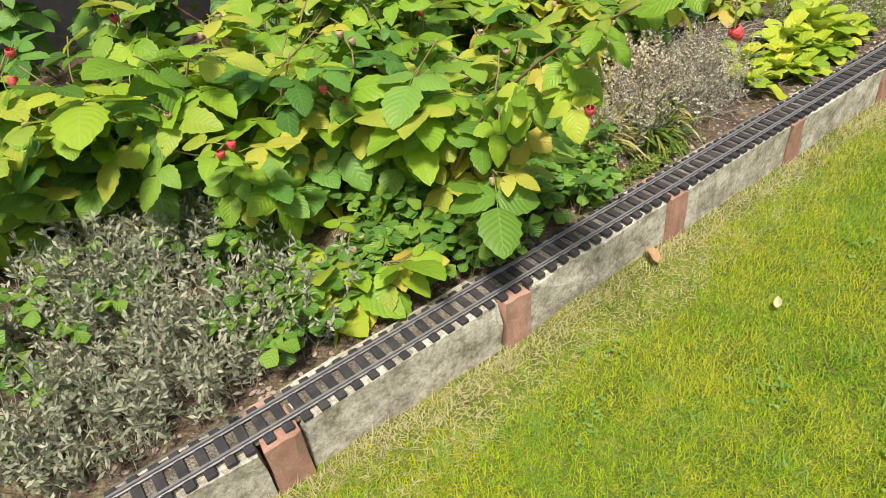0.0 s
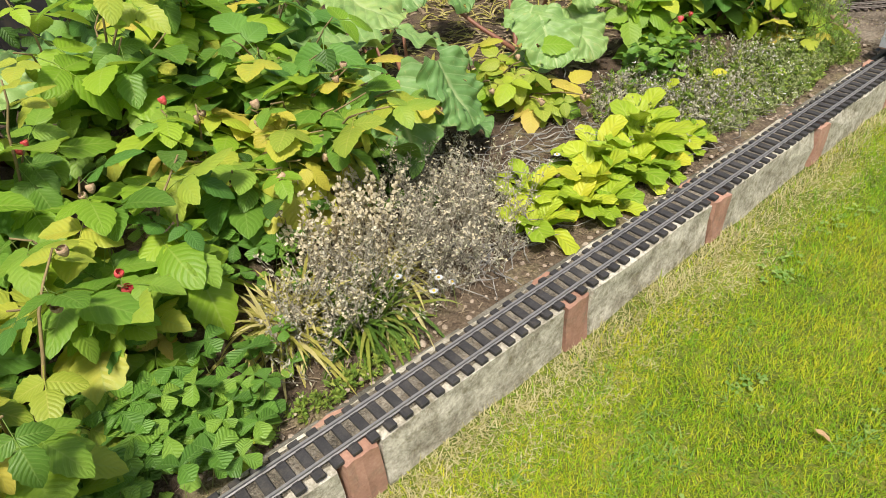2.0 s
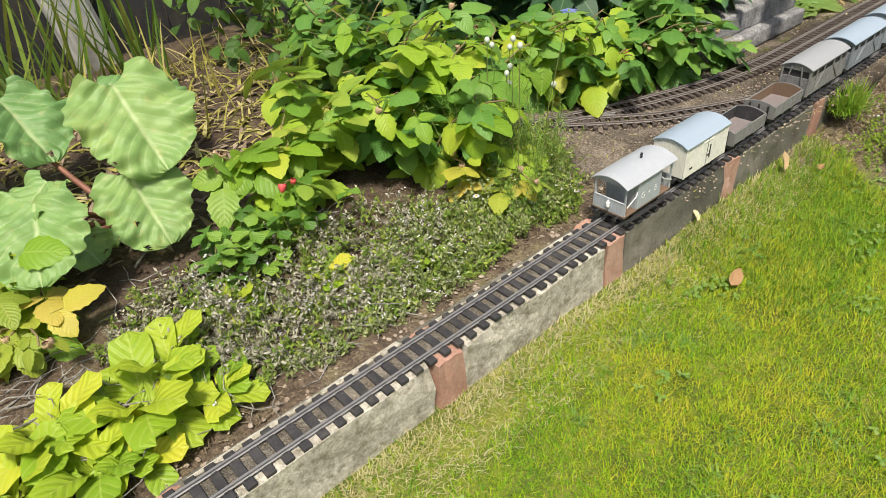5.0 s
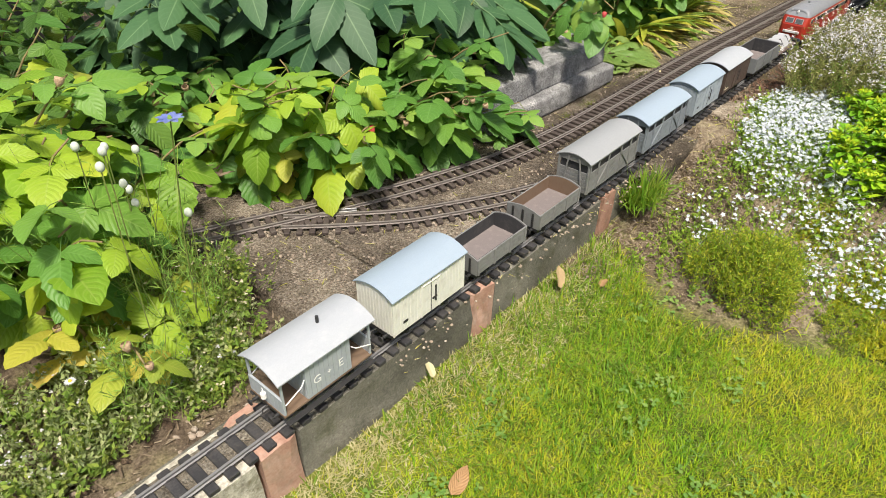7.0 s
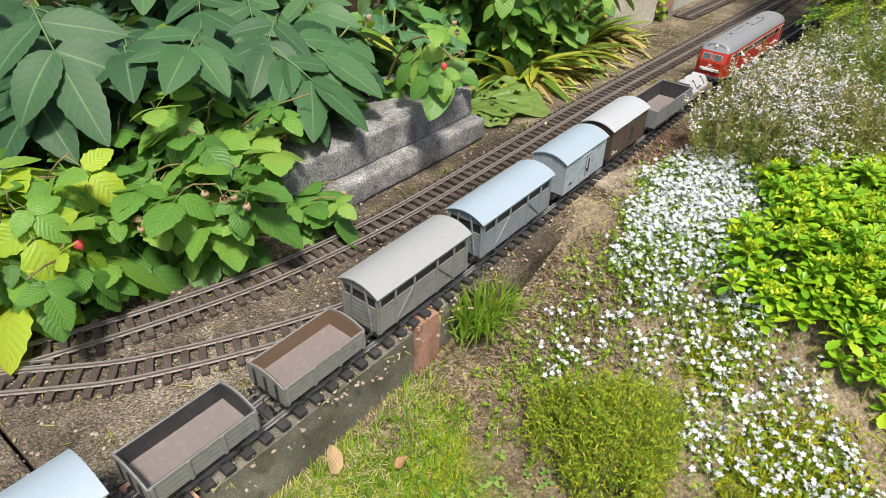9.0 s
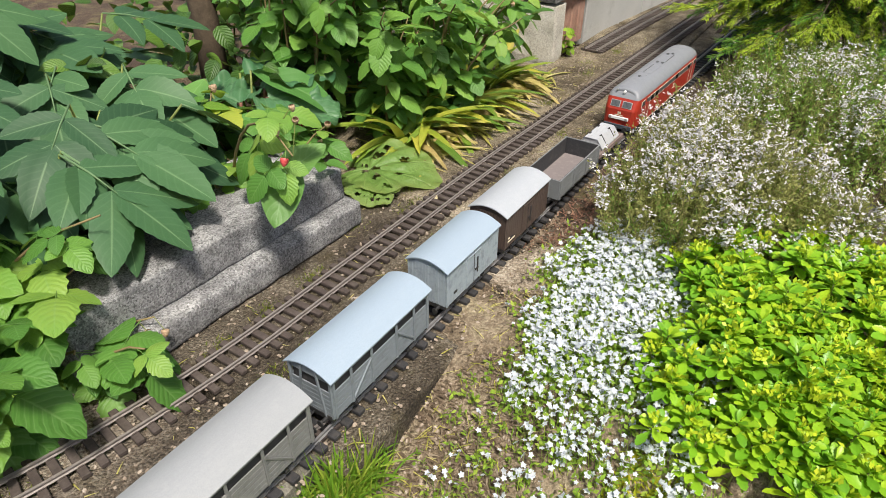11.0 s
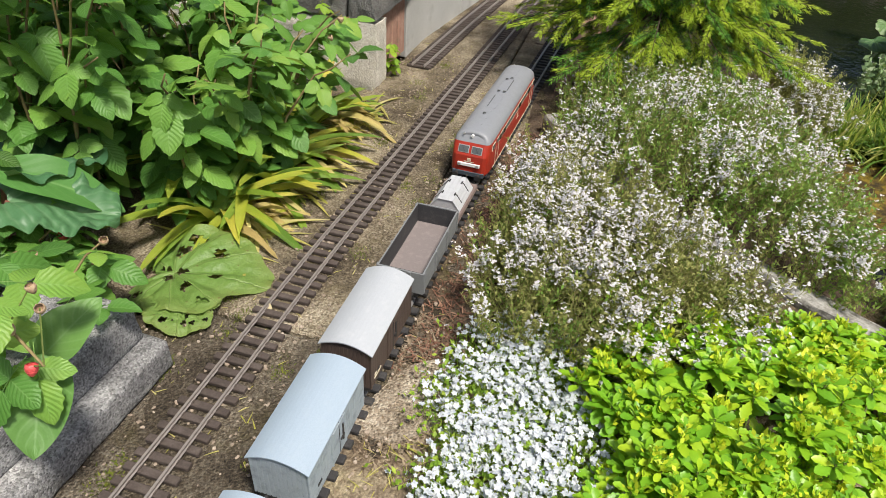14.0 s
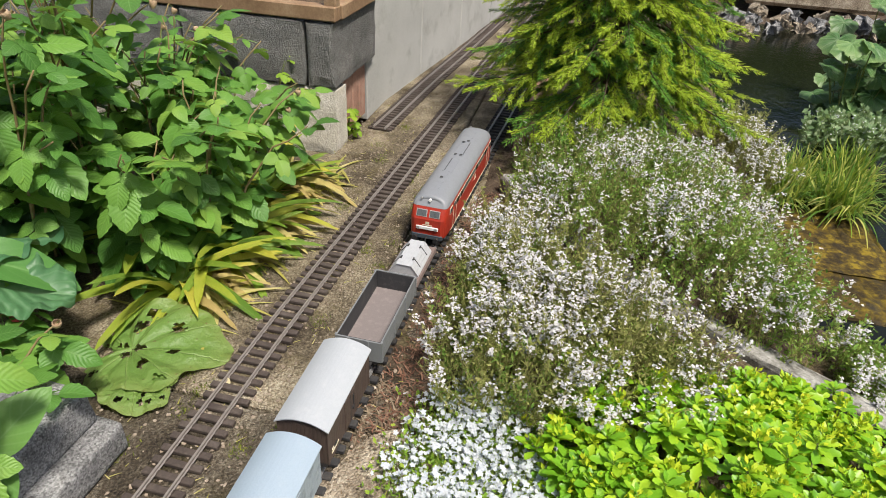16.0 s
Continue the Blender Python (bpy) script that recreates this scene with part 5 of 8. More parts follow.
        part("fuel_tank", Geo().box((0, s * 0.034, 0.015), (0.12, 0.018, 0.016), 0.002), BLUEGREY, t)
    for e in (1, -1):
        slope = math.degrees(math.atan(0.42)) * e
        for s in (1, -1):
            m = pose(e * (half + 0.0002 - (0.0945 - WAIST) * 0.42), s * 0.0175, 0.0945, 0, -slope, 0)
            f = part("windscreen_frame", Geo().box((0, 0, 0), (0.0020, 0.029, 0.0200), 0.0006), SILVERP, t, m=m)
            part("windscreen", Geo().box((0.0004 * e, 0, 0), (0.0022, 0.0250, 0.0164), 0.0005), CABPANE, f)
            part("wiper", Geo().tube([(e * 0.0022, 0.004, 0.008), (e * 0.0024, -0.004, -0.005)], 0.0005, 4), BLACKP, f)
            part("headlamp", Geo().cyl((e * (half + 0.0035), s * 0.024, 0.0545), 0.0042, 0.004, "x", 14), SILVERP, t)
            bf = Geo().cyl((e * (half + 0.005), s * 0.029, 0.0285), 0.0042, 0.014, "x", 12).cyl((e * (half + 0.0135), s * 0.029, 0.0285), 0.0026, 0.006, "x", 10).cyl((e * (half + 0.017), s * 0.029, 0.0285), 0.0078, 0.0024, "x", 18)
            part("buffer", bf, BLACKP, t)
        part("lamp_bar", Geo().box((e * (half + 0.0012), 0, 0.0545), (0.0042, 0.060, 0.0095), 0.0012), LAMPWHITE, t, "white lamp bar")
        part("buffer_beam", Geo().box((e * (half - 0.004), 0, 0.0285), (0.012, 0.084, 0.013), 0.0012), BLUEGREY, t)
        part("nose_emblem", Geo().box((e * (half + 0.0006), 0, 0.0695), (0.0014, 0.010, 0.007), 0.0003), CREAM, t)
        part("number_bar", Geo().box((e * (half + 0.0006), 0, 0.0628), (0.0012, 0.026, 0.002)), CREAM, t)
        part("top_lamp", Geo().cyl((e * (half - 0.019), 0, 0.1275), 0.0036, 0.008, "x", 12), LAMPWHITE, t)
        part("horn", Geo().tube([(e * (half - 0.024), 0.022, 0.131), (e * (half - 0.016), 0.022, 0.1315)], [0.001, 0.0026], 8), SILVERP, t)
        part("coupling", Geo().tube([(e * half, 0, 0.0285), (e * (half + 0.012), 0, 0.027), (e * (half + 0.014), 0, 0.018)], 0.0018, 6), BLACKP, t)
        bogie = Geo().box((e * 0.175, 0.036, 0.015), (0.125, 0.006, 0.009), 0.0015).box((e * 0.175, -0.036, 0.015), (0.125, 0.006, 0.009), 0.0015).box((e * 0.175, 0, 0.016), (0.03, 0.07, 0.008), 0.0015)
        for dx in (-0.04, 0.04):
            for s in (1, -1):
                bogie.box((e * 0.175 + dx, s * 0.0395, 0.0125), (0.018, 0.005, 0.012), 0.0015)
        bg = part("bogie", bogie, BLACKP, t)
        for dx in (-0.04, 0.04):
            for s in (1, -1):
                part("wheel", WHEEL, None, bg, m=pose(e * 0.175 + dx, s * 0.0235, 0.0126, 0, 0, 180 if s < 0 else 0))
    for xx, w in ((-0.055, 0.085), (0.075, 0.085)):
        part("roof_grille", Geo().box((xx, 0.0 + (-0.012 if xx > 0 else 0.010), 0.1385), (w, 0.0022, 0.0016), 0.0004), BLACKP, t)
        part("roof_panel", Geo().box((xx, 0.0, 0.1378), (w + 0.01, 0.030, 0.0022), 0.0006), ROOFGREY, t)
    for xx, yy in ((-0.145, 0.004), (0.018, 0.008), (0.018, -0.008), (0.115, 0.008), (0.128, -0.004)):
        fan = part("roof_exhaust", Geo().cyl((xx, yy, 0.1395), 0.0046, 0.004, "z", 16), BLACKP, t)
        part("exhaust_rim", Geo().cyl((xx, yy, 0.1395), 0.0056, 0.0026, "z", 16), ROOFGREY, fan)
    for xx in (-0.205, -0.165, -0.115, 0.165, 0.205):
        part("roof_hatch", Geo().box((xx, -0.008, 0.1378), (0.018, 0.005, 0.0024), 0.0007), ROOFGREY, t)


locomotive(LOCO_REAR + 0.29, 0.565)
sheeted_wagon(LOCO_REAR - 0.135, 0.172, 0.082)
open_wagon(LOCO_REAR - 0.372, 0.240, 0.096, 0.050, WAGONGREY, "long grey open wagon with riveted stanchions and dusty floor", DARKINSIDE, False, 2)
covered_van(LOCO_REAR - 0.652, 0.200, 0.086, BROWNVAN, ROOFWHITE, "dark brown covered van with a white curved roof", "van")
covered_van(LOCO_REAR - 0.882, 0.192, 0.086, BLUEVAN, ROOFBLUE, "pale blue-grey boarded covered van", "van")
covered_van(LOCO_REAR - 1.166, 0.258, 0.086, CATTLE, ROOFBLUE, "long slate-blue slatted cattle van with pale blue roof", "cattle")
covered_van(LOCO_REAR - 1.462, 0.245, 0.086, OLDGREY, ROOFLIGHT, "weathered grey slatted cattle van with light grey roof", "cattle")
open_wagon(LOCO_REAR - 1.700, 0.165, 0.086, 0.036, OLDGREY, "short grey open wagon with rounded ends and brown inside", WOODFLOOR, True, 2)
open_wagon(LOCO_REAR - 1.915, 0.165, 0.086, 0.036, OLDGREY, "short grey open wagon with rounded ends, dark inside", DARKINSIDE, True, 2)
covered_van(LOCO_REAR - 2.135, 0.190, 0.088, WHITEVAN, ROOFBLUE, "off-white boarded covered van with pale blue roof", "van", strap_mt=WHITEVAN)
brake_van(LOCO_REAR - 2.372, 0.182, 0.086)


# ---- leaves ----
def blade_points(L, W, rows, cols, shape="ovate", teeth=0, serr=0.0, pleat=0.0, droop=0.15, cup=0.1, pleats=7, wave=0.0, arch=0.0):
    """Points and map of one leaf lying along +y."""
    t = np.linspace(0, 1, rows)
    if shape == "ovate":
        w = np.power(t + 1e-6, 0.5) * np.power(1 - t, 0.8)
    elif shape == "pointed":
        w = np.power(t + 1e-6, 0.5) * np.power(1 - t, 0.82)
    elif shape == "elder":
        w = np.power(t + 1e-6, 0.6) * np.power(1 - t, 0.85)
    elif shape == "lance":
        w = np.power(t + 1e-6, 0.8) * np.power(1 - t, 0.75)
    elif shape == "oblong":
        w = 0.16 + 0.84 * np.power(np.sin(np.pi * np.clip(t * 0.86 + 0.02, 0, 1) ** 1.7), 0.75)
        w[-1] = 0.05
    elif shape == "spoon":
        w = 0.18 + np.power(np.sin(np.pi * np.clip(t, 0, 1) ** 2.0), 0.8)
        w[-1] = 0.25
    else:
        w = np.minimum(1, 0.55 + 2.5 * t) * np.power(1 - t, 0.35)
    w = w / w.max() * W / 2
    s = np.linspace(-1, 1, cols)
    S, T = np.meshgrid(s, t)
    WW = np.repeat(w[:, None], cols, 1)
    if teeth:
        saw = ((t * teeth) % 1.0)[:, None]
        WW = WW * (1 + serr * (saw - 0.5) * (np.abs(S) > 0.9))
    x = S * WW
    y = T * L
    z = cup * np.abs(S) * WW - arch * S**2 * WW - droop * L * T**2 + pleat * L * np.sin(2 * np.pi * pleats * (T - 0.3 * np.abs(S))) * np.abs(S) ** 0.5
    if wave:
        z = z + wave * L * np.sin(9 * T + 2.5 * np.sign(S)) * np.abs(S)
    return np.dstack([x, y, z]), np.dstack([S * 0.5 + 0.5, T])


def put(g, P, uv, m):
    a = np.array(m)
    return g.grid((P.reshape(-1, 3) @ a[:3, :3].T + a[:3, 3]).reshape(P.shape), uv)


def raspberry_leaf(k, mt, size=1.0, rows=11, cols=5):
    """A leaf of three toothed, pleated leaflets on a stalk."""
    r = np.random.RandomState(100 + k)
    g = Geo()
    for a, l, y0 in ((0, 0.078, 0.060), (78 + r.uniform(-12, 12), 0.062, 0.041), (-78 + r.uniform(-12, 12), 0.062, 0.041)):
        l *= size * r.uniform(0.9, 1.1)
        P, uv = blade_points(l, l * r.uniform(0.7, 0.84), rows, cols, "pointed", rows // 2, 0.24, 0.004, r.uniform(0.05, 0.35), r.uniform(0.25, 0.6), 5, arch=r.uniform(0.2, 0.5))
        put(g, P, uv, pose(0, y0 * size, 0, r.uniform(-18, 6), r.uniform(-15, 15), a))
    g.tube([(0, 0, 0), (0, 0.03 * size, 0.004), (0, 0.062 * size, 0)], [0.0011, 0.0009, 0.0007], 3, False)
    return g.mesh("leaf", mt, True)


def simple_leaf(name, k, mt, L, W, shape, rows=10, cols=5, **kw):
    r = np.random.RandomState(300 + k)
    kw = {q: (v * r.uniform(0.7, 1.3) if q in ("droop", "cup", "pleat", "wave") else v) for q, v in kw.items()}
    P, uv = blade_points(L * r.uniform(0.9, 1.1), W * r.uniform(0.88, 1.1), rows, cols, shape, **kw)
    return put(Geo(), P, uv, pose(0, 0, 0)).mesh(name, mt, True)


def round_leaf(k, mt, R, lobes=9, ruffle=0.12, heart=0.75, crinkle=0.035, pointed=0.25, holes=0, name="leaf", hole_size=(0.03, 0.09), cells=(97, 20)):
    """A big rounded leaf with a wavy, scalloped edge and puckered fields between its ribs; its stalk meets it at the origin, it points along +y."""
    r = np.random.RandomState(500 + k)
    na, nr = cells
    a = np.linspace(-np.pi, np.pi, na)
    ph = r.uniform(0, 6.28, 8)
    rim = 1 - heart * np.exp(-((np.abs(a) - np.pi) ** 2) / 0.035) + pointed * np.exp(-(a**2) / 0.25)
    rim = rim * (1 + 0.05 * np.sin(2 * a + ph[0]) + 0.05 * np.sin(5 * a + ph[1]) + 0.045 * np.sin(lobes * a + ph[2]) + 0.014 * np.sin(19 * a + ph[3]) + 0.007 * np.sin(31 * a + ph[5]))
    rad = np.linspace(0.012, 1, nr)
    A, RR = np.meshgrid(a, rad)
    rr = RR * rim[None] * R
    x, y = rr * np.sin(A), rr * np.cos(A) + 0.25 * R * RR**1.5
    puff = np.abs(np.sin(4.5 * A)) * RR * (1.15 - RR) * 0.2
    frill = ruffle * RR**3 * (np.sin(5 * A + ph[4]) + 0.7 * np.sin(8 * A + ph[5]) + 0.45 * np.sin(lobes * 1.6 * A + ph[6]))
    pucker = crinkle * (np.sin(10 * x / R + ph[3]) * np.sin(9 * y / R + ph[0]) + 0.3 * np.sin(24 * x / R + ph[1]) * np.sin(22 * y / R + ph[2])) * RR**0.6
    bow = -0.22 * RR**2 * np.cos(A) ** 2 + 0.10 * np.abs(np.sin(A)) * RR
    P = np.dstack([x, y, R * (puff + frill + pucker + bow)])
    uv = np.dstack([A / math.tau + 0.5, RR])
    g = Geo().grid(P, uv)
    if holes:
        c = np.c_[r.uniform(-0.75, 0.75, holes), r.uniform(-0.5, 1.05, holes)] * R
        hr = r.uniform(*hole_size, holes) * R
        mid = np.array([P.reshape(-1, 3)[f, :2].mean(0) for f in g.f])
        d = np.linalg.norm(mid[:, None] - c[None], axis=2) * r.uniform(0.75, 1.3, (len(mid), 1)) < hr[None]
        g.f = [f for f, gone in zip(g.f, d.any(1)) if not gone]
    return g.mesh(name, mt, True)


def broad_leaf(k, mt, L, W, holes=0, hole_size=(0.012, 0.03), cells=(45, 33), name="leaf"):
    """A broad rhubarb-like blade: heart-shaped, blistered between its side veins, with a wavy, torn margin."""
    r = np.random.RandomState(560 + k)
    t, s = np.linspace(0, 1, cells[0]), np.linspace(-1, 1, cells[1])
    S, T = np.meshgrid(s, t)
    ph = r.uniform(0, math.tau, 8)
    w = np.power(T + 0.012, 0.32) * np.power(1.004 - T, 0.44)
    w = w / w.max() * W / 2
    side = np.sign(S)
    rim = 1 + np.abs(S) ** 4 * (0.07 * np.sin(8 * T + ph[0] + side) + 0.035 * np.sin(19 * T + ph[1] + 2 * side) + 0.03 * np.sin(41 * T + ph[2] + side) + 0.025 * np.sin(67 * T + ph[3]))
    x = S * w * rim
    y = L * (T - 0.16 * np.abs(S) ** 2.2 * np.exp(-((T / 0.2) ** 2))) + 0.012 * L * np.sin(6 * T + ph[3]) * np.abs(S)
    vein = 6.0 * T - 2.6 * np.abs(S) + 0.25 * np.sin(7 * T + ph[2] + side)
    z = 0.042 * L * np.abs(np.sin(math.pi * vein)) ** 0.7 * np.abs(S) ** 0.4 * (1 - 0.6 * np.abs(S) ** 2)
    z = z + 0.055 * L * np.abs(S) ** 2.2 * (np.sin(15 * T + ph[4] + 1.3 * side) + 0.8 * np.sin(35 * T + ph[5] + side))
    z = z + 0.035 * L * np.sin(9 * x / W + ph[6]) * np.sin(8 * y / L + ph[7]) + 0.009 * L * np.sin(27 * x / W + ph[1] + 5 * T) * np.sin(21 * y / L + ph[5] + 4 * S) + r.uniform(0.15, 0.35) * np.abs(x) - r.uniform(0.2, 0.5) * x**2 / W - r.uniform(0.0, 0.2) * L * T**2
    P = np.dstack([x, y, z])
    g = Geo().grid(P, np.dstack([S * 0.5 + 0.5, T]))
    if holes:
        c = np.c_[r.uniform(-0.4, 0.4, holes) * W, r.uniform(0.1, 0.95, holes) * L]
        hr = r.uniform(*hole_size, holes) * L
        mid = np.array([P.reshape(-1, 3)[f, :2].mean(0) for f in g.f])
        d = np.linalg.norm(mid[:, None] - c[None], axis=2) * r.uniform(0.7, 1.3, (len(mid), 1)) < hr[None]
        g.f = [f for f, gone in zip(g.f, d.any(1)) if not gone]
    return g.mesh(name, mt, True)


def aim(p, azimuth, tilt, roll=0.0, s=1.0):
    """Pose of a leaf: from p, heading azimuth (degrees from +x), raised by tilt."""
    return pose(*p, 0, 0, azimuth - 90) @ pose(0, 0, 0, tilt, 0, 0) @ pose(0, 0, 0, 0, roll, 0) @ Matrix.Scale(s, 4)


RASP_SET = [raspberry_leaf(k, RASP) for k in range(6)]
GREEN_SET = [raspberry_leaf(10 + k, RASP_GREEN) for k in range(6)]
LIME_SET = [raspberry_leaf(30 + k, LIME, 1.05) for k in range(5)]
YELLOW_SET = [raspberry_leaf(20 + k, YELLOW, 0.8) for k in range(4)]
FAR_SET = [raspberry_leaf(50 + k, RASP_GREEN, 1.0, 9, 3) for k in range(4)]


def berry_mesh(mt, name):
    """A knobbly conical berry with a hollow top, hanging along -z."""
    u, v = np.meshgrid(np.linspace(0, 1, 17), np.arange(24) * math.tau / 24, indexing="ij")
    ring = np.floor(u * 5.999)
    knob = np.abs(np.sin(u * 6 * math.pi)) ** 0.6 * np.abs(np.sin(4 * v + ring * math.pi / 2)) ** 0.6
    rad = 0.0095 * np.sin(np.clip(0.25 + u * 0.75, 0, 1) * math.pi) ** 0.6 * (0.86 + 0.2 * knob) * (1 - 0.25 * u)
    P = np.dstack([rad * np.cos(v), rad * np.sin(v), 0.003 - 0.019 * u])
    return Geo().grid(P, close=True).mesh(name, mt, True)


BERRY_ME, DRY_ME = berry_mesh(BERRY, "berry"), berry_mesh(DRYBERRY, "withered_berry")


def raspberry_bush(x, y, h, canes, seed, sets, label, spread=0.22, berries=2, dry=3, per=9, lean=(0, -0.1), size=1.0):
    """Canes that arch outward, each with leaves of three leaflets all the way up, and a few berries at the tips."""
    r = np.random.RandomState(seed)
    z0 = float(ground_z(x, y)) if not (x > 3.42 and y > 0.85 and y < 1.62) else 0.0
    t = thing("raspberry_bush", (x, y, z0 - 0.005), label, "raspberry bush", "raspberry bushes")
    for c in range(canes):
        a = r.uniform(0, math.tau)
        base = np.array((0.06 * math.cos(a) * r.rand(), 0.06 * math.sin(a) * r.rand(), 0))
        out = np.array((math.cos(a), math.sin(a), 0)) * spread * r.uniform(0.3, 1.0) + np.array((lean[0], lean[1], 0)) * r.uniform(0.3, 1.1)
        hh = h * r.uniform(0.7, 1.05)
        q = np.linspace(0, 1, 8)
        pts = base + out * (q[:, None] ** 1.7) + np.array((0, 0, 1)) * (hh * (q - 0.22 * q**3))[:, None] + r.normal(0, 0.004, (8, 3))
        part("cane", Geo().tube(pts, list(np.linspace(0.0042, 0.0016, 8)), 6), CANE, t, smooth=True)
        for k in range(per):
            f = 0.12 + 0.88 * (k + r.uniform(0, 0.6)) / per
            f = min(f, 0.995)
            p = np.array([np.interp(f, q, pts[:, i]) for i in range(3)])
            az = -90 + r.normal(0, 55) if r.rand() < 0.68 else math.degrees(a) + k * 137.5
            tilt = r.uniform(-62, 16) + 16 * f
            ms = sets[r.randint(len(sets))]
            s = r.uniform(0.6, 1.15) * (0.72 if f > 0.9 else 1.0) * size
            part("leaf", ms[r.randint(len(ms))], None, t, m=aim(p, az, tilt, r.uniform(-20, 20), s))
        if c < berries + dry:
            me = BERRY_ME if c < berries else DRY_ME
            for k in range(2):
                p = pts[-1 - k] + r.normal(0, 0.012, 3) + np.array((0, -0.012, -0.006))
                part("berry" if c < berries else "withered_berry", me, None, t, m=pose(*p, r.uniform(-30, 30), r.uniform(-30, 30), 0) @ Matrix.Scale(r.uniform(0.75, 1.1), 4))
                part("berry_stalk", Geo().tube([pts[-1 - k], p], 0.0008, 4), STEM, t)
    return t


MIX = [RASP_SET, RASP_SET, LIME_SET, LIME_SET, GREEN_SET, YELLOW_SET]
GREENS = [GREEN_SET, LIME_SET, RASP_SET]
DEEP = [GREEN_SET]
FAR = [FAR_SET]
LAB = ("raspberry bush with pleated green and yellowing leaves and ripe berries", "dense raspberry bush with bright green toothed leaves", "raspberry bush with mostly yellow leaves and withered berries")
for i, (x, y, h, n, sets, lab) in enumerate((
    (-0.55, 1.40, 0.46, 7, MIX, 0), (-0.30, 1.70, 0.55, 8, FAR, 1), (-0.10, 1.56, 0.55, 8, MIX, 0), (0.10, 1.55, 0.55, 8, GREENS, 1), (0.22, 1.42, 0.6, 9, [RASP_SET, LIME_SET], 0),
    (0.37, 0.97, 0.15, 5, [LIME_SET, YELLOW_SET], 2), (0.42, 1.24, 0.46, 8, MIX, 0), (0.40, 1.40, 0.52, 8, MIX, 0), (0.62, 1.65, 0.55, 8, GREENS, 1), (0.64, 1.16, 0.46, 8, MIX, 0), (0.78, 0.98, 0.42, 5, [YELLOW_SET, RASP_SET], 2),
    (0.90, 1.42, 0.50, 8, MIX, 0), (1.02, 1.18, 0.36, 6, MIX, 0), (1.18, 1.75, 0.62, 7, [LIME_SET, RASP_SET], 1), (1.28, 1.42, 0.34, 6, MIX, 0), (1.50, 1.42, 0.36, 7, [YELLOW_SET, YELLOW_SET, RASP_SET], 2), (1.66, 1.52, 0.3, 7, [YELLOW_SET, RASP_SET, GREEN_SET], 2), (1.40, 1.42, 0.3, 7, [YELLOW_SET, YELLOW_SET, RASP_SET], 2), (1.58, 1.60, 0.42, 8, GREENS, 1), (1.70, 1.95, 0.5, 5, FAR, 1), (3.35, 2.1, 0.45, 5, FAR, 1),
    (-0.5, 2.2, 0.75, 7, FAR, 1), (0.0, 2.15, 0.8, 7, FAR, 1), (0.45, 2.3, 0.85, 7, FAR, 1), (1.35, 2.2, 0.75, 7, FAR, 1), (0.85, 1.9, 0.66, 7, MIX, 0), (1.5, 1.95, 0.6, 7, [LIME_SET, RASP_SET, YELLOW_SET], 2),
    (1.45, 1.78, 0.42, 6, GREENS, 1), (2.10, 1.44, 0.2, 6, [YELLOW_SET, YELLOW_SET, LIME_SET], 2), (2.16, 1.36, 0.12, 5, [LIME_SET, YELLOW_SET], 2),
    (2.72, 1.34, 0.26, 6, [RASP_SET, LIME_SET, LIME_SET], 0), (2.95, 1.50, 0.36, 7, [RASP_SET, LIME_SET], 1), (3.08, 1.28, 0.40, 8, [LIME_SET, LIME_SET, GREEN_SET], 1), (3.18, 1.50, 0.46, 8, [LIME_SET, GREEN_SET], 1), (3.24, 1.30, 0.34, 7, [LIME_SET, RASP_SET, GREEN_SET], 1), (3.16, 1.10, 0.14, 5, [LIME_SET, YELLOW_SET, YELLOW_SET], 2), (3.22, 1.68, 0.3, 7, [RASP_SET, GREEN_SET], 1), (3.25, 1.85, 0.4, 8, GREENS, 1),
    (3.66, 1.52, 0.36, 8, [LIME_SET, LIME_SET, GREEN_SET], 0), (3.76, 1.36, 0.22, 7, [LIME_SET, LIME_SET, YELLOW_SET], 0), (3.86, 1.42, 0.36, 8, [LIME_SET, GREEN_SET], 1), (4.02, 1.38, 0.34, 8, DEEP, 1), (3.94, 1.30, 0.27, 8, DEEP, 1), (4.12, 1.30, 0.28, 8, DEEP, 1), (4.27, 1.26, 0.15, 7, DEEP, 1), (4.36, 1.40, 0.28, 7, DEEP, 1), (3.6, 1.85, 0.4, 7, FAR, 1),
    (4.20, 1.42, 0.38, 7, DEEP, 1), (4.72, 1.44, 0.34, 6, GREENS, 0), (4.86, 1.38, 0.26, 7, DEEP, 0), (4.97, 1.50, 0.27, 7, DEEP, 0), (4.76, 1.34, 0.24, 7, DEEP, 1),
    (5.40, 1.36, 0.52, 8, DEEP, 1), (5.56, 1.30, 0.58, 9, DEEP, 1), (5.72, 1.48, 0.66, 9, DEEP, 1), (5.40, 1.66, 0.88, 9, DEEP, 1), (5.86, 1.40, 0.46, 7, DEEP, 1), (5.92, 1.70, 0.66, 9, FAR, 1), (5.38, 1.85, 0.85, 9, FAR, 1), (5.65, 1.9, 0.85, 9, FAR, 1), (5.45, 2.2, 0.9, 5, FAR, 1), (5.45, 1.5, 0.92, 8, DEEP, 1), (5.25, 1.55, 0.8, 7, DEEP, 1), (5.5, 1.8, 1.0, 8, DEEP, 1), (5.22, 1.66, 1.12, 6, DEEP, 1), (5.62, 1.72, 1.12, 6, DEEP, 1), (5.8, 1.62, 0.74, 7, DEEP, 1),
)):
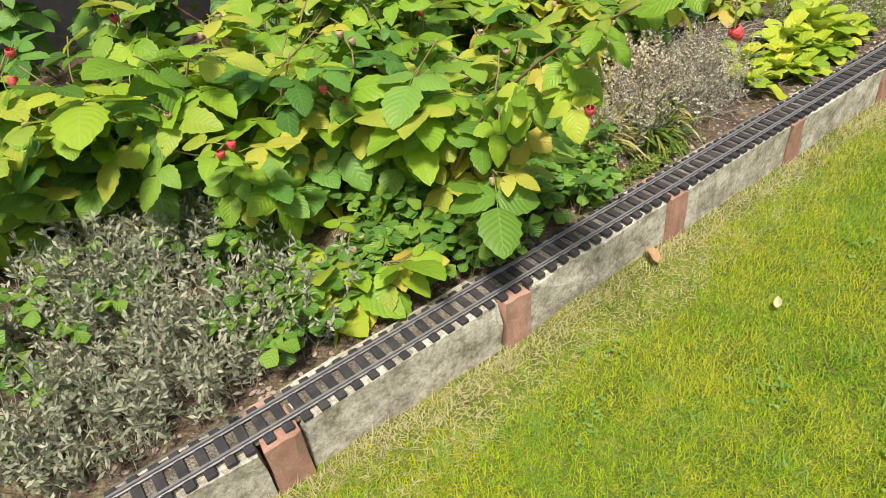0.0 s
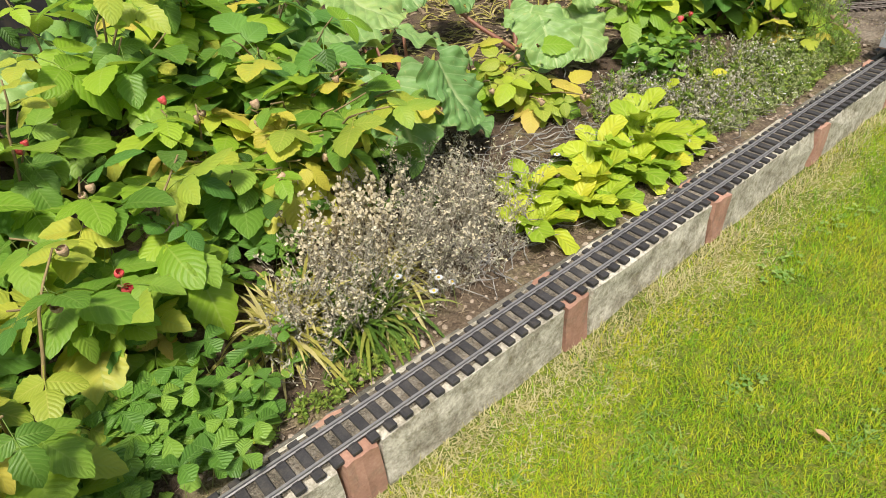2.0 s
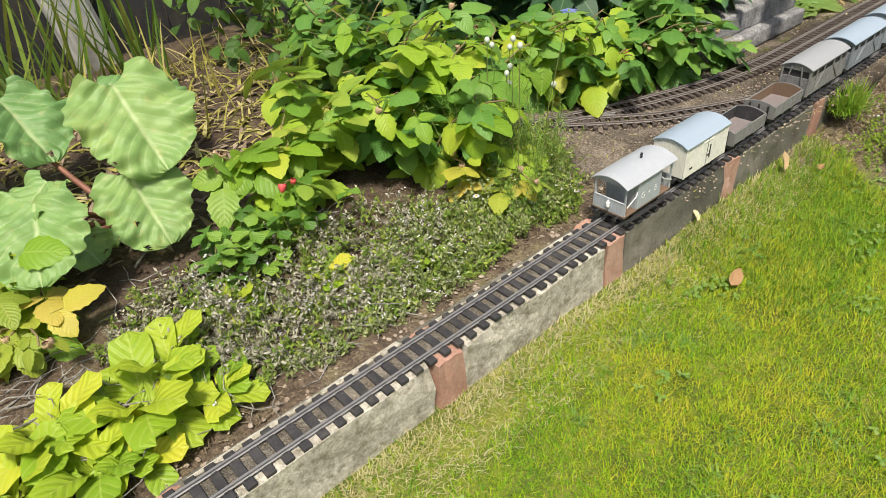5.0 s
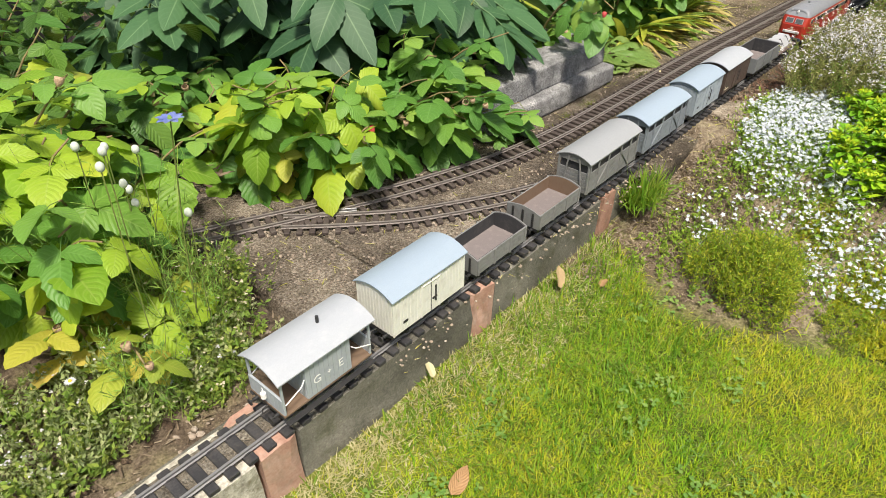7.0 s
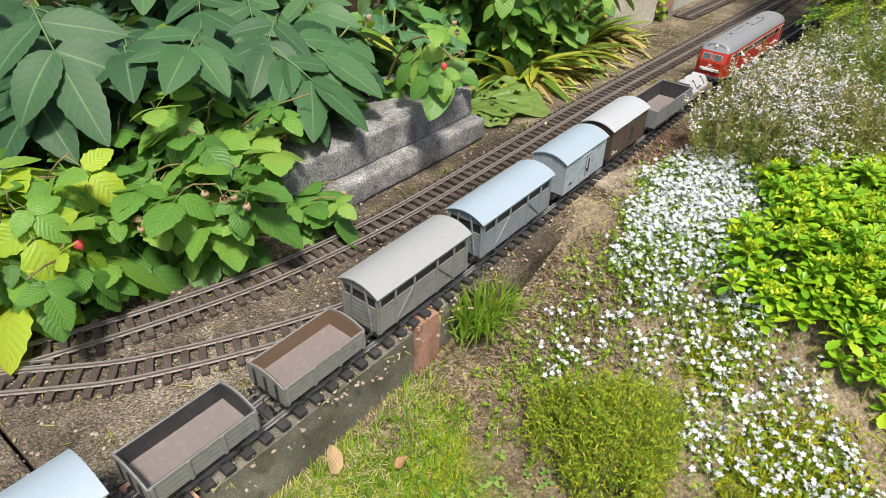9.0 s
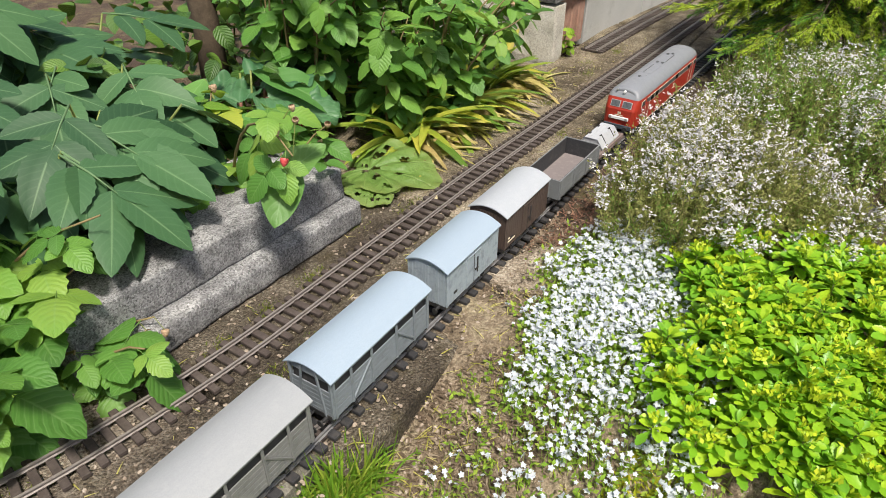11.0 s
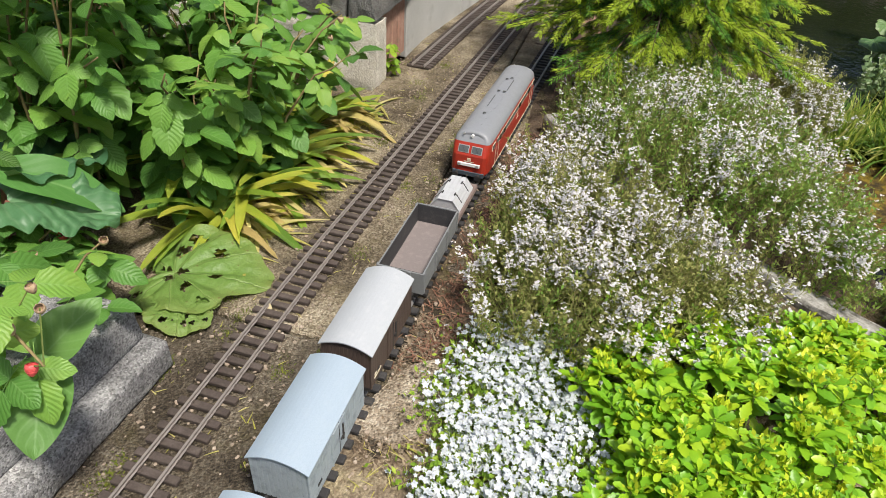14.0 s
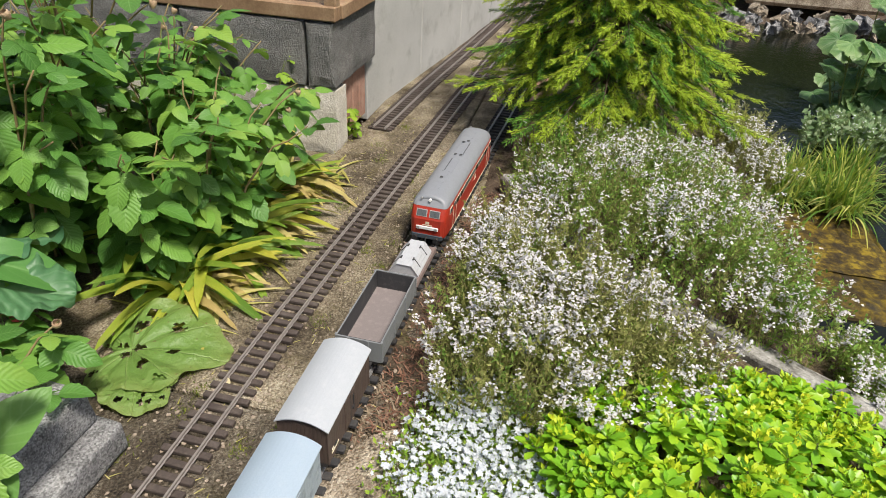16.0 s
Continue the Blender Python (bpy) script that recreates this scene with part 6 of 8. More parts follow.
    raspberry_bush(x, y, h, n, 900 + i, sets, LAB[lab], berries=1 if lab == 0 else 0, dry=2 if lab != 1 else 1, per=9 if h > 0.25 else 6, spread=0.2 if h > 0.25 else 0.12, lean=(0, 0.04 if 4.6 < x < 5.1 else -0.08 if y > 1.2 else -0.03), size=1.4 if 1.3 < x < 1.8 else 1.12 if 3.6 < x < 4.4 else 1.2 if x < 1.4 else 0.85 if 4.6 < x < 5.1 else 0.9 if x > 5.1 else 1.1)

# ---- overhanging raspberry cane ----
t = thing("raspberry_cane", (0.70, 1.02, 0.03), "raspberry cane arching over the rails with ripe berries", "raspberry bush", "raspberry bushes")
r = np.random.RandomState(990)
q = np.linspace(0, 1, 9)
arch_pts = np.c_[0.02 * np.sin(3 * q) - 0.01 * q, -0.60 * q**1.6, 0.03 + 0.68 * q - 0.10 * q**3]
part("cane", Geo().tube(arch_pts, list(np.linspace(0.0045, 0.0016, 9)), 6), CANE, t, smooth=True)
side_pts = np.c_[np.linspace(0, 0.005, 6), -0.19 - 0.21 * np.linspace(0, 1, 6), 0.36 + 0.09 * np.linspace(0, 1, 6) - 0.03 * np.linspace(0, 1, 6) ** 2]
part("side_shoot", Geo().tube(side_pts, list(np.linspace(0.0026, 0.0012, 6)), 5), STEM, t, smooth=True)
for k in range(22):
    f = 0.35 + 0.65 * (k / 21) ** 0.8
    p = np.array([np.interp(f, q, arch_pts[:, i]) for i in range(3)])
    ms = (RASP_SET, LIME_SET, LIME_SET, YELLOW_SET)[r.randint(4)] if f < 0.85 else (LIME_SET, YELLOW_SET)[k % 2]
    part("leaf", ms[r.randint(len(ms))], None, t, m=aim(p, -90 + r.normal(0, 75), r.uniform(-60, 5), r.uniform(-20, 20), r.uniform(0.6, 0.9) * (1.0 if f < 0.7 else 0.68)))
for k in range(9):
    p = side_pts[min(5, 1 + k // 2)] + r.normal(0, 0.006, 3)
    ms = (LIME_SET, RASP_SET)[k % 2]
    part("leaf", ms[k % 4], None, t, m=aim(p, -90 + r.normal(0, 80), r.uniform(-70, -10), r.uniform(-20, 20), r.uniform(0.45, 0.7)))
for k, (at, tip) in enumerate((((-0.014, -0.412, 0.397), side_pts[5]), ((-0.014, -0.613, 0.552), arch_pts[8]), ((0.004, -0.600, 0.572), arch_pts[8]), ((-0.02, -0.585, 0.585), arch_pts[8]), ((0.016, -0.57, 0.59), arch_pts[7]), ((-0.03, -0.55, 0.60), arch_pts[7]))):
    ripe = k < 2
    part("berry" if ripe else "withered_berry", BERRY_ME if ripe else DRY_ME, None, t, m=pose(*at, r.uniform(-25, 25), r.uniform(-25, 25), 0) @ Matrix.Scale(0.9 if ripe else 0.5, 4))
    part("berry_stalk", Geo().tube([tip, (np.array(tip) + np.array(at)) / 2 + np.array((0, 0, 0.006)), at], 0.0009, 4), STEM, t)

# ---- raspberry cane hanging over the coping stone ----
t = thing("raspberry_cane", (4.76, 1.37, 0.0), "raspberry cane with dull green leaves hanging over the coping stone", "raspberry bush", "raspberry bushes")
r = np.random.RandomState(995)
q = np.linspace(0, 1, 9)
arch_pts = np.c_[-0.12 * q**1.5, -0.36 * q**1.4, 0.62 * q - 0.30 * q**3]
part("cane", Geo().tube(arch_pts, list(np.linspace(0.0045, 0.0016, 9)), 6), CANE, t, smooth=True)
DULL_LEAF = [simple_leaf("leaf", 140 + k, DULLGREEN, 0.13, 0.078, "elder", 17, 5, droop=0.1, cup=0.25, wave=0.04) for k in range(2)]
for at, tip, s, roll, me in (
    ((4.694, 1.084, 0.262), (4.604, 1.042, 0.192), 1.0, -15, DULL_LEAF[0]), ((4.715, 1.135, 0.205), (4.800, 1.100, 0.258), 0.85, 25, DULL_LEAF[1]), ((4.68, 1.07, 0.30), (4.62, 1.02, 0.23), 0.75, 10, GREEN_SET[0]),
    ((4.66, 1.06, 0.30), (4.58, 1.10, 0.22), 0.8, -20, GREEN_SET[1]), ((4.70, 1.13, 0.36), (4.76, 1.06, 0.33), 0.75, 15, GREEN_SET[2]), ((4.68, 1.10, 0.38), (4.60, 1.02, 0.36), 0.7, -10, GREEN_SET[0]),
    ((4.70, 1.14, 0.33), (4.64, 1.12, 0.26), 0.9, 20, GREEN_SET[3]), ((4.73, 1.20, 0.34), (4.82, 1.16, 0.30), 0.8, 10, GREEN_SET[4]), ((4.72, 1.17, 0.30), (4.66, 1.20, 0.22), 0.9, -15, GREEN_SET[5])):
    at, d = np.array(at), np.array(tip) - np.array(at)
    part("leaf", me, None, t, m=aim(at - np.array((4.76, 1.37, 0.0)), math.degrees(math.atan2(d[1], d[0])), math.degrees(math.atan2(d[2], math.hypot(d[0], d[1]))), roll, s))
for k, at in enumerate(((4.647, 1.04, 0.303), (4.676, 1.03, 0.37), (4.69, 1.05, 0.385), (4.655, 1.06, 0.35))):
    at = np.array(at) - np.array((4.76, 1.37, 0.0))
    part("berry" if k == 0 else "withered_berry", BERRY_ME if k == 0 else DRY_ME, None, t, m=pose(*at, r.uniform(-25, 25), r.uniform(-25, 25), 0) @ Matrix.Scale(0.85 if k == 0 else 0.7, 4))
    part("berry_stalk", Geo().tube([arch_pts[8 - k // 2], at], 0.0009, 4), STEM, t)

# ---- tall dark shrub with leaves of many leaflets ----
def pinnate_leaf(k):
    r = np.random.RandomState(700 + k)
    g = Geo()
    for a, y0, l in ((0, 0.09, 0.125), (48, 0.08, 0.115), (-48, 0.08, 0.115), (60, 0.03, 0.10), (-60, 0.03, 0.10)):
        P, uv = blade_points(l * r.uniform(0.92, 1.1), l * r.uniform(0.48, 0.56), 17, 5, "elder", 8, 0.14, 0.0, r.uniform(0.05, 0.3), r.uniform(0.15, 0.4), 9, arch=r.uniform(0.1, 0.3))
        put(g, P, uv, pose(0, y0, 0, r.uniform(-10, 4), r.uniform(-10, 10), a))
    g.tube([(0, 0, 0), (0, 0.045, 0.004), (0, 0.095, 0)], [0.0019, 0.0016, 0.0011], 5)
    return g.mesh("leaf", ELDER, True)


PINNATE = [pinnate_leaf(k) for k in range(4)]
for i, (x, y, h) in enumerate(((4.20, 1.72, 0.48), (4.48, 1.58, 0.40), (4.34, 1.66, 0.42), (4.62, 1.62, 0.40), (4.05, 2.0, 0.55), (4.72, 1.85, 0.46), (4.45, 2.1, 0.6), (3.75, 2.15, 0.5))):
    r = np.random.RandomState(1200 + i)
    t = thing("dark_shrub", (x, y, -0.05), "leafy shrub with large dark green toothed compound leaves", "shrub", "dark shrubs")
    for c in range(5):
        a = r.uniform(0, math.tau)
        q = np.linspace(0, 1, 6)
        pts = np.c_[0.16 * math.cos(a) * q**1.5, (0.16 * math.sin(a) - 0.08) * q**1.5, h * q * r.uniform(0.75, 1.05)]
        part("stem", Geo().tube(pts, list(np.linspace(0.006, 0.0025, 6)), 6), STEM, t, smooth=True)
        for k in range(8):
            f = 0.25 + 0.75 * k / 7
            p = np.array([np.interp(f, q, pts[:, j]) for j in range(3)])
            part("leaf", PINNATE[r.randint(4)], None, t, m=aim(p, -90 + r.normal(0, 55), r.uniform(-52, -4), r.uniform(-18, 18), r.uniform(1.05, 1.45)))

# ---- rhubarb ----
RHU = [broad_leaf(k, RHUBARB, 0.215, 0.235, 4 if k > 2 else 2) for k in range(6)]
RHU_DARK = [broad_leaf(40 + k, RHUBARB_DARK, 0.25, 0.225) for k in range(3)]
RHU_OLD = [round_leaf(20 + k, HOLED, 0.14, 7, 0.03, 0.4, 0.02, 0.15, 24, hole_size=(0.035, 0.1)) for k in range(2)]


def rhubarb(x, y, leaves, seed, label, shapes=RHU):
    r = np.random.RandomState(seed)
    z0 = float(ground_z(x, y)) if not (x > 3.42 and y > 0.85) else 0.0
    t = thing("rhubarb_plant", (x, y, z0 - 0.004), label, "rhubarb", "rhubarb plants")
    for lx, ly, lz, az, tilt, roll, s in leaves:
        back = 0.1 * s
        p = np.array((lx - x - back * math.cos(math.radians(az)), ly - y - back * math.sin(math.radians(az)), lz - z0 - back * math.sin(math.radians(tilt))))
        mid = p * np.array((0.7, 0.7, 0.5))
        part("leaf", shapes[r.randint(len(shapes))], None, t, m=aim(p, az, tilt, roll, s))
        part("leaf_stalk", Geo().tube([(r.normal(0, 0.012), r.normal(0, 0.012), 0), mid * 0.6, mid, p], [0.009, 0.0075, 0.006, 0.004], 7), RHUSTALK, t, smooth=True)


rhubarb(1.86, 1.45, ((1.80, 1.18, 0.26, -65, -55, 5, 0.78), (1.90, 1.40, 0.29, -35, -22, -10, 0.85), (1.66, 1.24, 0.23, -110, -32, 10, 0.9), (1.96, 1.80, 0.30, -75, -22, 0, 1.1), (1.74, 1.62, 0.28, 130, 2, 10, 1.05), (2.16, 1.92, 0.30, -80, -20, 8, 1.0), (1.86, 1.26, 0.16, -40, -34, 0, 0.75), (1.62, 1.46, 0.26, 170, -10, 0, 0.9)), 31, "rhubarb clump with broad ruffled green leaves")
rhubarb(2.42, 1.62, ((2.34, 1.86, 0.27, -75, -30, -6, 0.95), (2.50, 1.44, 0.33, -85, -46, 8, 1.0), (2.22, 1.32, 0.24, -115, -28, 0, 0.78), (2.44, 1.37, 0.19, -88, -40, 6, 0.8), (2.24, 1.42, 0.27, -150, -12, 0, 0.62), (2.62, 1.78, 0.28, -70, -25, 0, 0.85), (2.30, 1.46, 0.12, -80, -6, 0, 0.6)), 32, "rhubarb clump with pale green leaves and red stalks")
rhubarb(1.0, 2.05, ((0.95, 1.85, 0.34, -90, -10, 0, 1.2), (1.2, 2.0, 0.32, 0, 0, 0, 1.1), (0.75, 2.1, 0.34, 180, 0, 0, 1.0), (0.4, 2.1, 0.36, 180, -5, 10, 1.2)), 33, "rhubarb clump with broad ruffled green leaves")
rhubarb(5.02, 1.62, ((5.06, 1.42, 0.19, -60, -12, 10, 0.75), (5.15, 1.52, 0.22, 0, -10, 5, 0.9), (4.98, 1.62, 0.2, 90, 5, 0, 0.8)), 34, "rhubarb clump with dark bluish-green leaves", RHU_DARK)
fl = thing("fallen_leaf_large", (5.13, 1.22, 0.004), "large flat green leaf full of holes lying on the slab", "leaf")
part("leaf", RHU_OLD[0], None, fl, m=aim((0.0, 0.03, 0.012), -70, 4, 3, 0.95))
part("leaf", RHU_OLD[1], None, fl, m=aim((-0.07, -0.03, 0.010), -140, 4, -4, 0.5))

# ---- primroses ----
PRIM = [simple_leaf("leaf", k, PRIMROSE, 0.122, 0.066, "oblong", 13, 5, pleat=0.014, droop=0.3, cup=0.2, pleats=6, wave=0.07) for k in range(5)]
for i, (x, y, s) in enumerate(((1.80, 0.97, 0.85), (1.92, 0.955, 0.8), (2.02, 0.985, 1.0), (2.14, 0.955, 0.95), (2.24, 1.01, 1.15), (2.34, 0.97, 0.8), (1.87, 1.05, 0.85), (2.10, 1.05, 0.95), (2.30, 1.06, 0.9), (1.97, 0.93, 0.75), (2.19, 0.93, 0.7), (2.66, 1.06, 0.55), (2.86, 0.98, 0.5), (2.46, 1.12, 0.6), (1.02, 0.92, 0.5))):
    r = np.random.RandomState(1500 + i)
    z0 = float(ground_z(x, y))
    t = thing("primrose_plant", (x, y, z0 - 0.002), "primrose rosette with crinkled yellow-green leaves", "primrose", "primroses along the track")
    for k in range(14):
        part("leaf", PRIM[r.randint(5)], None, t, m=aim((r.normal(0, 0.008), r.normal(0, 0.008), 0.004), k * 137.5 + r.uniform(-20, 20), 5 + 60 * k / 14 + r.uniform(-8, 8), r.uniform(-15, 15), s * r.uniform(0.75, 1.1)))

# ---- strap-leaved tufts ----
STRAPS = [simple_leaf("leaf", 40 + k, STRAP, 0.24, 0.037, "strap", 12, 3, droop=0.7, cup=0.5, wave=0.0) for k in range(5)]
for i, (x, y, n, s) in enumerate(((5.36, 1.30, 30, 0.95), (5.52, 1.28, 30, 1.0), (5.68, 1.27, 28, 0.95), (5.86, 1.30, 26, 0.85), (5.50, 1.45, 26, 1.1), (6.02, 1.32, 22, 0.8))):
    r = np.random.RandomState(1700 + i)
    t = thing("daylily_tuft", (x, y, -0.002), "tuft of arching strap leaves, partly yellow and withered", "daylily", "daylily tufts")
    for k in range(n):
        part("leaf", STRAPS[r.randint(5)], None, t, m=aim((r.normal(0, 0.02), r.normal(0, 0.02), 0.0), -90 + r.uniform(-115, 115), r.uniform(5, 66), r.uniform(-12, 12), s * r.uniform(0.7, 1.1)))


WITHER = leaf_material("withered_strap", [(0.0, (0.34, 0.24, 0.1)), (0.5, (0.55, 0.43, 0.17)), (0.9, (0.66, 0.58, 0.22))], (0.4, 0.32, 0.15), 0.1, 26, 0.3, through=0.2, blotch=(0.3, 0.2, 0.1), blotch_amount=0.4)
OLD_STRAPS = [simple_leaf("withered_leaf", 50 + k, WITHER, 0.2, 0.026, "strap", 12, 3, droop=0.25, cup=0.7, wave=0.03) for k in range(4)]
t = thing("daylily_litter", (5.62, 1.24, 0.0), "withered brown strap leaves fallen on the slab", "dead leaves", kind="stuff")
r = np.random.RandomState(1790)
for k in range(46):
    part("withered_leaf", OLD_STRAPS[r.randint(4)], None, t, m=aim((r.uniform(-0.32, 0.45), r.uniform(-0.02, 0.06), r.uniform(0.006, 0.03)), -90 + r.uniform(-55, 55), r.uniform(0, 16), r.uniform(-20, 20), r.uniform(0.55, 1.0)))


# ---- joined small foliage ----
def scatter_blades(name, n, place, size, material, label, category, seed, rows=4, width=0.12, up=(40, 85), bend=0.5, kind="stuff"):
    """Many narrow blades in one mesh. place(r, n) gives their feet."""
    r = np.random.RandomState(seed)
    p = place(r, n)
    n = len(p)
    L = r.uniform(*size, n)
    az, el = r.uniform(0, math.tau, n), np.radians(r.uniform(*up, n))
    d = np.c_[np.cos(az) * np.cos(el), np.sin(az) * np.cos(el), np.sin(el)]
    side = np.c_[-np.sin(az), np.cos(az), np.zeros(n)]
    V = np.zeros((n, rows, 2, 3))
    UV = np.zeros((n, rows, 2, 2))
    for k in range(rows):
        f = k / (rows - 1)
        c = p + d * (L * f)[:, None] - np.array((0, 0, 1)) * (bend * L * f * f * np.cos(el))[:, None]
        w = (L * width * 0.5 * (1 - f) ** 0.6 + 0.00025)[:, None]
        V[:, k, 0], V[:, k, 1] = c - side * w, c + side * w
        UV[:, k, 0], UV[:, k, 1] = (0.2, f), (0.8, f)
    idx = np.arange(n * rows * 2).reshape(n, rows, 2)
    F = np.stack([idx[:, :-1, 0], idx[:, :-1, 1], idx[:, 1:, 1], idx[:, 1:, 0]], -1).reshape(-1, 4)
    g = Geo()
    g.v, g.uv, g.f, g.n = [V.reshape(-1, 3)], [UV.reshape(-1, 2)], F.tolist(), n * rows * 2
    return tagged(new(name, g.mesh(name, material)), label, category, kind=kind)


def tiny_leaves(g, centres, dirs, L, W, r, flat=0.0):
    """Small diamond leaves, each two triangles, at given points and directions; flat turns their faces upward."""
    n = len(centres)
    dirs = dirs / np.linalg.norm(dirs, axis=1)[:, None]
    s = np.cross(dirs, r.normal(0, 1, (n, 3)) + np.array((0, 0, flat)))
    s /= np.linalg.norm(s, axis=1)[:, None] + 1e-9
    L = (L * r.uniform(0.7, 1.3, n))[:, None]
    V = np.stack([centres, centres + dirs * L * 0.5 - s * W / 2, centres + dirs * L, centres + dirs * L * 0.5 + s * W / 2], 1)
    i0 = g.n
    g.v.append(V.reshape(-1, 3))
    g.uv.append(np.tile([[0.5, 0], [0.1, 0.5], [0.5, 1], [0.9, 0.5]], (n, 1)))
    g.f.extend((np.arange(n * 4).reshape(n, 4) + i0).tolist())
    g.n += n * 4


def flat_petals(g, centres, size, r):
    """Small petals that lie roughly flat, each two triangles."""
    n = len(centres)
    a = r.uniform(0, math.tau, n)
    d = np.c_[np.cos(a), np.sin(a), r.normal(0, 0.35, n)]
    s = np.c_[-np.sin(a), np.cos(a), r.normal(0, 0.35, n)]
    L = (size * r.uniform(0.7, 1.25, n))[:, None]
    V = np.stack([centres, centres + d * L * 0.6 - s * L * 0.4, centres + d * L, centres + d * L * 0.6 + s * L * 0.4], 1)
    g.v.append(V.reshape(-1, 3))
    g.uv.append(np.tile([[0.5, 0], [0.1, 0.5], [0.5, 1], [0.9, 0.5]], (n, 1)))
    g.f.extend((np.arange(n * 4).reshape(n, 4) + g.n).tolist())
    g.n += n * 4


def thin_stems(g, a, b, w, r):
    """Straight three-sided stems from a to b."""
    n = len(a)
    d = b - a
    u = np.cross(d, r.normal(0, 1, (n, 3)))
    u /= np.linalg.norm(u, axis=1)[:, None] + 1e-9
    v = np.cross(d, u)
    v /= np.linalg.norm(v, axis=1)[:, None] + 1e-9
    V = np.zeros((n, 6, 3))
    for k in range(3):
        o = (u * math.cos(k * 2.094) + v * math.sin(k * 2.094)) * w
        V[:, k], V[:, 3 + k] = a + o, b + o * 0.5
    i = (np.arange(n) * 6 + g.n)[:, None]
    g.v.append(V.reshape(-1, 3))
    g.uv.append(np.full((n * 6, 2), 0.3))
    for k in range(3):
        q = (k + 1) % 3
        g.f.extend(np.hstack([i + k, i + q, i + 3 + q, i + 3 + k]).tolist())
    g.n += n * 6


def sprig_patch(name, feet, height, leaf, stem_mt, leaf_mt, label, category, seed, per=26, spread=0.7, flower=None, flower_mt=None, flower_n=0, flower_from=0.6, leaf_w=0.45, lean=(0, 0), flowering=0.75):
    """A plant of many thin upright sprigs set with tiny leaves, and flowers towards the tips."""
    r = np.random.RandomState(seed)
    n = len(feet)
    t = thing(name, (float(feet[:, 0].mean()), float(feet[:, 1].mean()), float(feet[:, 2].min())), label, category)
    o = np.array(t.matrix_world.translation)
    az = r.uniform(0, math.tau, n)
    d = np.c_[np.cos(az) * r.uniform(0, spread, n) + lean[0], np.sin(az) * r.uniform(0, spread, n) + lean[1], np.ones(n)]
    d /= np.linalg.norm(d, axis=1)[:, None]
    h = height * r.uniform(0.6, 1.1, n)
    tip = feet + d * h[:, None]
    mid = feet + d * (h * 0.5)[:, None] + r.normal(0, 0.006, (n, 3))
    g = Geo()
    thin_stems(g, feet - o, mid - o, 0.0009, r)
    thin_stems(g, mid - o, tip - o, 0.0007, r)
    part("stem_growth", g, stem_mt, t, kind="stuff")
    f = r.uniform(0.12, 1, (n, per))
    c = (feet[:, None] + (tip - feet)[:, None] * f[..., None] + r.normal(0, 0.002, (n, per, 3))).reshape(-1, 3)
    dirs = r.normal(0, 1, (n * per, 3)) + np.repeat(d, per, 0) * 0.9
    g = Geo()
    tiny_leaves(g, c - o, dirs, leaf, leaf * leaf_w, r)
    part("foliage", g, leaf_mt, t, kind="stuff")
    if flower_n:
        f = r.uniform(flower_from, 1.03, (n, flower_n))
        w = np.sin(17 * feet[:, 0] + 9 * feet[:, 1] + seed) + np.sin(21 * feet[:, 1] - 11 * feet[:, 0] + 2 * seed) + r.normal(0, 0.6, n)
        keep = w > np.quantile(w, 1 - flowering)
        c = (feet[:, None] + (tip - feet)[:, None] * f[..., None] + r.normal(0, 0.0045, (n, flower_n, 3)))[keep].reshape(-1, 3)
        g = Geo()
        for k in range(3):
            flat_petals(g, c - o, flower, r)
        part("bloom", g, flower_mt, t, "tiny pale flowers", kind="stuff")
    return t


def blob_feet(seed, n, cx, cy, rx, ry, z=None, dome=0.0, turn=0.0):
    r = np.random.RandomState(seed)
    a, q = r.uniform(0, math.tau, n), np.sqrt(r.rand(n))
    wob = 1 + 0.18 * np.sin(3 * a + seed) + 0.1 * np.sin(7 * a + 2 * seed)
    u, v = rx * q * np.cos(a) * wob, ry * q * np.sin(a) * wob
    x, y = cx + u * math.cos(turn) - v * math.sin(turn), cy + u * math.sin(turn) + v * math.cos(turn)
    zz = ground_z(x, y) if z is None else np.full(n, z)
    return np.c_[x, y, zz + dome * (1 - q**2)]


SIL = "brittle grey-silver dead sprigs of a low shrub"
for i, (cx, cy, rx, ry, n, h) in enumerate(((0.06, 0.99, 0.28, 0.13, 420, 0.13), (-0.45, 0.98, 0.30, 0.14, 260, 0.13), (0.06, 1.26, 0.22, 0.12, 300, 0.13), (1.42, 1.02, 0.17, 0.10, 330, 0.13), (1.55, 1.20, 0.16, 0.1, 200, 0.12), (1.25, 0.98, 0.10, 0.07, 110, 0.1), (1.62, 1.0, 0.15, 0.09, 240, 0.12), (1.70, 1.13, 0.12, 0.08, 130, 0.1))):
    sprig_patch("silvery_shrub", blob_feet(40 + i, int(n * (1.1 if i < 3 else 0.68)), cx, cy, rx, ry), h * (1.2 if i < 3 else 1.35), 0.017 if i < 3 else 0.0095, DRYSTEM, SILVER_GREEN if i < 3 else SILVER, SIL, "dried shrub", 60 + i, 20 if i < 3 else 26, 1.0, 0.005, SEEDHEAD, 0 if i < 3 else 2, 0.85, 0.36)
